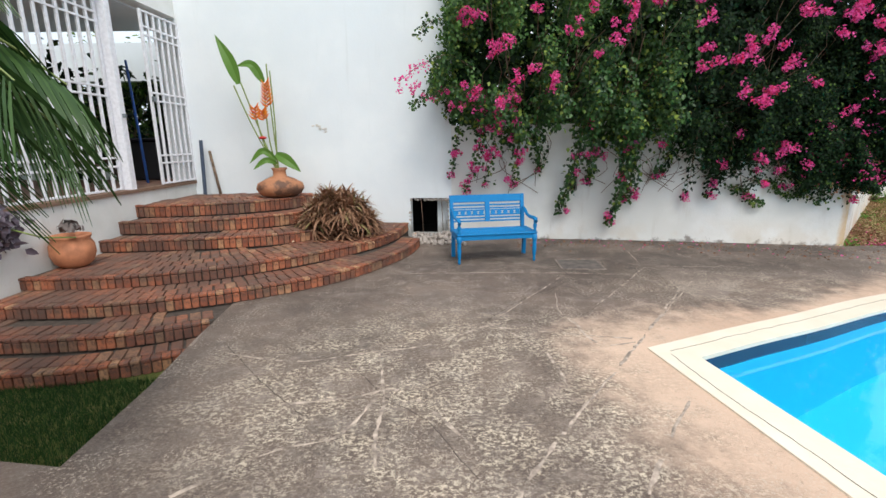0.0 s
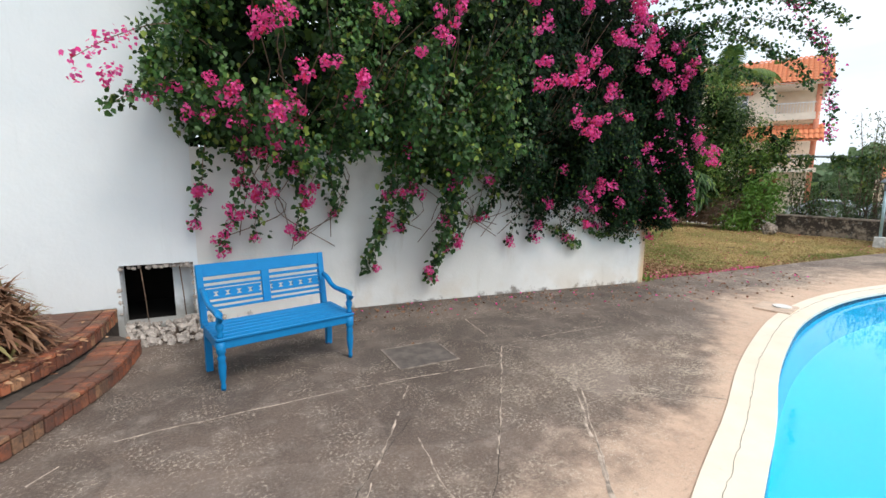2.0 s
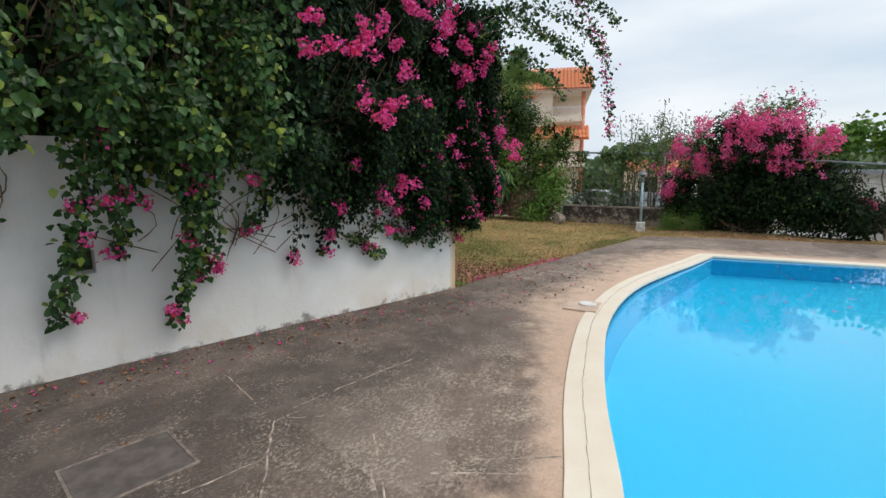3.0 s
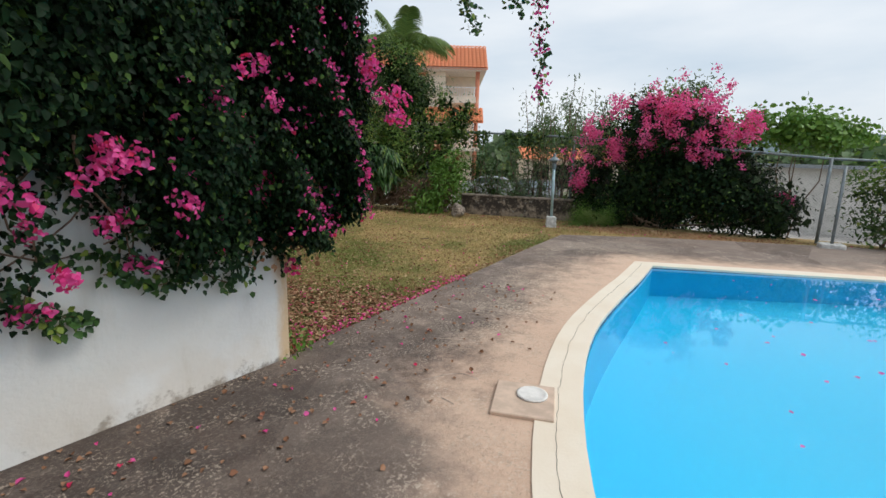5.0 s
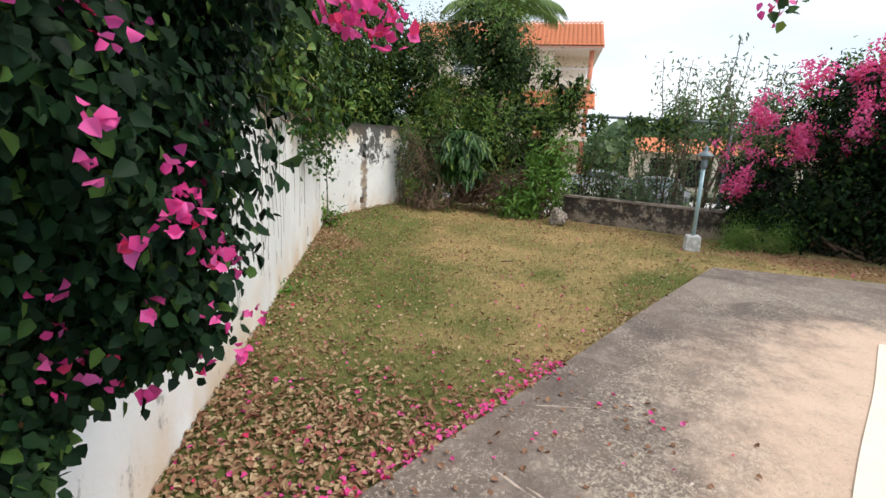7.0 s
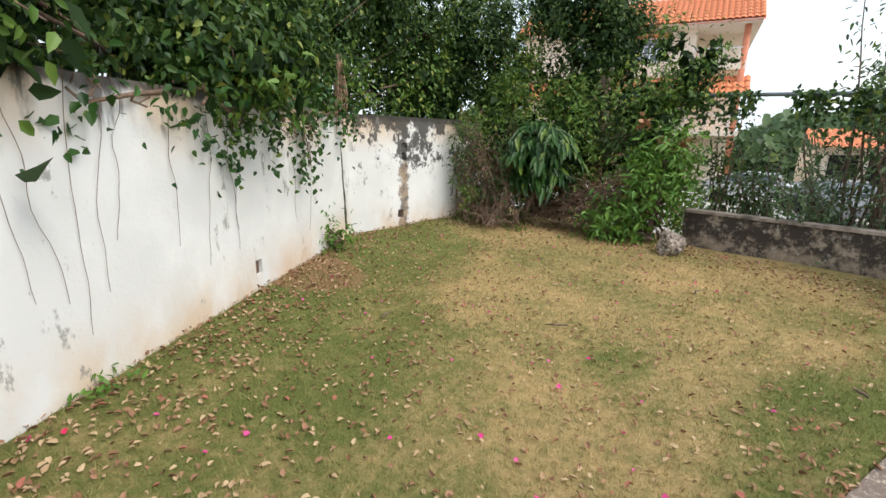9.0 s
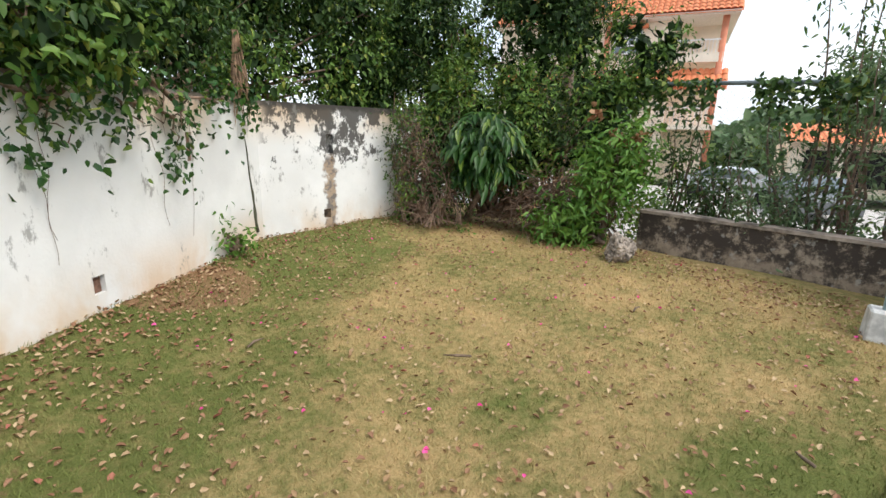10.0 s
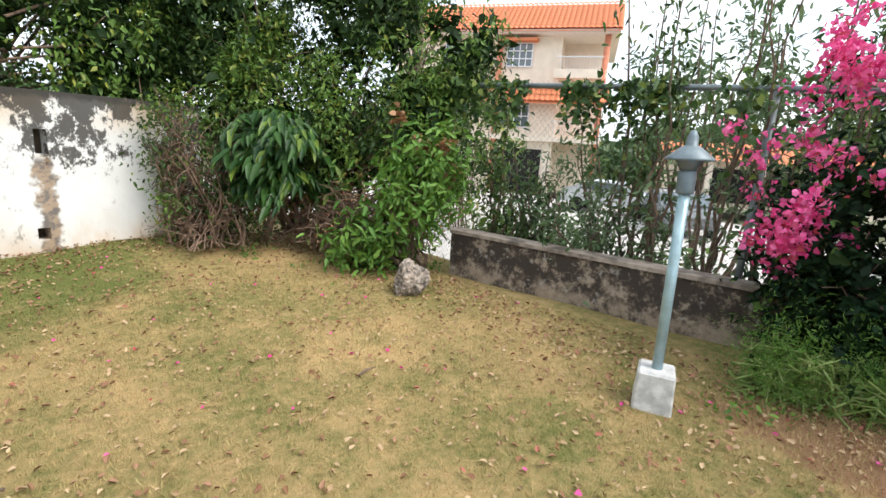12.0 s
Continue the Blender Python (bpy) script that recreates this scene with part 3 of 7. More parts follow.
def build_pool():
    n = len(RIM)
    bm = bmesh.new()
    low = [bm.verts.new((x, y, -1.75)) for x, y in RIM]
    top = [bm.verts.new((x, y, -0.15)) for x, y in RIM]
    for i in range(n):
        j = (i + 1) % n
        bm.faces.new((low[i], low[j], top[j], top[i]))
    bmesh.ops.triangulate(bm, faces=[bm.faces.new(low)])
    tagged(link_bm("pool_basin", bm, POOL), "blue painted swimming pool basin", "swimming pool", "", "structure")
    bm = bmesh.new()
    for i in range(n):
        j = (i + 1) % n
        (x0, y0), (x1, y1) = RIM[i], RIM[j]
        q = [bm.verts.new(p) for p in ((x0, y0, -0.15), (x1, y1, -0.15), (x1, y1, deck_z(x1) - 0.023), (x0, y0, deck_z(x0) - 0.023))]
        bm.faces.new(q)
    tagged(link_bm("pool_tile_band", bm, TILE), "dark blue mosaic tile band at the waterline", "tile band", "", "structure")
    bm = bmesh.new()
    f = bm.faces.new([bm.verts.new((x, y, -0.128)) for x, y in RIM])
    bmesh.ops.triangulate(bm, faces=[f])
    bmesh.ops.recalc_face_normals(bm, faces=bm.faces)
    if sum(f.normal.z for f in bm.faces) < 0:
        bmesh.ops.reverse_faces(bm, faces=bm.faces)
    w = tagged(link_bm("water", bm, WATER), "still clear pool water", "water", "", "structure")
    w.visible_shadow = False


WALL_A = ((0.16, 8.2), (6.4, 7.3))
WALL_B = ((6.4, 7.3), (12.3, 13.35))
WALL_C = ((12.3, 13.35), (15.2, 13.75))


def lawn_z(x, y):
    if x < 0:
        return -0.28
    d = near_line((x, y), LAWN_EDGE)
    z = deck_z(x) - 0.02 - 0.13 * min(1, d / 1.2) + 0.12 * min(1, max(0, (x - 12) / 3)) * min(1, d / 1.2)
    w = near_line((x, y), [WALL_B[0], WALL_B[1], WALL_C[1]])
    z += 0.2 * max(0, 1 - w / 1.3) ** 1.5 * min(1, d / 1.0)
    return z + 0.02 * noise.noise((x * 0.9, y * 0.9, 0))


def build_lawn():
    """Back lawn as one sheet from the deck edge to past the fence, then the land beyond down to the horizon."""
    nx, ny = 150, 130
    x0, x1, y0, y1 = 5.0, 20.0, -6.5, 16.0
    verts, keep = [], []
    outline = deck_outline()
    for j in range(ny + 1):
        for i in range(nx + 1):
            x, y = x0 + (x1 - x0) * i / nx, y0 + (y1 - y0) * j / ny
            z = lawn_z(x, y)
            if inside((x, y), outline) and near_line((x, y), LAWN_EDGE) > 0.05:
                z = -0.4
            if x > 17.6:
                z = z - 1.5 * min(1, (x - 17.6) / 1.5)
            verts.append((x, y, z))
    def open_ground(i, j):
        c = (x0 + (x1 - x0) * (i + 0.5) / nx, y0 + (y1 - y0) * (j + 0.5) / ny)
        return not inside(c, outline) or near_line(c, LAWN_EDGE) < 0.35

    faces = np.array([(j * (nx + 1) + i, j * (nx + 1) + i + 1, (j + 1) * (nx + 1) + i + 1, (j + 1) * (nx + 1) + i) for j in range(ny) for i in range(nx)
                      if open_ground(i, j)])
    ob = mesh_np("lawn", np.array(verts), faces, LAWN, smooth=True)
    tagged(ob, "patchy lawn of dry straw and green grass", "lawn", "", "structure")
    bm = bmesh.new()
    vs = [bm.verts.new(p) for p in ((-1.5, -6.5, -0.28), (-1.5, 6.4, -0.28), (-9.5, 6.4, -0.28), (-9.5, -6.5, -0.28))]
    bm.faces.new(vs)
    tagged(link_bm("lawn_by_steps", bm, LAWN), "short green lawn at the foot of the brick steps", "lawn", "", "structure")


def build_land():
    bm = bmesh.new()
    vs = [bm.verts.new((x, y, -1.9)) for x, y in ((-1500, -1500), (1500, -1500), (1500, 1500), (-1500, 1500))]
    bm.faces.new(vs)
    tagged(link_bm("ground", bm, plain("far_ground", (0.14, 0.15, 0.08), 0.95, 0, 0.3, 0.05)), "wide plain ground outside the garden", "ground", "", "structure")
    bm = bmesh.new()
    box(bm, 20.5, 36, -12, 34, -1.9, -1.2)
    tagged(link_bm("road", bm, ASPH), "pale concrete driveway below the garden", "driveway", "", "structure")


build_deck()
build_pool()
build_lawn()
build_land()


# ---- walls ----
def build_walls():
    bm = bmesh.new()
    wall(bm, (-4.9, 8.62), (0.16, 8.2), 0.25, -0.3, 6.4, [(4.35, 5.03, 0.05, 0.7)])
    tagged(link_bm("wall_house", bm, PLASTER), "tall white plastered house wall with a ragged opening", "wall", "", "structure")
    bm = bmesh.new()
    wall(bm, (0.16, 8.45), (0.16, 14.0), 0.25, -0.3, 6.4)
    tagged(link_bm("wall_house_side", bm, PLASTER), "white plastered side wall of the house", "wall", "", "structure")
    bm = bmesh.new()
    wall(bm, *WALL_A, 0.22, -0.4, 1.93, [(1.97, 2.13, 0.83, 1.03)])
    tagged(link_bm("wall_planter", bm, PLANTER), "white garden retaining wall with damp dark foot", "wall", "", "structure")
    bm = bmesh.new()
    wall(bm, WALL_B[0], WALL_B[1], 0.22, -0.5, 1.8, [(5.6, 5.72, 0.12, 0.27), (6.95, 7.05, 1.1, 1.4)])
    tagged(link_bm("wall_garden", bm, MOULDY), "old white garden wall with mould streaks and damp", "wall", "", "structure")
    bm = bmesh.new()
    wall(bm, WALL_C[0], WALL_C[1], 0.22, -0.4, 1.8, [(0.98, 1.1, 0.12, 0.26), (1.05, 1.17, 1.1, 1.38)])
    tagged(link_bm("wall_back", bm, MOULDY), "white back wall stained with black mould", "wall", "", "structure")
    bm = bmesh.new()
    wall(bm, (17.02, 10.45), (17.62, 5.2), 0.2, -0.6, 0.37)
    tagged(link_bm("wall_low", bm, LOWWALL), "low blackened rendered wall with a pale cap", "wall", "", "structure")
    # cap of the low wall
    bm = bmesh.new()
    wall(bm, (16.99, 10.45), (17.59, 5.2), 0.26, 0.372, 0.415)
    tagged(link_bm("wall_low_cap", bm, plain("cap_worn", (0.27, 0.22, 0.18), 0.95, 0, 0.55, 6)), "rough pale concrete cap", "wall", "", "structure")
    # earth behind the raised walls
    bm = bmesh.new()
    prism(bm, [(0.5, 8.4), (6.35, 7.55), (6.5, 7.75), (12.1, 13.6), (15.2, 14.0), (15.2, 22), (0.5, 22)], -0.5, 1.6)
    tagged(link_bm("terrace_ground", bm, plain("soil", (0.1, 0.075, 0.05), 0.95)), "raised planted earth behind the garden walls", "ground", "", "structure")
    # near-black lining behind the ragged opening, its deep shade put into the colour
    bm = bmesh.new()
    box(bm, -1.3, 0.14, 8.6, 9.6, -0.2, 0.0)
    box(bm, -1.3, 0.14, 9.6, 9.7, -0.2, 1.2)
    box(bm, -1.35, -1.3, 8.55, 9.7, -0.2, 1.2)
    box(bm, -1.35, 0.14, 8.55, 9.7, 1.2, 1.3)
    tagged(link_bm("crawl_space", bm, plain("crawl_space_shade", (0.012, 0.01, 0.009), 0.95)), "crawl space behind the wall opening, its shade put into the colour", "wall", "", "structure")


build_walls()

# gate wall, sill and porch
GATE_A, GATE_B = Vector((-4.62, 0.6)), Vector((-4.49, 8.62))
GD = (GATE_B - GATE_A).normalized()


def gate_at(y):
    return GATE_A + (GATE_B - GATE_A) * ((y - GATE_A.y) / (GATE_B.y - GATE_A.y))


def build_porch():
    bm = bmesh.new()
    wall(bm, GATE_A, GATE_B, 0.25, -0.3, 0.98)
    wall(bm, GATE_A, GATE_B, 0.25, 3.75, 6.4)
    tagged(link_bm("wall_porch", bm, PLANTER), "white plastered plinth wall under the iron grille", "wall", "", "structure")
    bm = bmesh.new()
    wall(bm, GATE_A + Vector((0.03, 0)), GATE_B + Vector((0.03, 0)), 0.3, 0.982, 1.03)
    tagged(link_bm("sill_porch", bm, plain("sill_brown", (0.2, 0.12, 0.08), 0.8)), "brown tiled sill", "sill", "", "structure")
    bm = bmesh.new()
    box(bm, -9.5, -4.83, 0.6, 9.5, 0.85, 1.0)
    tagged(link_bm("floor", bm, plain("porch_floor", (0.25, 0.13, 0.09), 0.6)), "porch floor of brown tile", "floor", "", "structure")
    bm = bmesh.new()
    box(bm, -9.5, -4.83, 0.6, 9.5, 3.76, 3.95)
    tagged(link_bm("ceiling", bm, PLASTER), "plain white porch ceiling", "ceiling", "", "structure")
    bm = bmesh.new()
    wall(bm, (-9.5, 10.5), (-4.5, 10.5), 0.2, 0.8, 3.76, [(0.6, 4.8, 1.5, 3.0)])
    wall(bm, (-9.5, 0.6), (-9.5, 10.5), 0.2, 0.8, 3.76, [(1.5, 6.0, 1.9, 3.2)])
    tagged(link_bm("wall_porch_back", bm, PLASTER), "porch back walls with openings to greenery", "wall", "", "structure")


build_porch()


# ---- brick steps ----
STEPS = [
    (-0.14, [(-4.6, 3.42), (-3.4, 3.48), (-2.8, 3.62), (-2.2, 3.9)]),
    (0.0, [(-4.6, 3.82), (-3.3, 3.88), (-2.7, 4.03), (-2.25, 4.25)]),
    (0.14, [(-4.6, 4.32), (-3.3, 4.38), (-2.35, 4.72), (-1.68, 5.13), (-1.15, 5.62), (-0.75, 6.27), (-0.49, 6.85), (-0.37, 7.47)]),
    (0.28, [(-4.65, 4.82), (-3.56, 4.87), (-2.6, 5.2), (-1.8, 5.78), (-1.15, 6.5), (-0.75, 7.3), (-0.6, 8.2)]),
    (0.44, [(-4.75, 6.02), (-3.5, 6.12), (-2.6, 6.28), (-1.95, 6.65), (-1.6, 7.3), (-1.5, 8.3)]),
    (0.62, [(-4.7, 6.45), (-3.92, 6.49), (-3.14, 6.68), (-2.4, 7.07), (-2.06, 7.66), (-1.95, 8.35)]),
    (0.80, [(-4.64, 6.85), (-3.92, 6.89), (-3.16, 7.13), (-2.68, 7.45), (-2.39, 7.78), (-2.3, 8.38)]),
]


def brick_mesh(name, w, d, h, material, seed=0):
    """A worn brick, w wide, d deep, h high, about its middle."""
    rng = random.Random(seed)
    bm = bmesh.new()
    box(bm, -w / 2, w / 2, -d / 2, d / 2, -h / 2, h / 2, None, 0.006)
    for v in bm.verts:
        v.co += Vector((rng.uniform(-1, 1), rng.uniform(-1, 1), rng.uniform(-1, 1))) * 0.0018
    me = bpy.data.meshes.new(name)
    bm.to_mesh(me)
    bm.free()
    me.materials.append(material)
    return me


def step_body(edge, i):
    """The closed outline of a step level: its front edge and the walls behind."""
    pts = [tuple(p) for p in smooth_line(edge, 0.08)]
    x, y = pts[-1]
    if i < 2:
        return [*pts, (-2.1, 4.6), (-1.6, 5.3), (-4.7, 5.3)]
    if i == 2:
        return [*pts, (-0.55, 7.7), (-1.2, 8.1), (-4.8, 8.0)]
    return [*pts, (x, 8.34), (-4.85, 8.6)]


DECK_RING = deck_outline()


def build_steps():
    root = thing("brick_steps", "curved red brick steps dark with age below the porch gate", "steps", (-3, 6, 0))
    cols, plans = [], []
    rise = [brick_mesh("brick", 0.068, 0.09, 0.104, BRICK, s) for s in range(4)]
    cap = [brick_mesh("brick_cap", 0.069, 0.108, 0.03, BRICK, s + 20) for s in range(4)]
    flat = [brick_mesh("brick_paver", 0.098, 0.208, 0.05, TREAD, s + 9) for s in range(4)]
    spots = []
    for i, (z, edge) in enumerate(STEPS):
        outline = step_body(edge, i)
        bm = bmesh.new()
        inner = smooth_line(edge, 0.08)
        shrunk = []
        for k, p in enumerate(inner):
            a, b = inner[max(0, k - 1)], inner[min(len(inner) - 1, k + 1)]
            d = (b - a).normalized()
            shrunk.append(tuple(p + Vector((-d.y, d.x)) * 0.03))
        prism(bm, [*shrunk, *outline[len(inner):]], -0.32, z - 0.02)
        ob = part("step_core", bm, MORTAR, root, "dark mortar bed")
        ob.matrix_parent_inverse = root.matrix_basis.inverted()
        plans.append(outline)
    rng = random.Random(5)
    for i, (z, edge) in enumerate(STEPS):
        up = plans[i + 1] if i + 1 < len(plans) else None
        if i == 1:
            up = plans[2]
        h = (0.14, 0.14, 0.14, 0.14, 0.16, 0.18, 0.18)[i]
        line = smooth_line(edge, 0.078)
        for k in range(len(line) - 1):
            a, b = line[k], line[k + 1]
            d = (b - a).normalized()
            nrm = Vector((-d.y, d.x))
            mid = (a + b) / 2 + nrm * (0.045 + rng.uniform(-0.004, 0.004))
            ang = math.degrees(math.atan2(d.y, d.x))
            spots.append(("r", i, mid, z - 0.035 - (h - 0.036) / 2, ang + rng.uniform(-2, 2), (h - 0.04) / 0.104))
            spots.append(("c", i, (a + b) / 2 + nrm * 0.05, z - 0.016 + rng.uniform(-0.002, 0.002), ang + rng.uniform(-2, 2), 1))
        # treads: a header row along the edge, then rows following it
        row, off = 0, 0.215
        depth = 0.8 if i in (0, 1) else (1.0 if i in (2,) else (1.7 if i == 3 else 1.4))
        while off < depth:
            line = smooth_line(edge, 0.02)
            last = None
            for k in range(1, len(line)):
                a, b = line[k - 1], line[k]
                d = (b - a).normalized()
                nrm = Vector((-d.y, d.x))
                mid = b + nrm * off
                if last is not None and ((mid - last).dot(d) < 0.105):
                    continue
                probe = mid + nrm * 0.06
                last = mid
                if up and inside(probe, up):
                    continue
                if mid.x < gate_at(mid.y).x + 0.08 or mid.y > 8.5 + (mid.x + 4) * -0.087:
                    continue
                if i < 2 and (inside(mid, DECK_RING) or mid.x > -1.5):
                    continue
                spots.append(("t", i, mid, z - 0.022 + rng.uniform(-0.003, 0.003), math.degrees(math.atan2(d.y, d.x)) + rng.uniform(-2, 2), 1))
            off += 0.219
            row += 1
    return root, spots, (rise, cap), flat


STEPS_ROOT, BRICK_SPOTS, RISE_MESH, FLAT_MESH = build_steps()


# ---- bench ----
def build_bench():
    """Carved blue bench: x along its width, front towards -y."""
    root = thing("garden_bench", "bright blue painted wooden bench with carved back slats on the deck", "bench", (0.72, 6.6, 0), 9)
    w, dpt = 0.57, 0.24
    prof = [(0.017, 0), (0.02, 0.03), (0.016, 0.06), (0.024, 0.1), (0.031, 0.19), (0.026, 0.24), (0.033, 0.26), (0.024, 0.28), (0.03, 0.3), (0.035, 0.31), (0.035, 0.39)]
    for x in (-w + 0.03, w - 0.03):
        bm = bmesh.new()
        lathe(bm, prof, 12, (x, -dpt, 0))
        part("leg", bm, BLUE, root, "turned front leg")
    for x in (-w + 0.03, w - 0.03):
        bm = bmesh.new()
        m = Matrix.Translation((x, dpt, 0)) @ pose(0, 0, 0, -9, 0, 0)
        box(bm, -0.027, 0.027, -0.025, 0.025, 0.36, 0.9, m, 0.004)
        part("back_post", bm, BLUE, root)
        bm = bmesh.new()
        box(bm, -0.027, 0.027, -0.025, 0.025, 0.0, 0.36, Matrix.Translation((x, dpt - 0.02, 0)) @ pose(0, 0, 0, 3, 0, 0), 0.004)
        part("leg", bm, BLUE, root, "square back leg")
    for y, n in ((-dpt - 0.012, "front_rail"), (dpt - 0.03, "back_rail")):
        bm = bmesh.new()
        box(bm, -w + 0.02, w - 0.02, y, y + 0.03, 0.33, 0.4, None, 0.004)
        part(n, bm, BLUE, root)
    for x in (-w, w - 0.03):
        bm = bmesh.new()
        box(bm, x, x + 0.03, -dpt + 0.03, dpt - 0.04, 0.33, 0.4, None, 0.004)
        part("side_rail", bm, BLUE, root)
    for k in range(6):
        bm = bmesh.new()
        y = -dpt - 0.03 + k * 0.083
        box(bm, -w - 0.005, w + 0.005, y, y + 0.077, 0.4, 0.422, None, 0.005)
        part("seat_slat", bm, BLUE, root)
    back = Matrix.Translation((0, dpt, 0)) @ pose(0, 0, 0, -9, 0, 0)
    for z0, z1, th in ((0.79, 0.9, 0.018), (0.735, 0.76, 0.012), (0.69, 0.71, 0.01), (0.545, 0.57, 0.01), (0.5, 0.523, 0.01)):
        bm = bmesh.new()
        box(bm, -w + 0.04, w - 0.04, -th, th, z0, z1, back, 0.003)
        part("back_slat" if th < 0.018 else "top_rail", bm, BLUE, root)
    bm = bmesh.new()
    box(bm, -0.035, 0.035, -0.022, 0.014, 0.5, 0.8, back, 0.003)
    part("centre_post", bm, BLUE, root)
    # pierced and carved middle boards
    for cx in (-0.28, 0.28):
        bm = bmesh.new()
        box(bm, cx - 0.235, cx + 0.235, -0.01, 0.01, 0.59, 0.615, back, 0.002)
        box(bm, cx - 0.235, cx + 0.235, -0.01, 0.01, 0.655, 0.68, back, 0.002)
        for k in range(-2, 3):
            x = cx + k * 0.095
            vs = [(x, 0.592), (x + 0.042, 0.635), (x, 0.678), (x - 0.042, 0.635)]
            lo = [bm.verts.new(back @ Vector((a, -0.009, b))) for a, b in vs]
            hi = [bm.verts.new(back @ Vector((a, 0.009, b))) for a, b in vs]
            bm.faces.new(lo)
            bm.faces.new(hi[::-1])
            for q in range(4):
                bm.faces.new((lo[q], hi[q], hi[(q + 1) % 4], lo[(q + 1) % 4]))
        part("carved_panel", bm, BLUE, root, "pierced lozenge-carved back board")
    # arms: scrolled rail and turned post
    for s in (-1, 1):
        x = s * (w - 0.03)
        bm = bmesh.new()
        line = [(x, dpt + 0.04, 0.69), (x, dpt - 0.04, 0.67), (x, dpt - 0.12, 0.62), (x, dpt - 0.22, 0.6), (x, -dpt + 0.05, 0.605), (x, -dpt - 0.02, 0.6), (x, -dpt - 0.05, 0.575), (x, -dpt - 0.035, 0.555)]
        tube(bm, [Vector(p) for p in line], [0.022, 0.024, 0.022, 0.021, 0.026, 0.028, 0.024, 0.014], 10)
        part("arm_rest", bm, BLUE, root, "scrolled arm rest")
        bm = bmesh.new()
        lathe(bm, [(0.022, 0.42), (0.026, 0.44), (0.016, 0.46), (0.026, 0.49), (0.03, 0.515), (0.018, 0.54), (0.024, 0.56), (0.02, 0.59)], 12, (x, -dpt, 0))
        part("arm_post", bm, BLUE, root, "turned arm post")
    return root


build_bench()


# ---- plants ----
def crown_points(rng, n, centre, radii, hollow=0.55, squash=0.0):
    d = rng.normal(0, 1, (n, 3))
    d /= np.linalg.norm(d, axis=1)[:, None]
    r = rng.uniform(hollow, 1, n) ** 0.6
    r *= np.where(rng.random(n) < 0.14, rng.uniform(1.05, 1.32, n), 1)
    p = d * r[:, None] * np.array(radii)
    return p + np.array(centre), d


def lumpy_crown(rng, n, lumps, per=16, tight=0.13, gaps=0.02):
    """Points in sprigs over several overlapping lumps: (x, y, z, rx, ry, rz)."""
    vol = np.array([l[3] * l[4] + l[4] * l[5] + l[3] * l[5] for l in lumps])
    cnt = np.maximum(1, (n / per * vol / vol.sum()).astype(int))
    ps, ds = zip(*[crown_points(rng, c, l[:3], l[3:], 0.35) for c, l in zip(cnt, lumps)])
    c, d = np.concatenate(ps), np.concatenate(ds)
    gaps = gaps if max(l[3] for l in lumps) > 0.6 else -0.35
    keep = np.array([noise.noise(tuple(q * 1.3)) + 0.5 * noise.noise(tuple(q * 3.3)) > gaps for q in c])
    c, d = c[keep], d[keep]
    grow = rng.uniform(0.4, 1.5, (len(c), 1))
    p = np.repeat(c, per, 0) + rng.normal(0, 1, (len(c) * per, 3)) * np.repeat(grow, per, 0) * tight * np.array([1, 1, 1.3])
    return p, np.repeat(d, per, 0) * 0.7 + np.array([0, 0, 0.35])


def branch(bm, rng, a, b, r0, r1, wob=0.08, n=6, sides=6):
    a, b = Vector(a), Vector(b)
    pts = [a.lerp(b, k / n) + Vector([rng.uniform(-wob, wob) * math.sin(math.pi * k / n) for _ in range(3)]) for k in range(n + 1)]
    tube(bm, pts, [r0 + (r1 - r0) * k / n for k in range(n + 1)], sides)
    return pts


def face_y(x):
    """The seen face of the planter wall."""
    return 8.2 - (x - 0.16) * 0.1442


def dense_low(x):
    """The lower edge of the thick foliage at x."""
    return float(np.interp(x, [0, 1.5, 3.0, 4.0, 5.0, 5.8, 6.4, 7.2], [2.1, 2.05, 1.85, 1.52, 1.38, 1.24, 1.12, 1.15]))


def overhang(x, z):
    full = 1.25 if x < 3.5 else 1.25 - 0.92 * min(1, (x - 3.5) / 2.3)
    t = max(0, min(1, (z - 0.6) / 1.5))
    return (0.2 + (full - 0.2) * t ** 0.9) * min(1, 0.35 + max(0, x + 0.2) / 1.6)


# hanging sprays: x, lowest z, width, share of flowers
STRANDS = [(0.22, 1.15, 0.1, 0.6), (0.85, 0.95, 0.22, 0.85), (1.15, 0.95, 0.12, 0.5), (0.5, 0.85, 0.1, 0.8), (1.55, 1.2, 0.18, 0.2), (2.05, 0.5, 0.15, 0.25), (2.35, 1.0, 0.15, 0.15),
           (2.75, 0.35, 0.12, 0.25), (2.95, 0.7, 0.2, 0.2), (3.4, 1.1, 0.2, 0.15), (3.85, 0.75, 0.15, 0.4), (4.3, 0.8, 0.2, 0.35), (4.75, 0.75, 0.15, 0.3),
           (5.15, 0.9, 0.2, 0.25), (5.6, 0.8, 0.15, 0.1), (6.0, 0.8, 0.2, 0.05), (6.25, 0.7, 0.1, 0.15)]


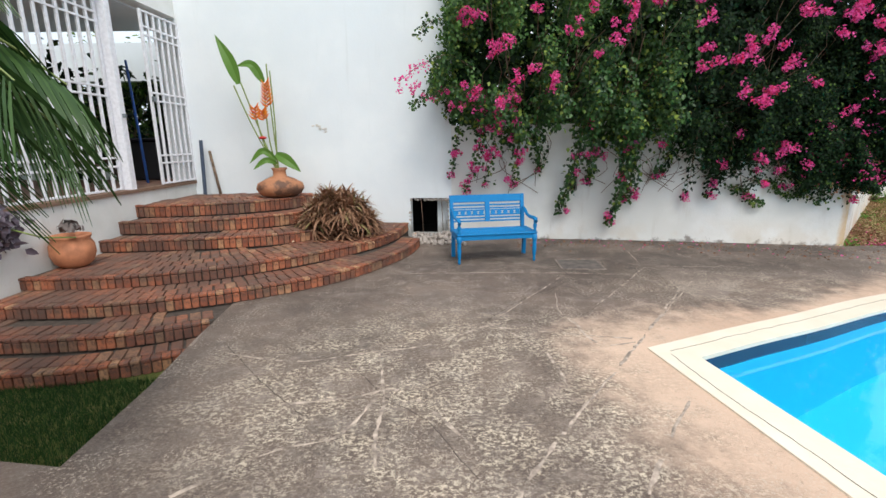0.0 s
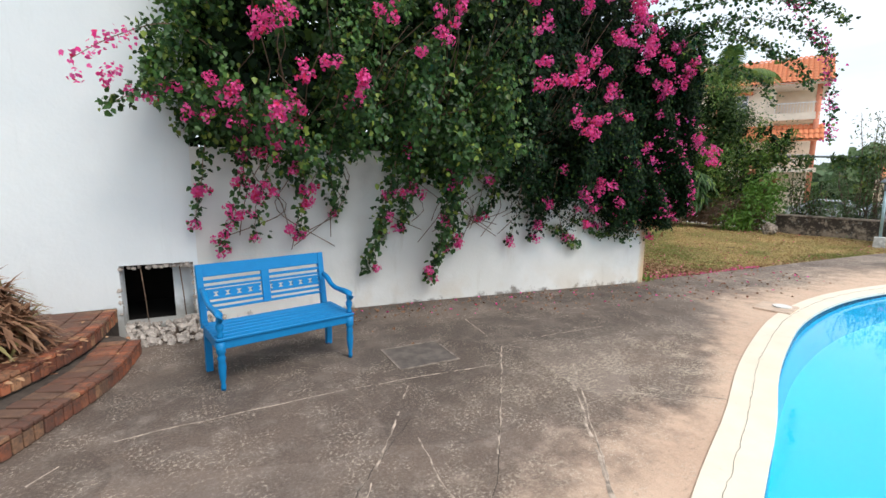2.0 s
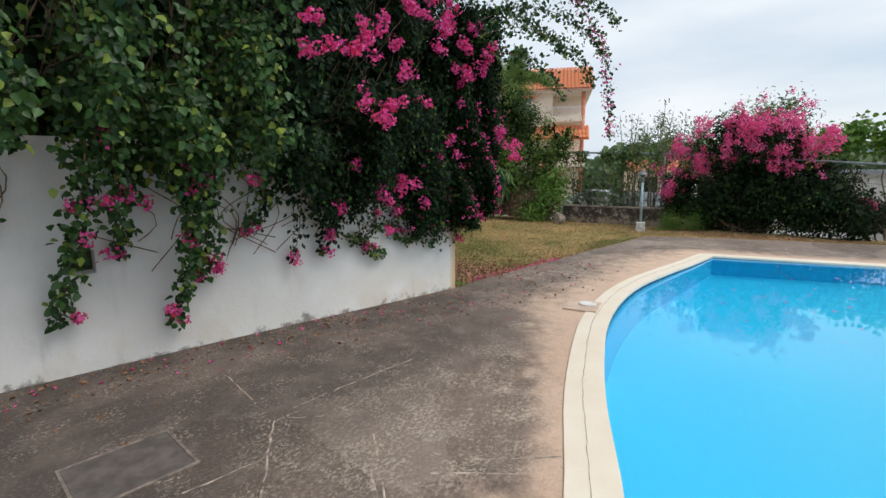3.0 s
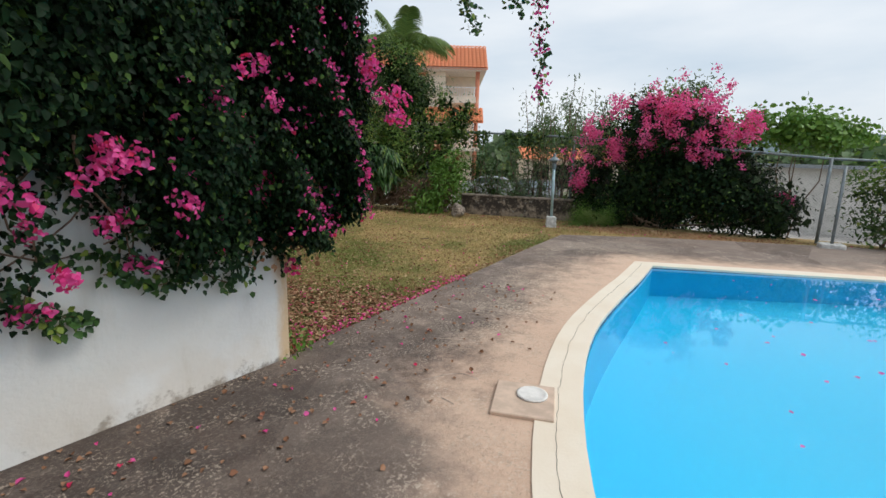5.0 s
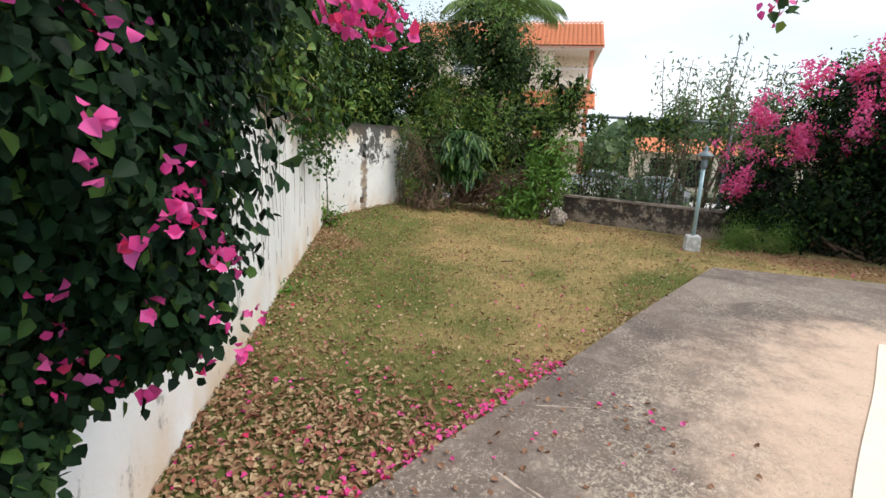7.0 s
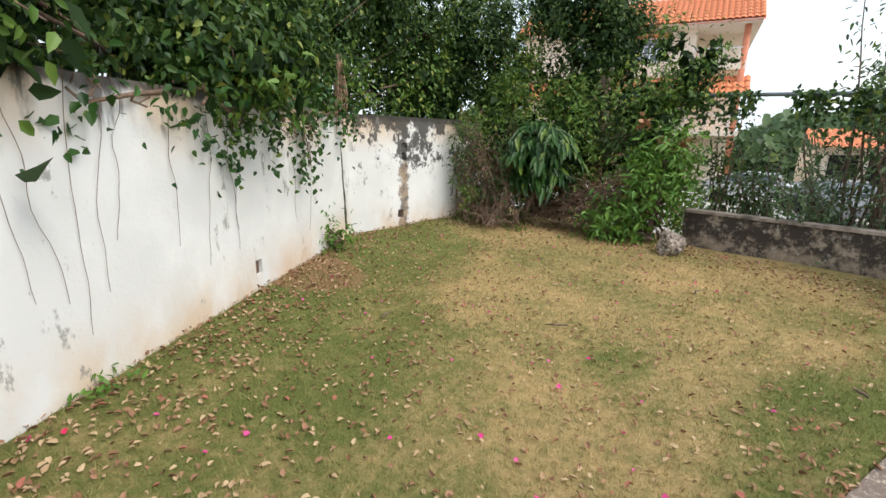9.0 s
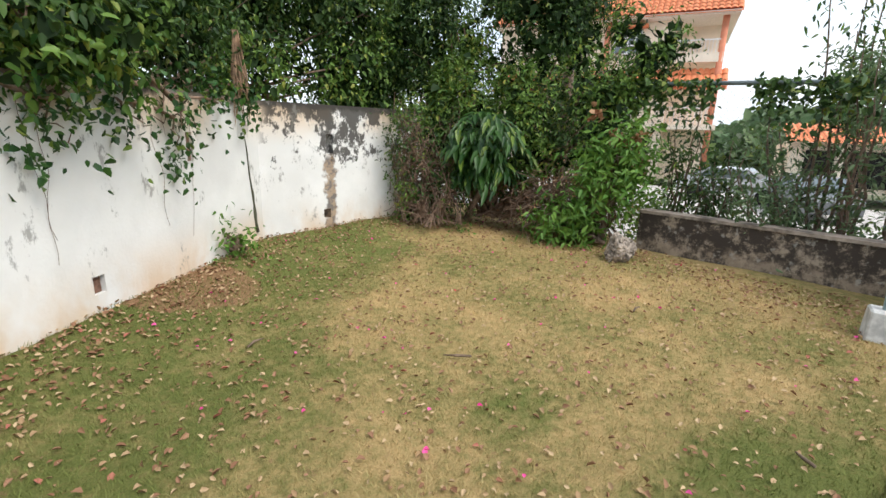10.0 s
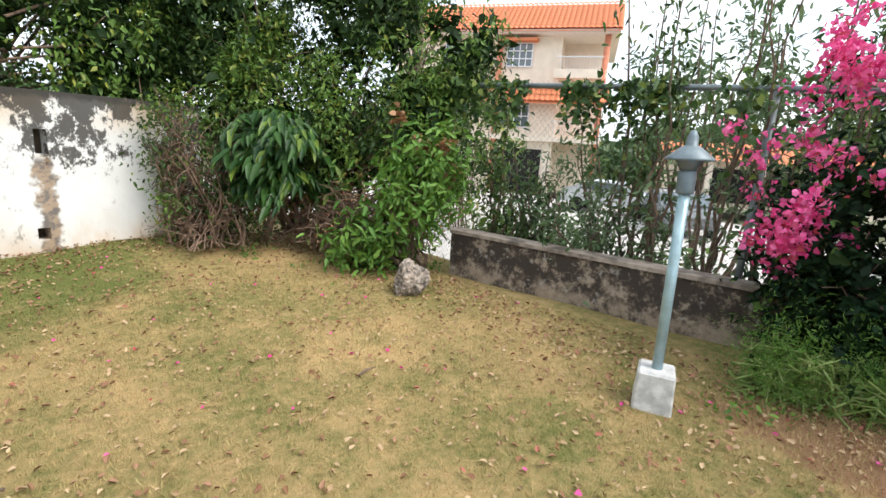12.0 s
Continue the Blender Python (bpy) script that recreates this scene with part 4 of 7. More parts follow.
def build_bougainvillea():
    root = thing("bougainvillea", "large dark bougainvillea with magenta flowers spilling over the white wall", "shrub", (3.2, 8.3, 1.6))
    inv = root.matrix_basis.inverted()
    rng = np.random.default_rng(11)
    rr = random.Random(4)
    P, O = [], []
    n = 38000
    per = 8
    xs, zs, dp = rng.uniform(-0.35, 7.1, n), rng.uniform(0.9, 4.9, n), rng.uniform(0, 1, n) ** 1.25
    for xi, zi, di in zip(xs, zs, dp):
        low = dense_low(xi) + 0.18 * math.sin(xi * 4.1) + 0.1 * math.sin(xi * 9.7)
        if zi < low - 0.3 * rng.random() ** 2:
            continue
        top = 4.85 + 0.25 * math.sin(xi * 2.1) - max(0, xi - 5.0) * 0.95 + 0.15 * math.sin(xi * 7)
        if zi > top:
            continue
        if xi < float(np.interp(zi, [1.6, 2.0, 2.5, 2.9, 3.3, 4.9], [0.2, 0.08, -0.12, -0.05, 0.05, 0.15])) + 0.14 * noise.noise((zi * 2.3, di * 2, 5)) + 0.06 * math.sin(zi * 9):
            continue
        if xi > 6.9 + 0.1 * math.sin(zi * 5) - max(0, zi - 3.2) * 0.3:
            continue
        o = overhang(xi, zi) + 0.16 * noise.noise((xi * 1.7, zi * 1.7, 3.0)) * 1.6
        if di < 0.62 and noise.noise((xi * 3.4, zi * 1.2, 7.0)) + 0.35 * noise.noise((xi * 7, zi * 4, 2.0)) < 0.12 - 0.1 * (xi > 4.7):
            continue
        y = face_y(min(xi, 6.4)) - o + (o + (1.0 if zi > 2.0 else -0.05)) * di
        c = np.array((xi, y, zi))
        q = c + rng.normal(0, 1, (per, 3)) * np.array([0.045, 0.045, 0.085])
        q[:, 1] = np.minimum(q[:, 1], face_y(min(xi, 6.4)) - 0.03 if zi < 1.98 else 99)
        if xi < 0.25:
            q[:, 1] = face_y(0.16) - 0.06 - (o + 0.3) * (1 - di) + rng.normal(0, 0.03, per)
        P.extend(q)
        O.extend([(0.1 + max(0, xi - 6) * 0.9, -0.9, 0.25)] * per)
    m = 22000
    ez = 0.85 + 2.9 * rng.uniform(0, 1, m) ** 1.15
    far = np.interp(ez, [0.85, 1.1, 1.35, 1.6, 1.8, 2.5, 3.7], [6.6, 6.8, 6.96, 7.06, 7.16, 7.3, 7.45])
    ex = 6.0 + (far - 6.0 + 0.05 * np.sin(ez * 13)) * rng.uniform(0, 1, m) ** 0.8
    ey = 6.95 + 0.14 * np.sin(ex * 9 + ez * 5) + np.maximum(0, ex - 6.7) * 0.5 + rng.uniform(0, 0.55, m) ** 1.3
    ok = ez > 1.0 + 0.14 * np.sin(ex * 7.3) + 0.1 * np.sin(ex * 19) + np.maximum(0, ex - 6.6) * 0.5 - 0.25 * rng.random(m) ** 3
    P.extend(np.stack([ex, ey, ez], 1)[ok])
    O.extend(np.tile((0.35, -0.9, 0.25), (int(ok.sum()), 1)))
    fp, fo = [], []
    lines = []
    bmb = bmesh.new()
    for x, zt, w, fl in STRANDS:
        z0 = dense_low(x) + 0.25
        m = max(4, int((z0 - zt) / 0.05))
        sway, ph = rr.uniform(0.05, 0.16), rr.uniform(0, 6)
        pts = []
        for k in range(m + 1):
            t = k / m
            o = max(0.05, overhang(x, z0) * 0.55 * (1 - t) ** 0.8 + 0.07)
            pts.append(Vector((x + sway * math.sin(ph + t * 3.5) + rr.uniform(-0.01, 0.01), face_y(x) - o, z0 + (zt - z0) * t)))
        tube(bmb, pts, [0.009 * (1 - 0.7 * k / m) for k in range(m + 1)], 5)
        for k, p in enumerate(pts):
            t = k / m
            for _ in range(int((20 if fl < 0.4 and x < 4.5 else 8) * (1 - 0.45 * t))):
                q = np.array(p) + rng.normal(0, 1, 3) * np.array([w * 0.5 * (1.1 - 0.6 * t), 0.05, 0.04])
                q[1] = min(q[1], face_y(x) - 0.03)
                P.append(q)
                O.append((0, -0.8, 0.4))
            if rr.random() < fl * 0.45 or k == m and fl > 0.1:
                lines.append((p.x + rr.uniform(-w, w) * 0.5, p.y - 0.05, p.z, rr.uniform(0.055, 0.095)))
    P, O = np.array(P), np.array(O)
    r2b = np.random.default_rng(77)
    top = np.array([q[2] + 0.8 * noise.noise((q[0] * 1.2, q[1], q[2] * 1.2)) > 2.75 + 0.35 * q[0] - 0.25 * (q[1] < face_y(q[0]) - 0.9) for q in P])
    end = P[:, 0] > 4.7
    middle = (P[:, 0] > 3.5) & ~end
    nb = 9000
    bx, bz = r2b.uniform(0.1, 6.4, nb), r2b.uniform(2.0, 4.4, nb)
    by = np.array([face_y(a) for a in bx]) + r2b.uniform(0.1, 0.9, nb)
    # backing leaves behind the shell take LEAF, inner shade in their colour
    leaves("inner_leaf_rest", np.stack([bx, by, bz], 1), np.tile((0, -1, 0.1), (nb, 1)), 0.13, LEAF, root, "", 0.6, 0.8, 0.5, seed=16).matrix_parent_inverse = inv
    # towards the wall's end the same leaves carry shade through LEAF's colour
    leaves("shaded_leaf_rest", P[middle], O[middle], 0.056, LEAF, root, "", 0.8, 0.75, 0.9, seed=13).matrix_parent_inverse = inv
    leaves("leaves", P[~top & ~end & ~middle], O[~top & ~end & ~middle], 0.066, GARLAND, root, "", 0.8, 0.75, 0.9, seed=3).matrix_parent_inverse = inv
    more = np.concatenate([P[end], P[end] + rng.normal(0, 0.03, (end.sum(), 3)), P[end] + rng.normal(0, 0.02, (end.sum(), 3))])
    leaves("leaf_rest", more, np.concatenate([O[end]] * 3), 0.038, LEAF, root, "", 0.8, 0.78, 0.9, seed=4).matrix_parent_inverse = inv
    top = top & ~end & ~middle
    # fresh upper leaves, their sunlit brightness put into the colour
    leaves("bright_leaves", P[top], O[top], 0.056, leafy("leaf_new_sunlit", (0.02, 0.07, 0.016), (0.09, 0.19, 0.035), (0.2, 0.27, 0.05), 0.45, 0.12), root, "fresh green leaves near the top, sunlit tone in their colour", 0.8, 0.75, 0.9, seed=3).matrix_parent_inverse = inv
    r2 = np.random.default_rng(21)
    C = list(lines)
    for _ in range(620):
        xi, zi = r2.uniform(0.1, 6.9), r2.uniform(1.4, 4.7)
        want = 0.1 + 0.36 * max(0, min(1, (zi - 2.1) / 0.8)) * (0.5 + 0.5 * min(1, max(0, xi - 1.2) / 2))
        if xi > 5.2 and zi < 2.6:
            want *= 0.1
        if zi < dense_low(xi) or zi > 4.7 - max(0, xi - 5.0) * 0.95 or r2.random() > want or noise.noise((xi * 1.5, zi * 1.5, 1)) < -0.3:
            continue
        C.append((xi, face_y(min(xi, 6.4)) - overhang(xi, zi) - 0.12, zi, r2.uniform(0.06, 0.15)))
    for k in range(9):
        C.append((-0.5 + 0.13 * k, face_y(0.2) - 0.75 - 0.03 * k, 2.45 - 0.04 * k + 0.1 * math.sin(k * 2), 0.06))
    C += [(7.27, 6.87, 1.97, 0.13), (7.3, 6.88, 2.04, 0.09), (7.27, 6.85, 1.89, 0.08), (6.85, 6.8, 2.2, 0.09), (6.8, 6.82, 2.1, 0.08), (5.35, 7.0, 1.25, 0.06), (5.5, 7.02, 1.27, 0.05), (4.9, 7.1, 0.95, 0.07)]
    for _ in range(45):
        xi, zi = r2.uniform(5.3, 6.8), r2.uniform(0.95, 1.9)
        C.append((xi, face_y(min(xi, 6.4)) - overhang(xi, zi) - 0.03, zi, 0.028))
    for _ in range(90):
        xi, zi = r2.uniform(6.0, 7.0), 1.0 + 1.5 * r2.uniform() ** 1.3
        C.append((xi, 6.9 + 0.14 * math.sin(xi * 9 + zi * 5) + max(0, xi - 6.7) * 0.5, zi, 0.022))
    tiny = np.array([c[:3] for c in C if c[3] < 0.025])
    C = [c for c in C if c[3] >= 0.025]
    tiny = np.repeat(tiny, 5, 0) + r2.normal(0, 0.016, (len(tiny) * 5, 3))
    leaves("loose_bract", tiny, r2.normal(0, 1, tiny.shape), 0.029, PINK, root, "single magenta bracts", 0.2, 0.9, 0.8, fold=0.7, seed=15).matrix_parent_inverse = inv
    for cx, cy, cz, r in C:
        m = int(60 * (r / 0.1) ** 2) + (12 if r > 0.03 else 0)
        d = r2.normal(0, 1, (m, 3))
        d /= np.linalg.norm(d, axis=1)[:, None]
        subs = r2.normal(0, 1, (max(1, int(r / 0.03)), 3)) * r * np.array([0.6, 0.3, 0.5])
        q = np.array((cx, cy, cz)) + subs[r2.integers(0, len(subs), m)] + d * min(r, 0.065) * r2.uniform(0.4, 1, (m, 1))
        if cz < 1.9:
            q[:, 1] = np.minimum(q[:, 1], face_y(min(cx, 6.4)) - 0.025)
        fp.append(q)
        fo.append(d)
    # faded bracts low on the creeper near the wall's end
    leaves("blossom", np.concatenate(fp), np.concatenate(fo), 0.035, PINK, root, "magenta papery bracts in clusters", 0.1, 0.95, 0.7, fold=0.5, seed=5).matrix_parent_inverse = inv
    m = 70
    xq, zq = r2.uniform(5.9, 6.55, m), r2.uniform(0.75, 1.35, m)
    yq = np.array([face_y(min(a, 6.4)) - overhang(a, b) * 0.9 - 0.03 for a, b in zip(xq, zq)])
    leaves("withered_leaf_rest", np.stack([xq, yq, zq], 1), np.tile((0, -1, 0.2), (m, 1)), 0.05, DEAD, root, "withered tan leaves", 0.5, 0.8, 1, seed=8).matrix_parent_inverse = inv
    # leafy runners low across the wall near its end
    run = []
    for x0, z0, x1, z1 in ((5.0, 1.0, 6.1, 0.78), (5.35, 1.12, 6.36, 0.95), (5.2, 0.85, 5.95, 0.72), (4.6, 0.95, 5.1, 0.62)):
        line = [Vector((x0 + (x1 - x0) * k / 12, 0, z0 + (z1 - z0) * k / 12 + 0.04 * math.sin(k * 0.9 + x0 * 5))) for k in range(13)]
        for p in line:
            p.y = face_y(p.x) - 0.035 - 0.02 * rr.random()
            for _ in range(rr.randint(6, 16)):
                run.append((p.x + rr.gauss(0, 0.04), p.y - abs(rr.gauss(0, 0.02)), p.z + rr.gauss(0, 0.035)))
        tube(bmb, line, 0.004, 4)
    run = np.array(run)
    leaves("runner_leaf_rest", run, np.tile((0, -1, 0.3), (len(run), 1)), 0.05, GARLAND, root, "", 0.5, 0.8, 0.8, seed=23).matrix_parent_inverse = inv
    for k in range(46):
        xs = rr.uniform(0.4, 6.2)
        yf = face_y(xs)
        pts = [Vector((xs, yf + 0.3, 1.99)), Vector((xs + rr.uniform(-0.1, 0.1), yf - 0.07, 1.97)), Vector((xs + rr.uniform(-0.3, 0.3), yf - 0.08 - rr.random() * 0.08, 1.6)),
               Vector((xs + rr.uniform(-0.4, 0.5), yf - 0.05 - rr.random() * 0.1, 1.25)), Vector((xs + rr.uniform(-0.5, 0.6), yf - 0.03 - rr.random() * 0.04, rr.uniform(0.75, 1.1)))]
        tube(bmb, smooth_line([tuple(p) for p in pts], 0.1), 0.005, 4)
    for k in range(60):
        a = Vector((rr.uniform(0.5, 6.3), 0, rr.uniform(1.9, 2.1)))
        a.y = face_y(a.x) + 0.5
        b = Vector((a.x + rr.uniform(-0.6, 0.6), face_y(a.x) - overhang(a.x, 2.6) + 0.1, rr.uniform(2.3, 4.0)))
        branch(bmb, rr, a, b, 0.009, 0.004, 0.15, 5, 5)
    ob = part("branch_work", bmb, TWIG, root, "thin woody stems")
    ob.matrix_parent_inverse = inv
    ob["kind"] = "stuff"
    arcs = [((5.9, 6.9, 4.0), (7.6, 6.5, 4.3), (8.8, 6.25, 3.7), (9.1, 6.2, 2.95), (9.2, 6.15, 2.15)), ((6.2, 7.0, 3.3), (7.2, 6.7, 3.6), (8.2, 6.4, 3.4), (8.8, 6.3, 3.0)), ((6.3, 7.0, 3.5), (7.4, 6.8, 3.95), (8.5, 6.5, 3.9), (9.3, 6.3, 3.5)),
            ((6.4, 7.1, 3.2), (7.4, 6.9, 3.3), (8.0, 6.7, 3.1), (8.4, 6.6, 2.75)), ((5.6, 7.0, 3.7), (7.2, 6.6, 4.15), (8.4, 6.3, 4.2), (9.2, 6.1, 4.0)),
            ((5.8, 7.1, 3.5), (7.0, 6.9, 3.8), (7.9, 6.8, 3.7), (8.6, 6.7, 3.5)), ((0.5, 7.6, 2.75), (0.1, 7.3, 2.9), (-0.3, 7.25, 2.75), (-0.65, 7.2, 2.5)),
            ((0.4, 7.6, 3.2), (0.1, 7.4, 3.4), (-0.15, 7.3, 3.35), (-0.3, 7.25, 3.15)), ((0.5, 7.5, 2.4), (0.1, 7.3, 2.45), (-0.25, 7.3, 2.3), (-0.45, 7.3, 2.2))]
    bm = bmesh.new()
    lp, fp = [], []
    for j, arc in enumerate(arcs):
        line = smooth_line(arc, 0.05)
        tube(bm, line, [0.008 * (1 - 0.7 * k / len(line)) for k in range(len(line))], 5)
        for k, p in enumerate(line):
            t = k / len(line)
            bulge = 0.05 if noise.noise((k * 0.35, j, 0)) > -0.05 else 0.02
            for _ in range((9 if j < 4 else 8) if j else 5):
                q = p + Vector([rr.gauss(0, 0.045 + 0.05 * (1 - t) * (0 < j < 4)) for _ in range(3)])
                (fp if (j == 6 and t > 0.6) else lp).append(tuple(q))
            if j == 0 and t > 0.4 and bulge > 0.03:
                for _ in range(9):
                    fp.append(tuple(p + Vector([rr.gauss(0, bulge) for _ in range(3)])))
    ob = part("trailing_sprays", bm, TWIG, root)
    ob.matrix_parent_inverse = inv
    ob["kind"] = "stuff"
    lp, fp = np.array(lp), np.array(fp)
    for nm, q, mt, sz in (("spray_leaves", lp, GARLAND, 0.06), ("spray_blossom", fp, PINK, 0.042)):
        leaves(nm, q, np.random.default_rng(2).normal(0, 1, q.shape), sz, mt, root, "", 0.3, 0.8, 1, seed=6).matrix_parent_inverse = inv


build_bougainvillea()


def shrub(name, label, category, at, lumps, n, size, material, seed, stems=7, flowers=None, droop=0.4, wide=0.5, stem_mat=None, foot=0.15):
    """A shrub or tree: stems from its foot into each lump of its crown, small leaves, and flowers."""
    root = thing(name, label, category, at)
    inv = root.matrix_basis.inverted()
    rng = np.random.default_rng(seed)
    rr = random.Random(seed)
    p, d = lumpy_crown(rng, n, lumps, gaps=-0.16 if flowers and flowers[0] > 99 else 0.02)
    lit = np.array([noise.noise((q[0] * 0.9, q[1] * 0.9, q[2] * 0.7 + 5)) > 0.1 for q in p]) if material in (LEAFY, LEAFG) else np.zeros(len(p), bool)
    for sel, mat, nm in ((~lit, material, "leaves"), (lit, LEAFM, "bright_leaves")):
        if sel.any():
            leaves(nm, p[sel], d[sel], size * (1 if nm == "leaves" else 1.15), mat, root, "" if nm == "leaves" else "lighter leaves in scattered clumps", droop, wide, 1.0, seed=seed).matrix_parent_inverse = inv
    # large inner leaves block sky gaps; crown shade is in their dark colour
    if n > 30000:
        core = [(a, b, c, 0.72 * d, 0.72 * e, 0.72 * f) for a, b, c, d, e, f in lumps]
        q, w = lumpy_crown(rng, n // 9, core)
        leaves("inner_leaf_rest", q, w, size * 2.3, LEAFD, root, "inner leaves with deep shade put into their colour", droop, 0.7, 1.0, seed=seed + 9).matrix_parent_inverse = inv
    bm = bmesh.new()
    for k in range(stems):
        l = lumps[k % len(lumps)]
        base = Vector(at) + Vector((rr.uniform(-foot, foot), rr.uniform(-2 * foot, 2 * foot), 0))
        tip = Vector(l[:3]) + Vector([rr.uniform(-0.4, 0.4) * q for q in l[3:]])
        pts = branch(bm, rr, base, tip, 0.035 if stems < 40 else 0.011, 0.012 if stems < 40 else 0.005, 0.12 if stems < 40 else 0.22, 6, 6 if stems < 40 else 4)
        for _ in range(4):
            a = pts[rr.randrange(3, 7)]
            branch(bm, rr, a, a + Vector([rr.uniform(-0.8, 0.8) * q for q in l[3:]]), 0.01, 0.004, 0.08, 4, 4)
    ob = part("branch_work", bm, stem_mat or BARK, root)
    ob["kind"] = "stuff"
    ob.matrix_parent_inverse = inv
    if flowers:
        cnt, fmat, fsize, lum = flowers
        rng2 = np.random.default_rng(seed + 50)
        c, dd = lumpy_crown(rng2, cnt, lum, gaps=-0.16)
        m = 24
        c = c[[noise.noise(tuple(w * 2.6)) > -0.22 for w in c]]
        dd = dd[: len(c)]
        q = np.repeat(c, m, 0) + rng2.normal(0, 0.052, (len(c) * m, 3))
        ob = leaves("blossom", q, np.repeat(dd, m, 0), fsize, fmat, root, "faded magenta flowers", 0.1, 0.95, 0.9, seed=seed + 1, fold=0.5)
        ob.matrix_parent_inverse = inv
    return root


shrub("flowering_bush", "tall bougainvillea bush thick with faded magenta flowers along the fence", "shrub", (17.5, 5.0, -0.2),
      [(17.6, 6.4, 0.8, 0.7, 0.8, 0.9), (17.6, 5.0, 0.9, 0.8, 1.2, 1.0), (17.6, 3.6, 0.9, 0.8, 1.1, 1.0), (17.6, 4.9, 2.2, 0.9, 1.7, 0.7), (17.5, 2.6, 0.5, 0.7, 0.8, 0.65), (17.3, 6.0, 0.4, 0.4, 0.6, 0.5),
       (17.7, 5.2, 2.75, 0.35, 0.9, 0.3), (17.05, 6.5, 0.35, 0.3, 0.45, 0.5), (17.9, 4.6, 0.4, 0.4, 2.2, 0.6), (17.9, 4.4, 1.4, 0.4, 1.9, 0.7)],
      52000, 0.095, LEAF, 31, 16, (1150, PINKFAR, 0.054, [(17.0, 6.3, 2.3, 0.5, 0.6, 0.45), (17.1, 6.6, 1.9, 0.8, 0.7, 0.5), (17.2, 5.2, 2.6, 0.95, 1.3, 0.65), (17.2, 3.9, 2.6, 0.95, 1.2, 0.65), (17.0, 6.75, 0.72, 0.35, 0.42, 0.4), (17.0, 2.4, 1.0, 0.4, 0.5, 0.35), (17.3, 4.6, 2.0, 0.7, 1.6, 0.5)]))
shrub("hedge_tree", "dense untrimmed green shrubbery at the back corner of the lawn", "tree", (16.3, 12.9, 0.0),
      [(16.0, 13.6, 1.5, 0.8, 0.8, 1.5), (16.9, 12.7, 1.6, 0.8, 0.9, 1.6), (17.4, 11.7, 1.5, 0.7, 0.8, 1.5), (17.3, 12.9, 3.2, 1.1, 1.3, 1.2), (16.0, 14.4, 3.2, 1.2, 1.2, 1.5), (17.8, 11.3, 2.9, 0.7, 0.8, 0.8), (17.6, 13.4, 4.1, 1.2, 1.3, 1.1), (15.4, 14.2, 1.9, 0.7, 0.5, 0.8)],
      86000, 0.082, LEAFY, 41, 30, None, 0.6, 0.42, TWIG)
shrub("overhanging_vine", "dark green creeper and tree mass hanging over the garden wall", "tree", (11.0, 14.4, 1.6),
      [(7.9, 10.4, 3.0, 1.0, 1.0, 1.0), (9.3, 11.6, 3.0, 1.2, 1.1, 1.2), (11.0, 13.3, 3.2, 1.3, 1.1, 1.3), (12.6, 15.2, 4.0, 1.6, 1.0, 1.3), (14.6, 15.4, 3.9, 1.5, 1.0, 1.6), (10.0, 11.3, 2.2, 0.9, 0.9, 0.5), (8.6, 9.9, 2.3, 0.8, 0.8, 0.5), (12.9, 14.3, 2.2, 1.1, 0.35, 0.55), (14.4, 14.5, 2.4, 1.0, 0.35, 0.7)],
      84000, 0.088, LEAFY, 43, 30, (14, PINK, 0.05, [(13.4, 14.4, 3.2, 1.0, 0.3, 0.4)]), 0.8, 0.5, TWIG)
shrub("wall_vine", "leafy vine hanging down over the garden wall", "plant", (10.6, 11.9, 1.8),
      [(9.75, 10.6, 1.75, 0.25, 0.25, 0.3), (10.2, 11.05, 1.55, 0.22, 0.22, 0.5), (10.65, 11.5, 1.7, 0.25, 0.25, 0.3), (11.1, 12.0, 1.5, 0.2, 0.2, 0.45), (11.6, 12.5, 1.8, 0.25, 0.25, 0.3), (9.1, 9.95, 1.65, 0.15, 0.15, 0.22), (12.0, 12.95, 1.75, 0.2, 0.2, 0.3)],
      1700, 0.075, LEAFS, 44, 12, None, 0.9, 0.65, TWIG)
# bare tangle and low greenery at the foot of the hedge
shrub("dry_bush", "brown tangled dry twigs and fronds beside the back wall", "shrub", (14.9, 13.3, 0.0),
      [(14.7, 13.3, 1.3, 0.4, 0.25, 0.8), (15.0, 13.2, 0.5, 0.6, 0.3, 0.5), (15.5, 13.1, 1.0, 0.6, 0.4, 0.9)], 4200, 0.07, LEAFY, 47, 110, None, 0.6, 0.4, TWIG, 0.4)
shrub("dry_bush", "brown bare undergrowth between the hedge stems", "shrub", (16.4, 12.3, 0.0),
      [(16.5, 12.1, 0.5, 0.7, 0.9, 0.5), (17.0, 11.3, 0.6, 0.6, 0.8, 0.6)], 2600, 0.06, DEAD, 48, 80, None, 0.6, 0.4, TWIG, 0.5)
shrub("wall_creeper", "small green climber low on the garden wall", "plant", (11.75, 12.65, 0.02), [(11.7, 12.6, 0.14, 0.28, 0.2, 0.16)], 260, 0.08, LEAFB, 51, 4)
shrub("croton", "bright green and red croton shrub beside a rock", "shrub", (16.6, 10.9, -0.1),
      [(16.6, 10.9, 0.7, 0.4, 0.45, 0.7), (16.9, 10.7, 1.1, 0.4, 0.4, 0.5), (16.3, 11.3, 0.2, 0.6, 0.5, 0.25)], 3000, 0.14, LEAFB, 52, 16, (9, DEAD, 0.09, [(16.9, 10.7, 1.1, 0.3, 0.4, 0.5)]), 0.3, 0.35)
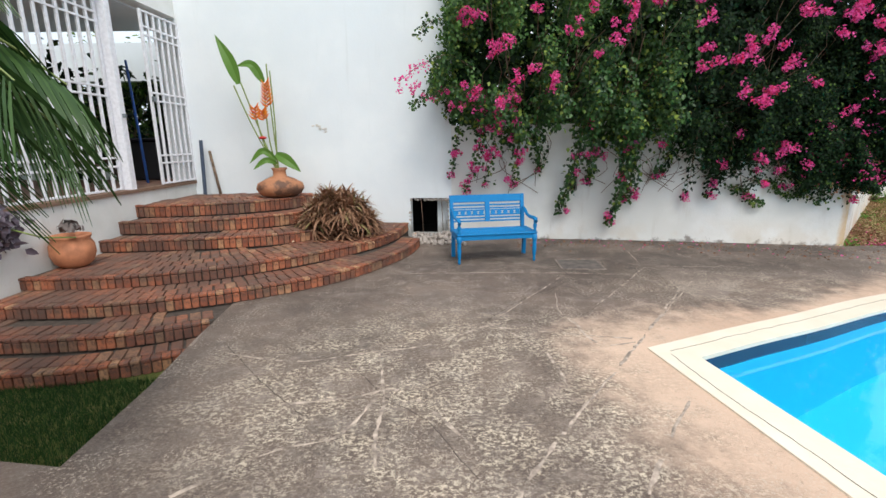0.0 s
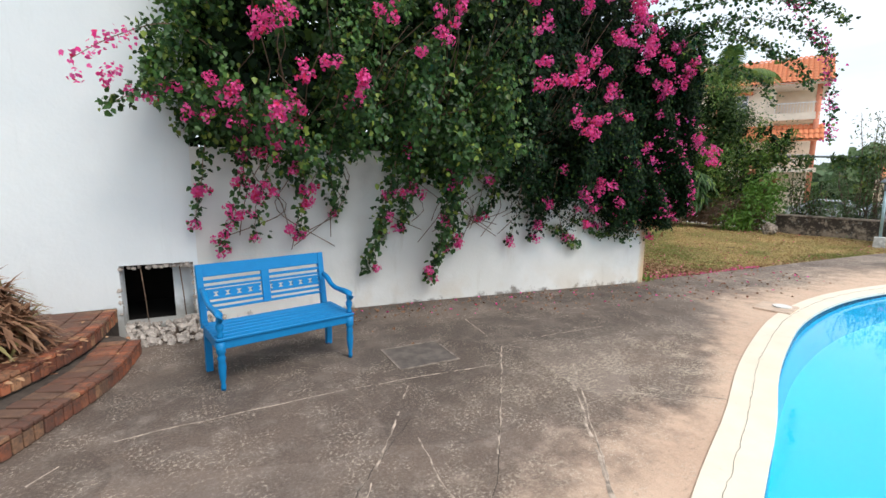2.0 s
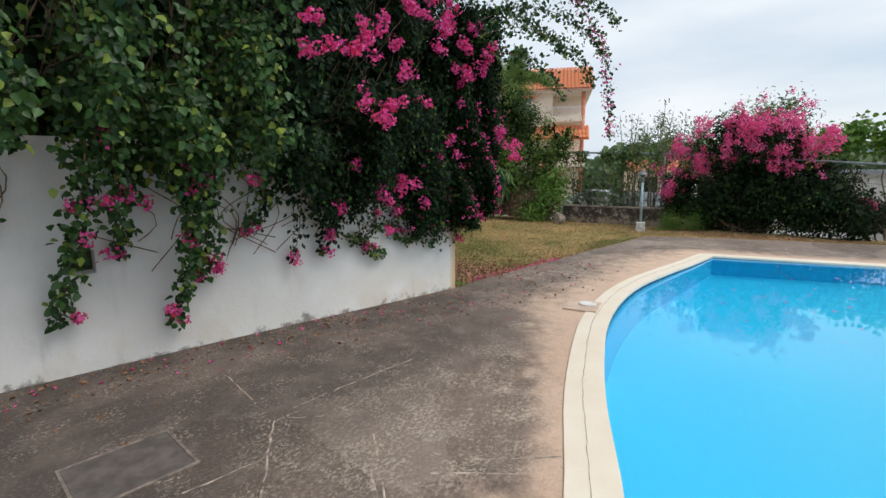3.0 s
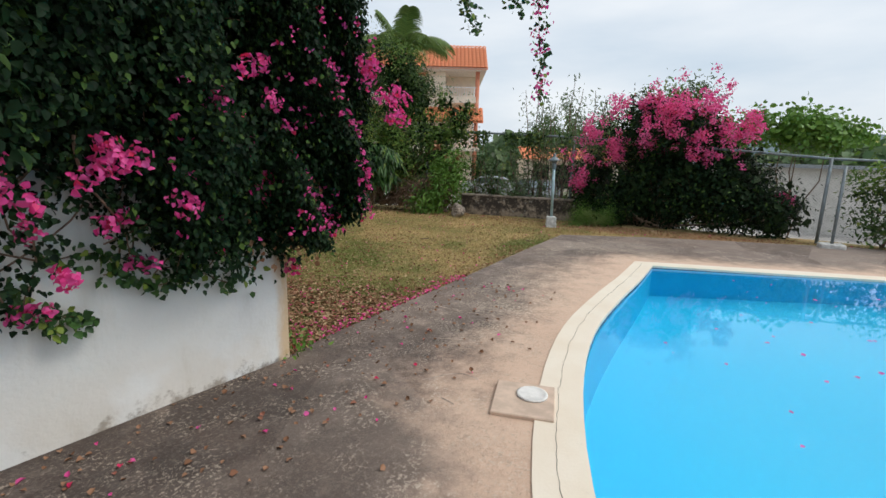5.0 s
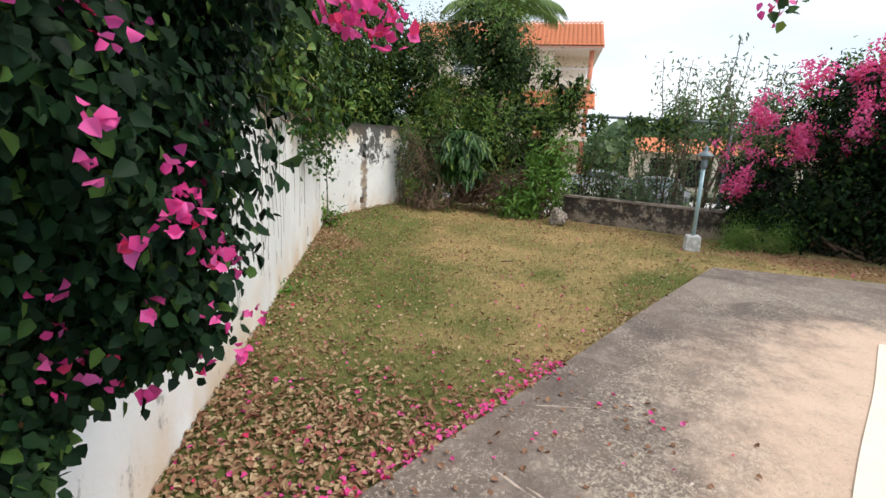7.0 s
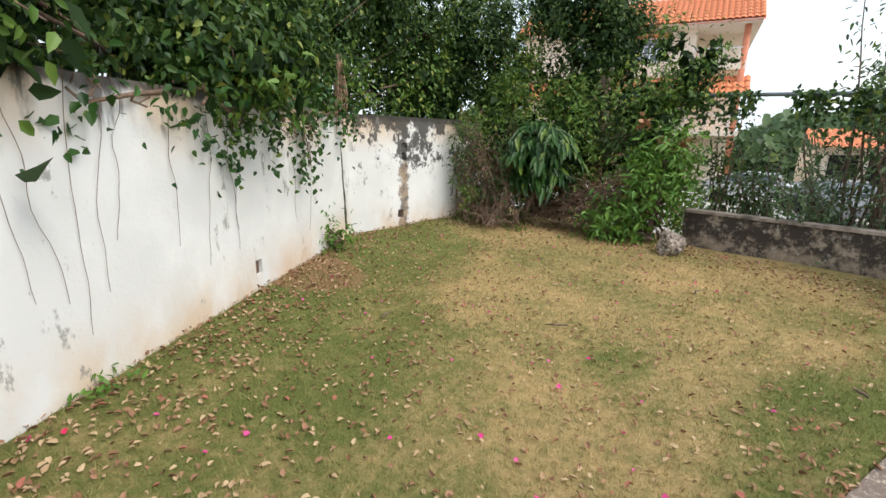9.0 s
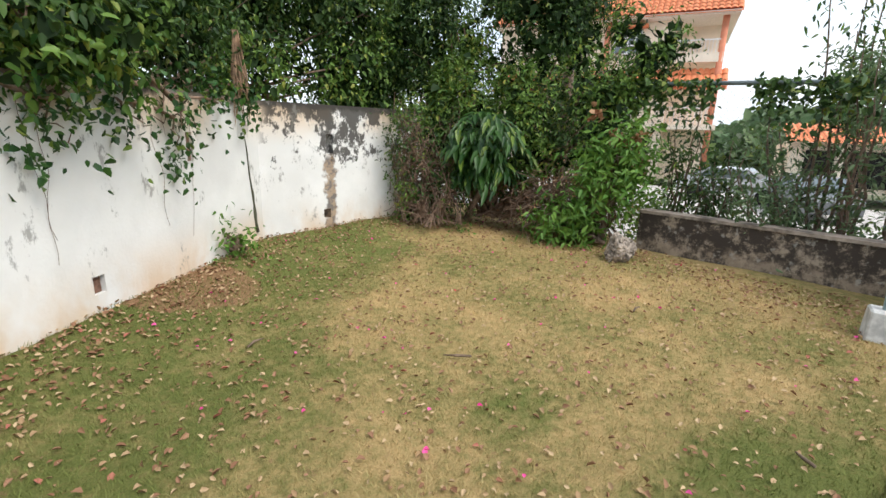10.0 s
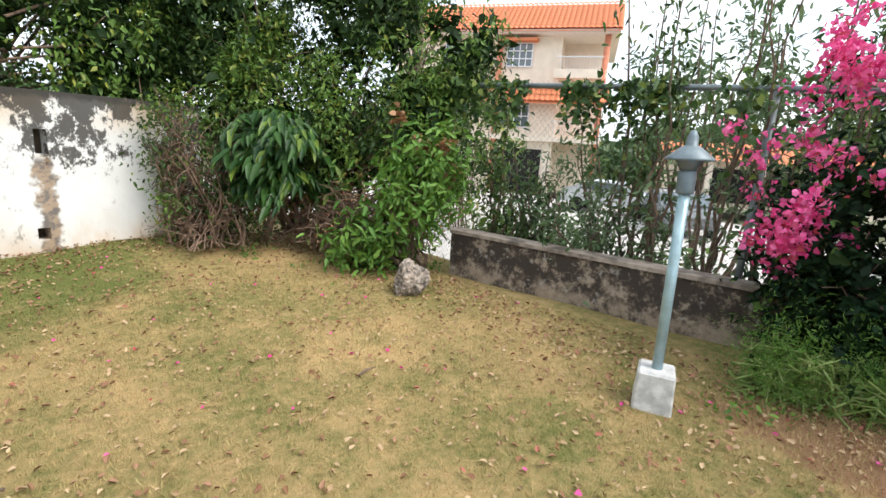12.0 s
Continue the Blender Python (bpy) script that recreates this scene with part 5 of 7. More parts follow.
shrub("fern_clump", "bright green feathery fern clump with dry stalks", "plant", (16.6, 6.7, -0.15), [(16.52, 6.75, 0.05, 0.2, 0.22, 0.22), (16.75, 6.2, 0.05, 0.2, 0.22, 0.2)], 9500, 0.036, LEAFB, 53, 40, None, 0.2, 0.2, STEM)


def build_strappy_tree():
    """A young tree with long drooping compound leaves at the back of the lawn."""
    root = thing("young_tree", "young tree with long drooping leaves and a leaning pale trunk", "tree", (15.75, 12.95, -0.02))
    inv = root.matrix_basis.inverted()
    bm = bmesh.new()
    tube(bm, [Vector((15.72, 12.95, -0.05)), Vector((15.8, 12.85, 0.3)), Vector((15.95, 12.75, 0.6)), Vector((16.0, 12.7, 1.1))], [0.07, 0.055, 0.05, 0.03], 10)
    part("trunk", bm, BARK, root).matrix_parent_inverse = inv
    rng = np.random.default_rng(8)
    P, O = [], []
    for k in range(40):
        ang, lift = rng.uniform(0, math.tau), rng.uniform(0.15, 1.4)
        r = rng.uniform(0.4, 0.85)
        for j in range(12):
            t = j / 11
            for s in (-1, 1):
                c = np.array([15.85 + r * t * math.cos(ang), 12.6 + r * t * math.sin(ang), 0.68 + lift * 0.8 + 0.25 * t - 0.55 * t * t])
                P.append(c + s * 0.06 * np.array([-math.sin(ang), math.cos(ang), 0]))
                O.append((0.3 * math.cos(ang) - 0.3, 0.3 * math.sin(ang) - 0.4, 0.6))
    leaves("leaves", np.array(P), np.array(O), 0.27, LEAFS, root, "", 2.2, 0.3, 0.3, seed=2).matrix_parent_inverse = inv


build_strappy_tree()


def slim_tree(x, y, h, seed, mat=LEAFG, n=900, spread=0.5):
    """A thin see-through sapling: several whips with sparse leaves."""
    root = thing("sapling", "thin grey-green sapling with sparse leaves behind the low wall", "tree", (x, y, -0.3), 0, "saplings by the fence")
    inv = root.matrix_basis.inverted()
    rr = random.Random(seed)
    bm = bmesh.new()
    P = []
    for k in range(5):
        tip = Vector((x + rr.uniform(-spread, spread), y + rr.uniform(-spread, spread), h * rr.uniform(0.7, 1.05)))
        pts = branch(bm, rr, (x, y, -0.3), tip, 0.025, 0.006, 0.08, 9, 5)
        for j in range(n // 5):
            t = rr.random() ** 0.7
            p = pts[min(9, int(t * 9) + 1)].lerp(pts[max(0, int(t * 9))], rr.random())
            P.append(tuple(p + Vector([rr.gauss(0, 0.13), rr.gauss(0, 0.13), rr.gauss(0, 0.1)])))
    P = np.array(P)
    ob = part("branch_work", bm, BARK, root)
    ob.matrix_parent_inverse = inv
    ob["kind"] = "stuff"
    leaves("leaves", P, np.random.default_rng(seed).normal(0, 1, P.shape), 0.11, mat, root, "", 0.5, 0.32, 1, seed=seed).matrix_parent_inverse = inv


for k, (x, y, h) in enumerate([(17.8, 10.3, 1.9), (17.9, 9.6, 1.5), (17.7, 9.0, 1.1), (18.0, 8.5, 3.4), (17.8, 8.1, 3.1), (18.1, 7.7, 3.9), (17.8, 9.9, 1.2), (17.9, 7.2, 2.9), (18.2, 8.9, 2.2), (18.3, 6.9, 3.7), (17.7, 8.6, 0.9)]):
    slim_tree(x, y, h, 60 + k, LEAFG if k % 3 else LEAFY, 620 if h > 2 else 560)


# ---- fence ----
def build_fence():
    root = thing("chain_link_fence", "rusting chain-link fence with a grey top rail and creeper on it", "fence", (17.45, 8, -0.2))
    inv = root.matrix_basis.inverted()
    line = [(17.5, 12.0), (17.68, 7.4), (17.6, 5.0), (16.9, 1.6), (17.4, -3.0)]
    bm = bmesh.new()
    tube(bm, [Vector((x, y, z)) for (x, y), z in zip(line, (2.32, 2.16, 2.0, 1.72, 1.6))], 0.03, 8)
    part("top_rail", bm, STEEL, root).matrix_parent_inverse = inv
    for x, y, z in ((17.5, 11.9, 2.32), (17.69, 7.32, 2.15), (17.6, 5.0, 2.0), (16.9, 1.6, 1.72), (17.4, -3.0, 1.6)):
        bm = bmesh.new()
        tube(bm, [Vector((x, y, -0.4)), Vector((x, y, z))], 0.035, 8)
        part("post", bm, STEEL, root).matrix_parent_inverse = inv
    V, F = [], []
    for (x0, y0), (x1, y1), z0, z1 in zip(line, line[1:], (2.3, 2.14, 1.98, 1.7), (2.14, 1.98, 1.7, 1.58)):
        ln = math.hypot(x1 - x0, y1 - y0)
        nx_, ny_ = (y1 - y0) / ln * 0.0012, -(x1 - x0) / ln * 0.0012
        step, hgt = 0.075, 2.2
        m = int(ln / step)
        for k in range(-int(hgt / step), m):
            for s in (1, -1):
                s0, s1 = k * step, k * step + hgt
                a, b = max(0, s0), min(ln, s1)
                if b <= a:
                    continue
                za, zb = (a - s0), (b - s0)
                if s < 0:
                    za, zb = hgt - za, hgt - zb
                tz = -0.25
                pa = np.array([x0 + (x1 - x0) * a / ln, y0 + (y1 - y0) * a / ln, tz + za * (z0 - tz) / hgt])
                pb = np.array([x0 + (x1 - x0) * b / ln, y0 + (y1 - y0) * b / ln, tz + zb * (z1 - tz) / hgt])
                base = len(V)
                o = np.array([0, 0, 0.0017])
                q = np.array([nx_, ny_, 0])
                for e in (pa, pb):
                    V.extend([e + o, e - o * 0.5 + q, e - o * 0.5 - q])
                for i in range(3):
                    F.append((base + i, base + (i + 1) % 3, base + 3 + (i + 1) % 3, base + 3 + i))
    mesh_np("wire_mesh", np.array(V), np.array(F), plain("rusty_wire", (0.13, 0.11, 0.1), 0.8), root, "rusty diamond wire mesh", "stuff").matrix_parent_inverse = inv
    # creeper on the rail
    rng = np.random.default_rng(5)
    t = rng.uniform(0, 1, 2700)
    y = 12.0 - 5.0 * t
    keep = np.sin(y * 3.1) + np.sin(y * 7.7) + rng.normal(0, 0.6, len(y)) > -0.2
    y = y[keep]
    z = 2.18 + (y - 8) * 0.03 - np.abs(rng.normal(0, 0.28, len(y))) * (0.6 + 0.6 * np.sin(y * 2.3) ** 2) + 0.08
    P = np.stack([17.55 + rng.normal(0, 0.08, len(y)), y, z], 1)
    leaves("creeper_leaves", P, np.tile((-0.7, -0.3, 0.4), (len(P), 1)), 0.095, LEAFY, root, "light green creeper", 0.8, 0.7, 1, seed=9).matrix_parent_inverse = inv


build_fence()


def build_fence_post():
    root = thing("fence_post", "grey steel fence post in a concrete foot", "post", (16.2, 1.5, -0.17))
    bm = bmesh.new()
    tube(bm, [Vector((0, 0, 0.1)), Vector((0.05, 0, 1.75))], 0.03, 10)
    part("pole", bm, STEEL, root)
    bm = bmesh.new()
    box(bm, -0.16, 0.16, -0.22, 0.22, -0.1, 0.12, None, 0.02)
    part("foot", bm, CONC, root, "chipped concrete foot")


build_fence_post()


# ---- lamp post ----
def build_lamp():
    root = thing("garden_lamp", "leaning pale blue garden lamp post set in a white concrete block", "lamp", (15.7, 7.37, -0.15), 18)
    bm = bmesh.new()
    box(bm, -0.13, 0.13, -0.13, 0.13, -0.08, 0.25, None, 0.015)
    for v in bm.verts:
        v.co.x *= 1 - 0.1 * (v.co.z > 0.1)
        v.co.y *= 1 - 0.1 * (v.co.z > 0.1)
    part("base_block", bm, CONC, root, "chipped white concrete block")
    lean = pose(0, 0, 0.24, -1.0, 0.5, 0)
    for n, prof, mat in (("pole", [(0.034, 0), (0.034, 1.2)], POLEM), ("collar", [(0.05, 1.2), (0.053, 1.21), (0.053, 1.335), (0.045, 1.345)], LAMPG),
                         ("lamp_glass", [(0.05, 1.346), (0.078, 1.405), (0.072, 1.42)], GLASS),
                         ("hood", [(0.07, 1.412), (0.145, 1.405), (0.142, 1.42), (0.055, 1.488), (0.035, 1.498), (0.033, 1.55), (0.015, 1.585), (0.006, 1.59)], LAMPG)):
        bm = bmesh.new()
        lathe(bm, prof, 24)
        bm.transform(lean)
        part(n, bm, mat, root)


build_lamp()


def stone_bm(rng, r, sub=2, flat=0.7):
    bm = bmesh.new()
    bmesh.ops.create_icosphere(bm, subdivisions=sub, radius=r)
    o = rng.uniform(0, 100)
    for v in bm.verts:
        k = noise.noise(v.co / r * 0.9 + Vector((o, 0, 0)))
        v.co *= 1 + 0.5 * k
        v.co.z *= flat
        if sub > 2:
            v.co *= 1 + 0.12 * noise.noise(v.co / r * 4 + Vector((o, 9, 0)))
    return bm


def build_rock():
    bm = stone_bm(random.Random(3), 0.17, 5, 1.2)
    for v in bm.verts:
        q = v.co * 9
        v.co *= 1 + 0.16 * abs(noise.noise(q)) + 0.1 * abs(noise.noise(q * 2.3)) - 0.08 * (noise.noise(q * 4.1) > 0.2)
    ob = link_bm("rock", bm, ROCKM)
    ob.matrix_basis = pose(15.98, 10.1, -0.03, 0, 14, 30)
    tagged(ob, "pale pitted craggy rock at the edge of the lawn", "rock")
    bm = stone_bm(random.Random(9), 0.13, 4, 0.7)
    ob = link_bm("stone", bm, plain("stone_rust", (0.36, 0.17, 0.1), 0.95, 0, 0.4, 9))
    ob.matrix_basis = pose(16.72, 6.45, -0.13, 0, 8, 60)
    tagged(ob, "rounded reddish stone beside the fern clump", "stone")


build_rock()


def build_rubble():
    root = thing("rubble_heap", "heap of pale broken stones below the wall opening", "rubble", (-0.1, 7.95, 0))
    rng = random.Random(12)
    ms = []
    for k in range(6):
        bm = stone_bm(rng, 0.035, 1, 0.65)
        me = bpy.data.meshes.new("stone")
        bm.to_mesh(me)
        bm.free()
        me.materials.append(STONE)
        ms.append(me)
    for k in range(260):
        x = rng.uniform(-0.42, 0.48)
        y = rng.uniform(-0.38, 0.3)
        hgt = max(0.0, 0.1 * (0.5 + y) + 0.02)
        ob = new("stone", ms[k % 6])
        ob.parent = root
        sc = rng.uniform(0.5, 1.35)
        ob.matrix_basis = pose(x, y - x * 0.1, rng.uniform(0, hgt) + 0.01, rng.uniform(0, 90), rng.uniform(0, 90), rng.uniform(0, 360)) @ Matrix.Scale(sc, 4)
    # ragged edge round the opening
    V = Vector
    edge = thing("broken_plaster_edge", "chipped grey masonry edge round the wall opening", "masonry", (-0.23, 8.21, 0.35))
    for k in range(90):
        t = rng.random()
        side = rng.choice("LRTTB")
        x, z = {"L": (-0.35, t * 0.62 - 0.3), "R": (0.34, t * 0.62 - 0.3), "T": (-0.35 + 0.7 * t, 0.32 + rng.uniform(-0.01, 0.01)), "B": (-0.35 + 0.7 * t, -0.3)}[side]
        ob = new("chip", ms[k % 6])
        ob.parent = edge
        ob.matrix_basis = pose(x, 0.03 - x * 0.083 + rng.uniform(-0.01, 0.08), z, rng.uniform(0, 90), rng.uniform(0, 90), 0) @ Matrix.Scale(rng.uniform(0.4, 0.9), 4)
    for x in (-0.12, 0.24):
        bm = bmesh.new()
        tube(bm, [V((x, 0.12, -0.3)), V((x - 0.01, 0.1, 0.0)), V((x - 0.03, 0.1, 0.32))], 0.006, 6)
        part("rebar", bm, TWIG, edge, "thin rusty bar")


build_rubble()


# ---- pots and plants by the steps ----
def build_pots():
    root = thing("flower_pot", "round terracotta pot with a small succulent on the brick landing", "pot", (-4.32, 5.33, 0.28))
    bm = bmesh.new()
    lathe(bm, [(0.12, 0), (0.19, 0.06), (0.225, 0.16), (0.22, 0.26), (0.185, 0.33), (0.2, 0.35), (0.205, 0.375), (0.19, 0.38), (0.17, 0.33)], 32)
    part("pot", bm, plain("terracotta_clean", (0.5, 0.2, 0.1), 0.7, 0, 0.2, 8), root)
    rng = np.random.default_rng(3)
    d = rng.normal(0, 1, (70, 3))
    d[:, 2] = np.abs(d[:, 2])
    leaves("succulent", d * 0.045 + np.array([0, 0, 0.4]), d, 0.11, plain("succulent_purple", (0.16, 0.13, 0.12)), root, "purple-grey succulent rosettes", -1.2, 0.5, 0.5, seed=4)
    # purple hanging plant beside it
    plant = thing("hanging_plant", "purple-grey rooted cutting hanging on the plinth wall", "plant", (-4.5, 4.6, 0.85))
    d = rng.normal(0, 1, (260, 3)) * np.array([0.07, 0.15, 0.13])
    leaves("leaves", d, d + np.array([0.5, 0, 0]), 0.11, plain("purple_leaf", (0.14, 0.11, 0.14)), plant, "", 0.3, 0.6, 1, seed=4)
    bm = bmesh.new()
    tube(bm, [Vector((0.05, 0.1, 0.0)), Vector((0.2, 0.35, -0.15)), Vector((0.35, 0.6, -0.2))], 0.01, 6)
    part("stem", bm, STEM, plant)
    # squat clay jug with heliconias
    jug = thing("clay_jug", "squat blackened clay jug on the top brick step holding heliconias", "jug", (-2.7, 7.86, 0.8))
    bm = bmesh.new()
    lathe(bm, [(0.2, 0), (0.33, 0.05), (0.385, 0.14), (0.36, 0.22), (0.22, 0.3), (0.11, 0.34), (0.1, 0.42), (0.13, 0.47), (0.12, 0.475), (0.09, 0.42)], 32)
    part("jug_body", bm, TERRA, jug)
    hel = thing("heliconia", "cut heliconia stems with orange spikes and leaves in a clay jug", "plant", (-2.73, 7.88, 1.2))
    stems = [((0, 0, 0), (-0.25, 0.02, 0.7), (-0.48, 0.0, 1.45)), ((0, 0, 0), (-0.1, 0, 0.6), (-0.1, 0, 1.45)), ((0.02, 0, 0), (-0.02, 0, 0.9), (-0.04, 0, 1.78)), ((0.0, 0, 0), (-0.2, 0, 0.5), (-0.28, 0, 0.95)),
             ((0, 0, 0), (-0.1, -0.02, 0.3), (-0.2, -0.03, 0.55)), ((0, 0, 0), (-0.35, 0, 0.75), (-0.62, 0, 1.47)), ((0, 0, 0), (0.02, 0, 0.8), (0.0, 0.02, 1.6))]
    for sv in stems:
        bm = bmesh.new()
        tube(bm, smooth_line(sv, 0.1), 0.011, 7)
        part("stem", bm, STEM, hel)

    def blade(pts, wid, mat=LEAFB, n=14):
        line = smooth_line(pts, 0.04)
        bm = bmesh.new()
        rows = []
        for k, p in enumerate(line):
            t = k / (len(line) - 1)
            w = wid * math.sin(math.pi * (0.06 + 0.94 * t) ** 0.8) + 0.003
            d = (line[min(k + 1, len(line) - 1)] - line[max(k - 1, 0)]).normalized()
            s = d.cross(Vector((0.1, -1, 0.2))).normalized()
            rows.append([bm.verts.new(p - s * w + Vector((0, -w * 0.35, 0))), bm.verts.new(p), bm.verts.new(p + s * w + Vector((0, -w * 0.35, 0)))])
        for a, b in zip(rows, rows[1:]):
            for i in (0, 1):
                bm.faces.new((a[i], a[i + 1], b[i + 1], b[i]))
        return bm

    for pts, w in ((((-0.5, 0, 1.4), (-0.6, -0.02, 1.75), (-0.82, 0, 2.17)), 0.09), (((-0.1, 0, 1.42), (-0.25, -0.05, 1.68), (-0.5, -0.05, 1.66)), 0.07), (((0.0, -0.02, 0.3), (0.2, -0.08, 0.2), (0.42, -0.1, 0.0)), 0.085),
                   (((0, 0, 0.2), (-0.2, -0.05, 0.35), (-0.42, -0.1, 0.15)), 0.05), (((0, 0, 0.15), (-0.15, -0.1, 0.2), (-0.35, -0.15, 0.05)), 0.045)):
        part("leaf", blade(pts, w), LEAFB, hel, "broad green leaf")
    for (x, z, h, n) in ((-0.07, 1.05, 0.38, 7), (-0.28, 0.85, 0.2, 4), (-0.16, 0.84, 0.16, 4)):
        bm = bmesh.new()
        for k in range(n):
            for q in (-1, 1):
                zz = z + h * (k + 0.5 * (q > 0)) / n
                ln = 0.11 * (1 - 0.45 * k / n)
                a, b, c = Vector((x, 0, zz)), Vector((x + q * ln * 0.5, -0.02, zz + 0.025)), Vector((x + q * ln, -0.03, zz + 0.09))
                tube(bm, [a, b, c], [0.016, 0.018, 0.002], 6)
        part("flower_spike", bm, ORANGE, hel, "orange flower spike")
    bm = bmesh.new()
    bmesh.ops.create_icosphere(bm, subdivisions=2, radius=0.05)
    for v in bm.verts:
        v.co = Vector((v.co.x * 1.3 - 0.2, v.co.y, v.co.z * 0.5 + 0.56))
    part("flower_head", bm, plain("red_petal", (0.5, 0.02, 0.02)), hel, "small red flower")


build_pots()


def build_bromeliad():
    root = thing("bromeliad_clump", "big bushy clump of brown and green strap-leaved bromeliads on the steps", "plant", (-1.6, 7.08, 0.3))
    rng = random.Random(6)
    V, F = [], []
    hubs = []
    for _ in range(120):
        a, u = rng.uniform(0, math.tau), rng.random() ** 0.5
        hubs.append((0.54 * u * math.cos(a), 0.4 * u * math.sin(a), 0.62 * math.sqrt(max(0, 1 - u * u)) * rng.uniform(0.7, 1.0)))
    for hx, hy, hz in hubs:
        for _ in range(26):
            az, el = rng.uniform(0, math.tau), rng.uniform(-0.1, 1.35)
            ln, w = rng.uniform(0.16, 0.3), rng.uniform(0.011, 0.02)
            out = Vector((math.cos(az) * math.cos(el), math.sin(az) * math.cos(el), math.sin(el)))
            side = Vector((-math.sin(az), math.cos(az), 0)) * w
            base = len(V)
            for j, t in enumerate((0, 0.35, 0.7, 1.0)):
                p = Vector((hx, hy, hz)) + out * ln * t + Vector((math.cos(az), math.sin(az), 0)) * 0.06 * t * t - Vector((0, 0, 0.22 * t * t * ln / 0.26 * math.cos(el) * 0.9))
                k = (1.0, 1.1, 0.8, 0.1)[j]
                p.z = max(p.z, 0.0)
                V.extend([p - side * k, p + side * k])
            for j in range(3):
                a = base + 2 * j
                F.append((a, a + 1, a + 3, a + 2))
    mesh_np("leaves", np.array([tuple(v) for v in V]), np.array(F), BROM, root, "dry strap leaves", "stuff")
    lit = np.random.default_rng(5)
    q = np.stack([lit.normal(0, 0.42, 420), lit.normal(-0.1, 0.3, 420), np.full(420, 0.0)], 1)
    q[:, 2] = 0.008
    leaves("litter", q, np.tile((0, 0, 1.0), (420, 1)), 0.06, DEAD, root, "grey-brown leaf litter", 0, 0.6, 0.4, seed=3)


build_bromeliad()


# ---- grille and gate ----
def grille(root, y0, y1, z0, z1, step, side=0.0, bars=0.03):
    n = max(2, round((y1 - y0) / step))
    for k in range(n + 1):
        y = y0 + (y1 - y0) * k / n
        bm = bmesh.new()
        w = 0.022 if 0 < k < n else 0.03
        box(bm, side - 0.014, side + 0.014, y - w, y + w, z0, z1, None, 0.003)
        part("bar", bm, PAINT, root)
    for z in (z0 + 0.02, z0 + 0.34, z0 + 0.46, z0 + 1.3, z0 + 1.42, z0 + 2.26, z0 + 2.38, z1 - 0.02):
        if z < z1:
            bm = bmesh.new()
            box(bm, side - 0.019, side + 0.019, y0, y1, z - 0.014, z + 0.014, None, 0.003)
            part("rail", bm, PAINT, root)


def build_gate():
    ang = -math.degrees(math.atan2(GD.x, GD.y))
    root = thing("iron_grille", "white painted iron security grille on the porch wall", "grille", (*gate_at(3.2), 1.03), ang)
    root.matrix_basis = root.matrix_basis @ Matrix.Translation((-0.12, 0, 0))
    grille(root, 0, 3.62, 0.0, 2.72, 0.165)
    post = thing("gate_post", "white painted steel gate post with a bolt", "post", (*gate_at(6.86), 1.0), ang)
    bm = bmesh.new()
    box(bm, -0.12, 0.0, 0.0, 0.11, 0.0, 2.78, None, 0.006)
    part("column", bm, PAINT, post)
    bm = bmesh.new()
    box(bm, 0.001, 0.03, 0.02, 0.09, 1.05, 1.1, None, 0.004)
    part("bolt", bm, STEEL, post, "rusty bolt")
    leaf = thing("iron_gate", "white painted iron gate standing ajar at the top of the steps", "gate", (*gate_at(7.62), 1.04), ang - 1)
    grille(leaf, 0, 0.93, 0.0, 2.62, 0.15)
    bm = bmesh.new()
    box(bm, 0.02, 0.05, -0.02, 0.06, 1.28, 1.36, None, 0.004)
    part("lock", bm, STEEL, leaf, "grey lock plate")


build_gate()


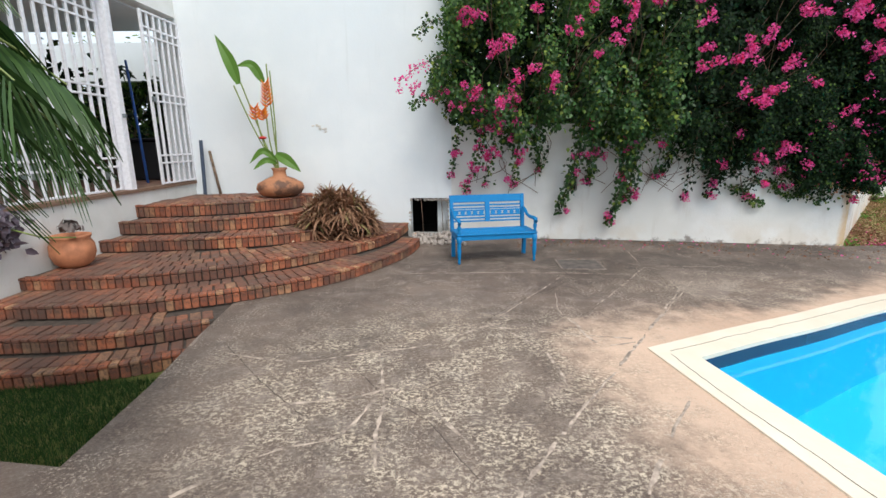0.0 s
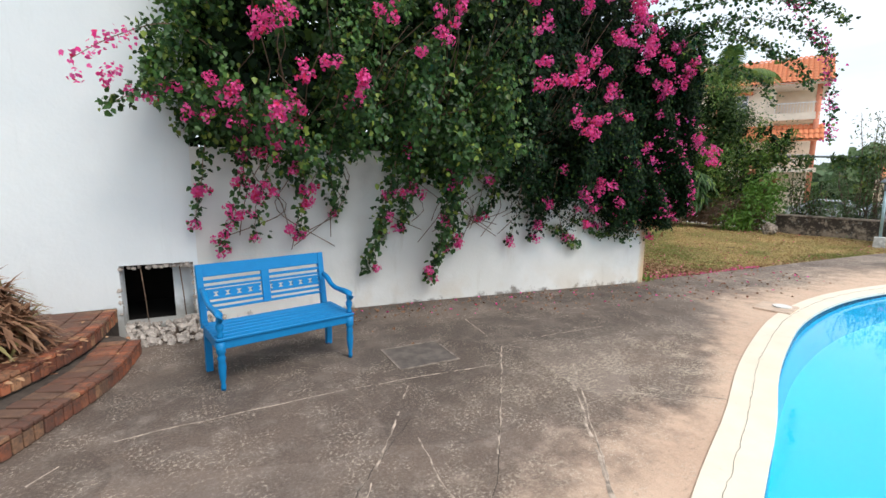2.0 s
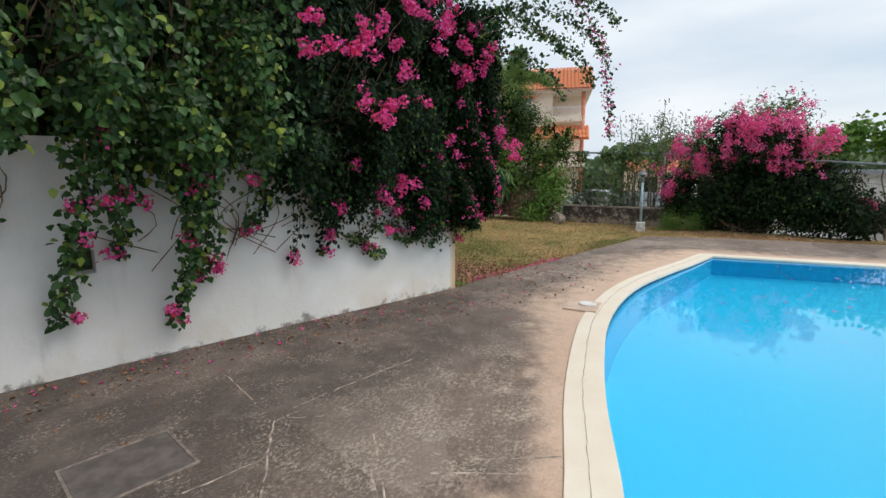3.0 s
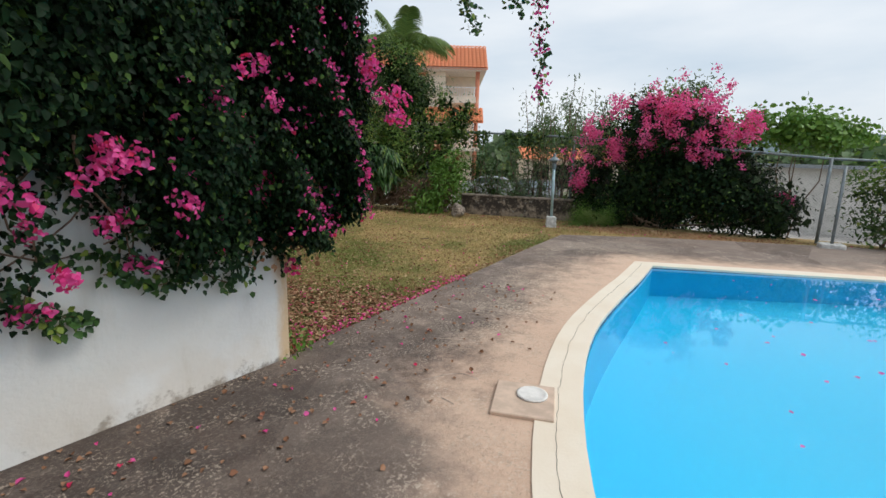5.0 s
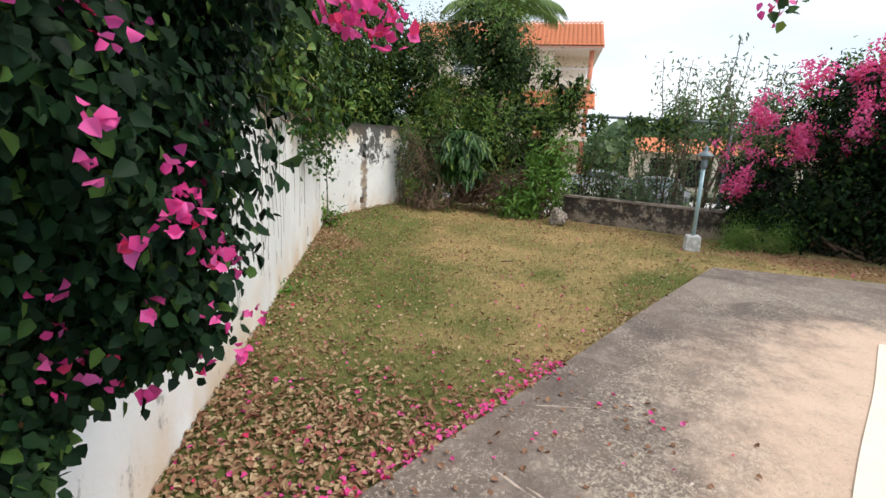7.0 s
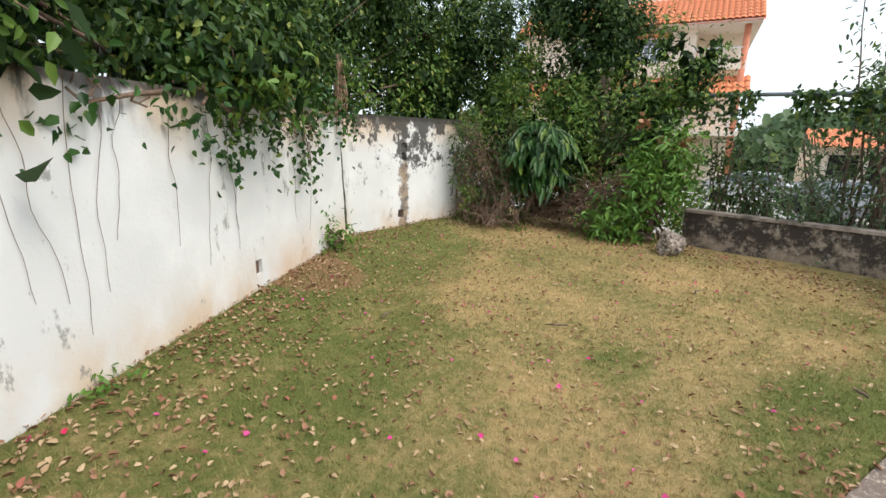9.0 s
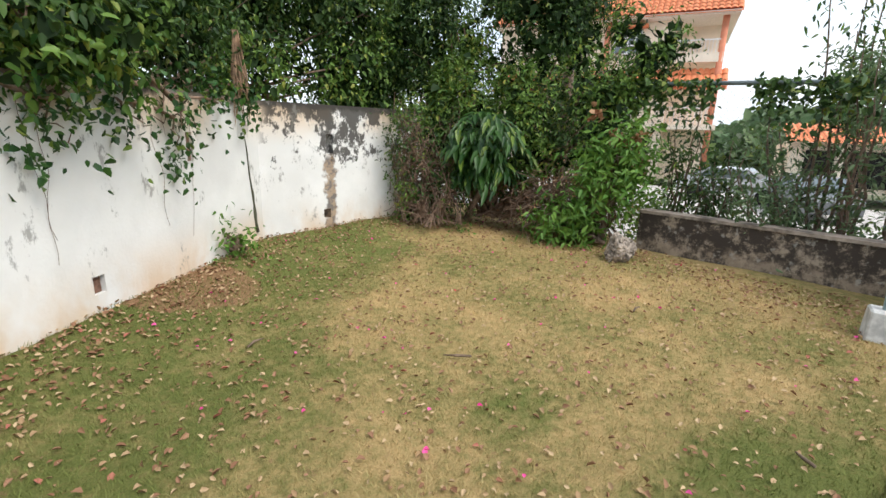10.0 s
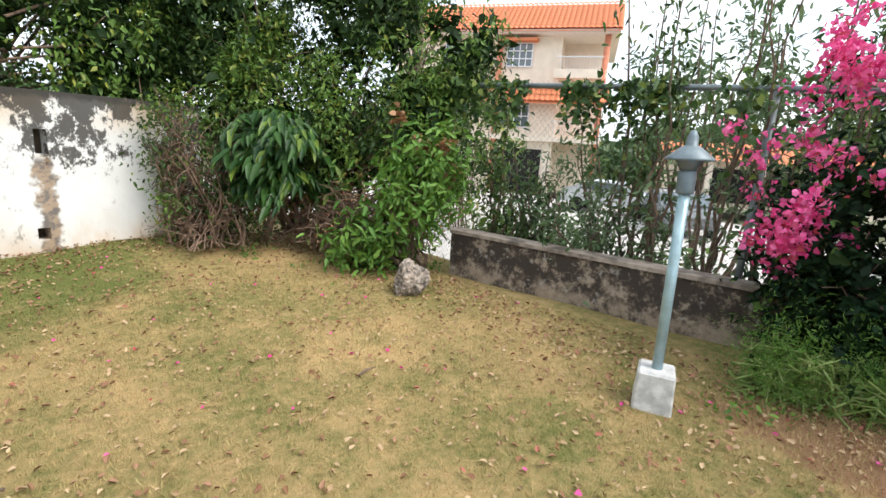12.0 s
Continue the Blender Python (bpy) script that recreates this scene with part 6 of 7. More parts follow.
def build_porch_things():
    root = thing("wheeled_bin", "black plastic bin inside the porch gate", "bin", (-5.75, 9.45, 1.0))
    bm = bmesh.new()
    box(bm, -0.3, 0.3, -0.28, 0.28, 0, 0.75, None, 0.03)
    for v in bm.verts:
        v.co.x *= 0.85 + 0.2 * v.co.z
        v.co.y *= 0.85 + 0.2 * v.co.z
    part("body", bm, plain("black_plastic", (0.012, 0.012, 0.015), 0.4), root)
    bm = bmesh.new()
    box(bm, -0.33, 0.33, -0.31, 0.31, 0.752, 0.8, None, 0.015)
    part("lid", bm, plain("black_lid", (0.015, 0.015, 0.02), 0.4), root)
    blue = plain("blue_pole", (0.02, 0.09, 0.35), 0.5)
    pole = thing("blue_pole", "long blue pool pole leaning inside the porch", "pole", (-5.3, 8.5, 1.0))
    bm = bmesh.new()
    tube(bm, [Vector((0, 0, 0)), Vector((-0.55, 0.75, 2.2))], 0.022, 8)
    part("shaft", bm, blue, pole)
    for k, (x0, x1, z, m) in enumerate(((-4.2, -4.14, 0.95, plain("grey_board", (0.05, 0.07, 0.11))), (-3.92, -4.12, 0.75, BARK))):
        st = thing("leaning_stick", ("grey-blue board leaning on the house wall", "brown stick leaning on the house wall")[k], "stick", (x0, 8.3, 0.8))
        bm = bmesh.new()
        if k:
            tube(bm, [Vector((0, 0, 0)), Vector((x1 - x0, 0.18, z))], 0.025, 7)
        else:
            box(bm, -0.03, 0.03, 0.0, 0.02, 0, z, pose(0, 0, 0, -8, -2, 0), 0.003)
        part("shaft", bm, m, st)
    shrub("porch_plant", "dark broad-leaved potted plants inside the porch", "plant", (-6.6, 9.7, 1.0), [(-6.6, 9.7, 2.4, 0.9, 0.6, 0.9), (-7.6, 9.4, 2.0, 0.7, 0.7, 1.0), (-5.7, 10.1, 2.6, 0.5, 0.3, 0.6), (-6.3, 5.2, 2.3, 0.4, 1.9, 1.2), (-6.6, 8.6, 2.2, 0.4, 0.8, 1.3)], 5200, 0.2, LEAF, 71, 8, None, 0.8, 0.6)
    shrub("porch_greenery", "yellow-green garden foliage seen through the porch", "shrub", (-10.8, 7, 0), [(-10.8, 5, 2.4, 0.8, 2.2, 1.4), (-10.8, 8.5, 2.6, 0.8, 1.6, 1.4), (-7.2, 11.8, 2.4, 1.6, 0.6, 1.3)], 7000, 0.16, LEAFB, 72, 10)


build_porch_things()


def build_palm(name, label, at, fronds, leaf_len, mat, seed, trunk=0.0):
    root = thing(name, label, "palm", at)
    rng = random.Random(seed)
    for az, el, ln, droop in fronds:
        d = Vector((math.cos(az), math.sin(az), 0))
        pts = [Vector((0, 0, 0)) + d * ln * t * math.cos(el) + Vector((0, 0, ln * (math.sin(el) * t - droop * t * t))) for t in [k / 10 for k in range(11)]]
        bm = bmesh.new()
        tube(bm, pts, [0.018 * (1 - 0.8 * k / 10) for k in range(11)], 5)
        fr = part("frond_rib", bm, STEM, root)
        V, F = [], []
        m = 90
        for k in range(4, m):
            t = k / m
            i = min(9, int(t * 10))
            p = pts[i].lerp(pts[i + 1], t * 10 - i)
            fwd = (pts[i + 1] - pts[i]).normalized()
            side = fwd.cross(Vector((0, 0, 1))).normalized()
            for s in (-1, 1):
                L = leaf_len * (0.55 + 0.45 * math.sin(math.pi * t)) * rng.uniform(0.85, 1.1)
                w = 0.0078 if trunk < 4 else 0.013
                base = len(V)
                for j, u in enumerate((0, 0.4, 0.75, 1.0)):
                    q = p + (side * s * 0.75 + fwd * 0.6) * L * u + Vector((0, 0, -0.55 * L * u * u - 0.02))
                    kk = (0.6, 1.0, 0.7, 0.08)[j]
                    V.extend([tuple(q - fwd * w * kk), tuple(q + fwd * w * kk + Vector((0, 0, 0.006)))])
                for j in range(3):
                    a = base + 2 * j
                    F.append((a, a + 1, a + 3, a + 2))
        mesh_np("leaf_fringe", np.array(V), np.array(F), mat, fr, "long narrow leaflets", "stuff")
    if trunk:
        bm = bmesh.new()
        tube(bm, [Vector((0, 0, -trunk)), Vector((0.1, 0, -trunk / 2)), Vector((0, 0, 0.1))], [0.16, 0.13, 0.11], 12)
        part("trunk", bm, BARK, root, "ringed grey trunk")


PALMG = leafy("palm_leaf", (0.02, 0.055, 0.015), (0.07, 0.14, 0.035))
build_palm("palm", "low palm with long drooping dark green fronds beside the lawn", (-2.62, 1.42, 2.25), [(0.12, 0.5, 1.45, 0.75), (0.3, 0.75, 1.5, 0.75), (-0.15, 0.3, 1.3, 0.75), (0.5, 0.4, 1.35, 0.65), (0.1, 0.35, 1.25, 0.72), (0.4, 0.35, 1.3, 0.75), (0.8, 0.85, 1.4, 0.6), (1.5, 0.7, 1.3, 0.5), (2.6, 0.7, 1.4, 0.5), (3.8, 0.6, 1.4, 0.5)], 0.58, PALMG, 3, 2.5)
build_palm("palm", "tall palm with arching green fronds behind the garden hedge", (19.9, 14.3, 5.3), [(a, 0.75, 2.5, 0.6) for a in (0.2, 0.9, 1.7, 2.5, 3.3, 4.1, 4.8, 5.6)] + [(a, 1.15, 2.2, 0.3) for a in (0.5, 2.2, 3.9)], 0.7, leafy("palm_leaf_light", (0.07, 0.13, 0.03), (0.19, 0.27, 0.07)), 5, 6.6)


# ---- deck details ----
def strip(bm, pts, w, z):
    line = smooth_line(pts, 0.06)
    rng = random.Random(len(line))
    rows = []
    for k, p in enumerate(line):
        d = (line[min(k + 1, len(line) - 1)] - line[max(k - 1, 0)]).normalized()
        nrm = Vector((-d.y, d.x))
        off = nrm * 0.014 * noise.noise((p.x * 4, p.y * 4, w * 99)) + nrm * 0.012 * noise.noise((p.x * 17, p.y * 17, 0))
        ww = w * rng.uniform(0.3, 1.15)
        zz = deck_z(p.x) + z
        rows.append([bm.verts.new((*(p + off - nrm * ww), zz - 0.001)), bm.verts.new((*(p + off), zz + 0.001)), bm.verts.new((*(p + off + nrm * ww), zz - 0.001))])
    for k, (a, b) in enumerate(zip(rows, rows[1:])):
        if w > 0.004 and noise.noise((line[k].x * 2.7, line[k].y * 2.7, 4)) + 0.7 * noise.noise((line[k].x * 13, line[k].y * 13, 4)) < -0.25:
            continue
        for i in (0, 1):
            bm.faces.new((a[i], b[i], b[i + 1], a[i + 1]))
    bmesh.ops.recalc_face_normals(bm, faces=bm.faces)


def build_cracks():
    lines = [[(2.81, 6.97), (2.72, 6.06), (2.96, 5.73), (3.05, 5.43)], [(2.72, 6.06), (4.07, 5.99)], [(2.97, 5.35), (2.32, 4.52), (1.79, 3.83)], [(-0.8, 5.55), (-0.5, 5.82), (0.19, 5.84), (1.14, 5.82), (2.4, 5.67)],
             [(2.97, 5.35), (3.12, 4.76), (3.53, 4.29)], [(1.24, 4.96), (1.16, 4.38), (1.25, 3.95)], [(1.51, 5.67), (0.93, 4.83), (0.49, 4.22)], [(2.71, 5.1), (1.52, 3.49), (0.8, 2.56), (0.39, 1.98), (0, 1.3)],
             [(-0.54, 3.55), (-0.41, 2.84), (-0.4, 2.36), (-0.32, 1.91)], [(-1.78, 3.53), (-1.17, 3.36), (-0.62, 3.5), (-0.12, 3.65), (0.44, 4.07)], [(0.44, 4.07), (0.8, 3.51), (0.86, 2.89)],
             [(-1.33, 1.93), (-0.96, 2.27), (-0.62, 2.41), (-0.44, 2.85)], [(1.58, 2.73), (1.2, 2.23), (0.96, 1.89)], [(0.44, 4.0), (1.61, 3.71)], [(7.35, 6.48), (7.52, 5.97), (7.6, 5.74)],
             [(8.2, 6.72), (8.23, 6.25), (8.93, 6.06)], [(14.27, 3.75), (13.1, 3.55), (14.36, 2.74)], [(6.57, 6.2), (6.81, 5.99), (6.71, 5.71)], [(8.19, 6.88), (8.16, 6.55), (8.23, 6.28), (8.41, 5.96)], [(8.23, 6.28), (7.97, 5.89)]]
    lines += [[(1.21, 4.11), (1.29, 3.61), (1.63, 3.65)], [(-1.06, 2.75), (-0.63, 2.81), (-0.34, 2.92), (-0.1, 2.67), (0.19, 2.25)], [(2.74, 6.1), (1.99, 5.09), (1.56, 4.54)],
              [(7.46, 6.44), (7.48, 6.12), (7.63, 5.87)], [(6.41, 5.97), (6.36, 5.8), (6.35, 5.65)], [(8.89, 7.03), (9.14, 6.7), (9.28, 6.21), (9.49, 6.08)], [(2.68, 5.1), (2.83, 4.89), (3.2, 4.43)]]
    for pts in lines:
        bm = bmesh.new()
        strip(bm, pts, 0.014 if pts[0][1] < 4.2 or pts[-1][1] < 2 else 0.0075, 0.0025)
        tagged(link_bm("crack_filler", bm, LINE), "pale mortar line across the deck", "crack", "", "structure")
    for pts in ([(-0.78, 3.4), (-0.41, 2.84), (-0.13, 2.57), (0.17, 2.03)], [(-1.85, 3.7), (-1.27, 3.01), (-0.86, 2.59)], [(2.29, 5.5), (1.57, 4.54), (1.27, 4.19)], [(1.3, 5.2), (0.7, 4.6), (0.3, 4.0)]):
        bm = bmesh.new()
        strip(bm, pts, 0.0035, 0.0022)
        tagged(link_bm("crack", bm, MORTAR), "thin dark crack in the deck", "crack", "", "structure")
    mid = [((a[0] * 0.45 + b[0] * 0.55), (a[1] * 0.45 + b[1] * 0.55)) for a, b in zip(RIM[:len(ARC)], COPE[:len(ARC)])]
    bm = bmesh.new()
    strip(bm, mid, 0.0016, 0.0145)
    strip(bm, [(1.78, 3.38), (1.86, 2.7), (1.98, 2.05), (2.1, 1.2)], 0.0025, 0.0145)
    tagged(link_bm("coping_crack", bm, MORTAR), "hairline crack along the coping", "crack", "", "structure")


build_cracks()


def build_covers():
    root = thing("inspection_cover", "square concrete cover framed by pale mortar in the deck", "cover", (1.87, 6.2, 0.0), -3)
    bm = bmesh.new()
    box(bm, -0.27, 0.27, -0.24, 0.24, -0.02, 0.003)
    part("slab", bm, plain("slab_grey", (0.12, 0.1, 0.088), 0.9, 0, 0.3, 8), root)
    for x0, x1, y0, y1 in ((-0.29, 0.29, -0.262, -0.242), (-0.29, 0.29, 0.242, 0.262), (-0.29, -0.272, -0.241, 0.241), (0.272, 0.29, -0.241, 0.241)):
        bm = bmesh.new()
        box(bm, x0, x1, y0, y1, -0.02, 0.006)
        part("edge", bm, plain("faint_mortar", (0.22, 0.18, 0.15), 0.9, 0, 0.4, 14), root)
    sk = thing("skimmer_cover", "square cream slab with a round white skimmer lid beside the pool", "cover", (6.62, 5.46, deck_z(6.6)), 12)
    bm = bmesh.new()
    box(bm, -0.22, 0.22, -0.2, 0.2, -0.05, 0.03, None, 0.006)
    part("slab", bm, plain("slab_cream", (0.58, 0.44, 0.34), 0.85, 0, 0.15, 9), sk)
    bm = bmesh.new()
    lathe(bm, [(0.105, 0.031), (0.105, 0.042), (0.09, 0.046), (0.085, 0.042), (0.03, 0.043), (0.001, 0.044)], 28, (0.06, -0.05, 0))
    part("lid", bm, plain("lid_white", (0.72, 0.7, 0.66), 0.5), sk, "round white lid")


build_covers()


# ---- beyond the fence ----
def build_house():
    root = thing("apartment_building", "three-storey cream house with orange tiled roofs and corner balconies", "building", (39.2, 18.9, -1.2), 115)
    # local x runs along the front away from the near corner, y goes back, z up from the driveway
    ln, dp = 13.0, 9.0

    def add(name, mat, boxes, label=""):
        bm = bmesh.new()
        for b in boxes:
            box(bm, *b)
        return part(name, bm, mat, root, label)

    add("wall", CREAM, [(2.6, ln, -dp, -0.4, 0, 9.1), (0.2, 2.6, -dp, -2.6, 0, 9.1)])
    add("floor_slab", CREAM, [(-0.2, ln, -dp, 0.1, 3.1, 3.4), (0.0, 2.9, -2.6, 0.05, 6.75, 7.0)], "cream balcony slab")
    add("balcony_wall", CREAM, [(0.0, 2.9, -0.08, 0.04, 7.0, 7.25)], "low balcony wall")
    add("eave", plain("eave_white", (0.75, 0.7, 0.64)), [(-0.5, ln + 0.3, -dp, 0.5, 9.1, 9.28)])
    for x in (0.12, 6.2):
        bm = bmesh.new()
        tube(bm, [Vector((x, -0.1, 0)), Vector((x, -0.1, 9.1))], 0.17, 12)
        part("column", bm, SALMON, root, "salmon painted column")
    for z in (4.3, 7.9):
        for k in range(14):
            bm = bmesh.new()
            box(bm, 0.2 + k * 0.18, 0.23 + k * 0.18, -0.02, 0.01, z - 0.85, z)
            part("baluster", bm, PAINT, root)
        bm = bmesh.new()
        box(bm, 0.1, 2.8, -0.04, 0.03, z, z + 0.05)
        part("handrail", bm, PAINT, root)
    for x, z, w, h in ((4.3, 7.4, 1.5, 1.3), (8.2, 7.4, 1.5, 1.3), (4.2, 3.9, 1.7, 1.9), (8.0, 3.9, 1.6, 1.9)):
        win = part("window", (lambda b: (box(b, x, x + w, -0.45, -0.35, z, z + h), b)[1])(bmesh.new()), GLASS, root, "dark glass window")
        bm = bmesh.new()
        for k in range(5):
            xx = x + w * k / 4
            box(bm, xx - 0.03, xx + 0.03, -0.34, -0.3, z, z + h)
        for k in range(4):
            zz = z + h * k / 3
            box(bm, x, x + w, -0.3, -0.27, zz - 0.03, zz + 0.03)
        part("window_frame", bm, PAINT, win, "white glazing bars")
    add("bay_roof", ROOF, [(4.0, 6.1, -0.4, 0.25, 8.75, 8.9)], "small tiled bay roof")
    # dark box on the wall: the garage's shade is its colour
    add("garage_shade_panel", DARK, [(3.2, 6.0, -0.395, -0.3, 0.0, 2.6)], "dark panel painted as the shaded garage opening")
    # tiled roofs: sloped slabs with raised rows of tiles

    def tiled(x0, x1, y0, z0, y1, z1, name):
        bm = bmesh.new()
        n = int((x1 - x0) / 0.3)
        for k in range(n):
            xa = x0 + (x1 - x0) * k / n
            w = (x1 - x0) / n
            ring = [(0, 0), (0.25, 0.07), (0.5, 0.09), (0.75, 0.07), (1, 0)]
            rows = int(max(3, math.hypot(y1 - y0, z1 - z0) / 0.45))
            for r in range(rows):
                a, b = r / rows, (r + 1) / rows
                lo = [bm.verts.new((xa + w * u, y0 + (y1 - y0) * a, z0 + (z1 - z0) * a + v + 0.05)) for u, v in ring]
                hi = [bm.verts.new((xa + w * u, y0 + (y1 - y0) * b, z0 + (z1 - z0) * b + v)) for u, v in ring]
                for i in range(4):
                    bm.faces.new((lo[i], lo[i + 1], hi[i + 1], hi[i]))
        vs = [bm.verts.new(p) for p in ((x0, y0, z0 - 0.08), (x1, y0, z0 - 0.08), (x1, y1, z1 - 0.08), (x0, y1, z1 - 0.08))]
        bm.faces.new(vs)
        part(name, bm, ROOF, root, "orange clay tile roof")["kind"] = "stuff"

    tiled(-0.6, ln + 0.4, 0.6, 9.25, -2.8, 11.5, "roof")
    tiled(-0.4, ln, 0.9, 5.3, -0.4, 6.4, "roof")


build_house()


def build_low_building():
    root = thing("low_house", "low cream house with an orange tiled roof beyond the driveway", "building", (41.5, 15.8, -1.2), 115)
    bm = bmesh.new()
    box(bm, -14.0, -0.3, -5, -0.3, 0, 2.6)
    part("wall", bm, CREAM, root)
    bm = bmesh.new()
    for k in range(5):
        box(bm, -13.0 + k * 2.6, -12.7 + k * 2.6, -0.29, 0.3, 0, 2.6)
    part("colonnade", bm, CREAM, root)["kind"] = "stuff"
    # carport depth drawn as one dark box, shade in the colour
    bm = bmesh.new()
    box(bm, -12.5, -1.0, -0.3, -0.22, 0.3, 2.2)
    part("opening", bm, DARK, root, "dark panel painted as the shaded carport opening")
    bm = bmesh.new()
    n = 44
    for k in range(n):
        x = -14.4 + 14.4 * k / n
        lo = [bm.verts.new((x + 0.327 * u, 0.6, 2.6 + v)) for u, v in ((0, 0), (0.5, 0.1), (1, 0))]
        hi = [bm.verts.new((x + 0.327 * u, -2.6, 3.6 + v)) for u, v in ((0, 0), (0.5, 0.1), (1, 0))]
        for i in (0, 1):
            bm.faces.new((lo[i], lo[i + 1], hi[i + 1], hi[i]))
    part("roof", bm, ROOF, root, "orange clay tile roof")


build_low_building()


def build_car(x, y, rz, col, label):
    root = thing("parked_car", label, "car", (x, y, -1.2), rz, "parked cars")
    paint = plain("car_paint", col, 0.25, 0.3, 0.05)
    prof = [(-2.1, 0.35), (-2.15, 0.75), (-1.9, 0.95), (-1.1, 1.0), (-0.5, 1.42), (0.8, 1.45), (1.5, 1.05), (2.1, 0.95), (2.15, 0.4)]
    bm = bmesh.new()
    a = [bm.verts.new((px_, -0.85, pz)) for px_, pz in prof]
    b = [bm.verts.new((px_, 0.85, pz)) for px_, pz in prof]
    for i in range(len(prof)):
        j = (i + 1) % len(prof)
        bm.faces.new((a[i], a[j], b[j], b[i]))
    bmesh.ops.triangulate(bm, faces=[bm.faces.new(a[::-1]), bm.faces.new(b)])
    part("body", bm, paint, root)
    for s in (-1, 1):
        bm = bmesh.new()
        vs = [bm.verts.new((u, s * 0.86, v)) for u, v in ((-0.95, 1.02), (-0.48, 1.36), (0.75, 1.38), (1.35, 1.04))]
        bm.faces.new(vs)
        part("side_window", bm, GLASS, root)
    for u0, v0, u1, v1 in ((-1.07, 1.03, -0.53, 1.43), (0.85, 1.44, 1.47, 1.08)):
        bm = bmesh.new()
        vs = [bm.verts.new(p) for p in ((u0 - 0.02, -0.75, v0 + 0.02), (u1 - 0.02, -0.7, v1 + 0.01), (u1 - 0.02, 0.7, v1 + 0.01), (u0 - 0.02, 0.75, v0 + 0.02))]
        for v in vs:
            v.co.z += 0.015
        bm.faces.new(vs)
        part("windscreen", bm, GLASS, root)
    for u in (-1.35, 1.35):
        for s in (-0.8, 0.8):
            bm = bmesh.new()
            tube(bm, [Vector((u, s - 0.1, 0.33)), Vector((u, s + 0.1, 0.33))], 0.33, 16)
            part("wheel", bm, DARK, root)


build_car(33.5, 15.2, 100, (0.6, 0.62, 0.64), "silver-white car parked on the driveway")
build_car(31.5, 11.8, 30, (0.18, 0.19, 0.2), "dark grey pickup-like car parked on the driveway")


def build_warehouse():
    root = thing("white_building", "long white building with a grey sheet roof beyond the fence", "building", (27.6, -1.0, -1.9), 78)
    bm = bmesh.new()
    box(bm, -9, 5.4, -6, 0, 0, 3.35)
    part("wall", bm, plain("dull_white", (0.62, 0.6, 0.57), 0.9, 0, 0.1, 2), root)
    bm = bmesh.new()
    box(bm, -9.3, 5.7, -6.2, 0.35, 3.352, 3.5)
    part("roof", bm, plain("sheet_roof", (0.33, 0.36, 0.4), 0.5, 0.5), root)
    # thin dark boxes on the wall, coloured as openings in shade
    for x in (-3.0, 1.6):
        bm = bmesh.new()
        box(bm, x, x + 1.1, 0.001, 0.04, 0.9, 2.0)
        part("shutter", bm, DARK, root, "dark panel painted as a shaded opening")


build_warehouse()

# trees beyond
shrub("porch_plant", "dense dark green shrub growing against the back of the porch", "shrub", (-6.6, 11.6, 0.9), [(-8.2, 11.6, 2.4, 1.1, 0.5, 1.5), (-6.8, 11.5, 2.4, 1.0, 0.5, 1.5), (-5.4, 11.5, 2.4, 1.0, 0.5, 1.5), (-4.6, 11.9, 2.4, 0.8, 0.5, 1.4)], 31000, 0.12, LEAFY, 90, 10, None, 0.5, 0.5)
shrub("garden_tree", "tall dark tree behind the back wall", "tree", (13.0, 17.5, 1.6), [(9.5, 16.5, 3.6, 2.2, 0.9, 2.4), (12.5, 17.5, 4.2, 2.4, 0.9, 2.8), (16.0, 17.0, 4.2, 2.4, 0.9, 2.8)], 42000, 0.12, LEAFY, 88, 16, None, 0.6, 0.5)
shrub("vine_tree", "flat-topped bright green tree with a leaning trunk beyond the fence", "tree", (22.5, 1.2, -1.9), [(22.5, 3.0, 2.6, 1.2, 1.5, 0.4), (22.5, 0.8, 2.5, 1.2, 1.5, 0.45), (22.0, 1.8, 2.9, 1.0, 1.0, 0.35)], 9000, 0.16, LEAFB, 81, 6, None, 0.3, 0.8)
shrub("garden_tree", "grey-green tree with airy crown beyond the fence", "tree", (22.5, 8.8, -1.9), [(22.5, 8.8, 2.6, 1.0, 1.0, 1.1), (22.8, 7.6, 2.2, 1.0, 1.0, 0.9), (22.8, 6.2, 2.4, 1.2, 1.5, 1.0)], 9000, 0.15, LEAFG, 82, 8, None, 0.5, 0.35)
shrub("garden_tree", "tall airy tree standing behind the pink bush", "tree", (20.5, 5.0, -1.9), [(20.0, 5.4, 2.9, 0.7, 1.0, 1.0), (20.0, 4.3, 3.0, 0.6, 0.8, 0.9), (20.0, 6.2, 2.4, 0.7, 0.9, 0.9)], 7000, 0.12, LEAFY, 83, 18, None, 0.2, 0.35)
shrub("boundary_bush", "dense green bush beside the far fence post", "shrub", (16.9, 0.2, -0.2), [(16.9, 0.3, 0.8, 0.6, 1.0, 1.0), (16.9, -1.3, 1.0, 0.7, 1.2, 1.1)], 12000, 0.1, LEAFY, 84, 10)
shrub("driveway_bush", "low green bushes beside the driveway", "shrub", (19.8, 9.0, -1.9), [(19.8, 11.0, -0.4, 0.6, 1.5, 0.9), (19.8, 8.2, -0.7, 0.5, 1.4, 0.8), (19.8, 5.5, -0.4, 0.5, 1.6, 0.9)], 9000, 0.12, LEAFG, 85, 14)
shrub("driveway_bush", "tall leafy trees filling the gap beside the cream house", "tree", (24.0, 16.0, -1.9), [(24, 16.5, 1.6, 1.5, 2.0, 2.4), (26.0, 19.0, 2.0, 2.0, 2.4, 2.8)], 14000, 0.18, LEAFY, 86, 12)


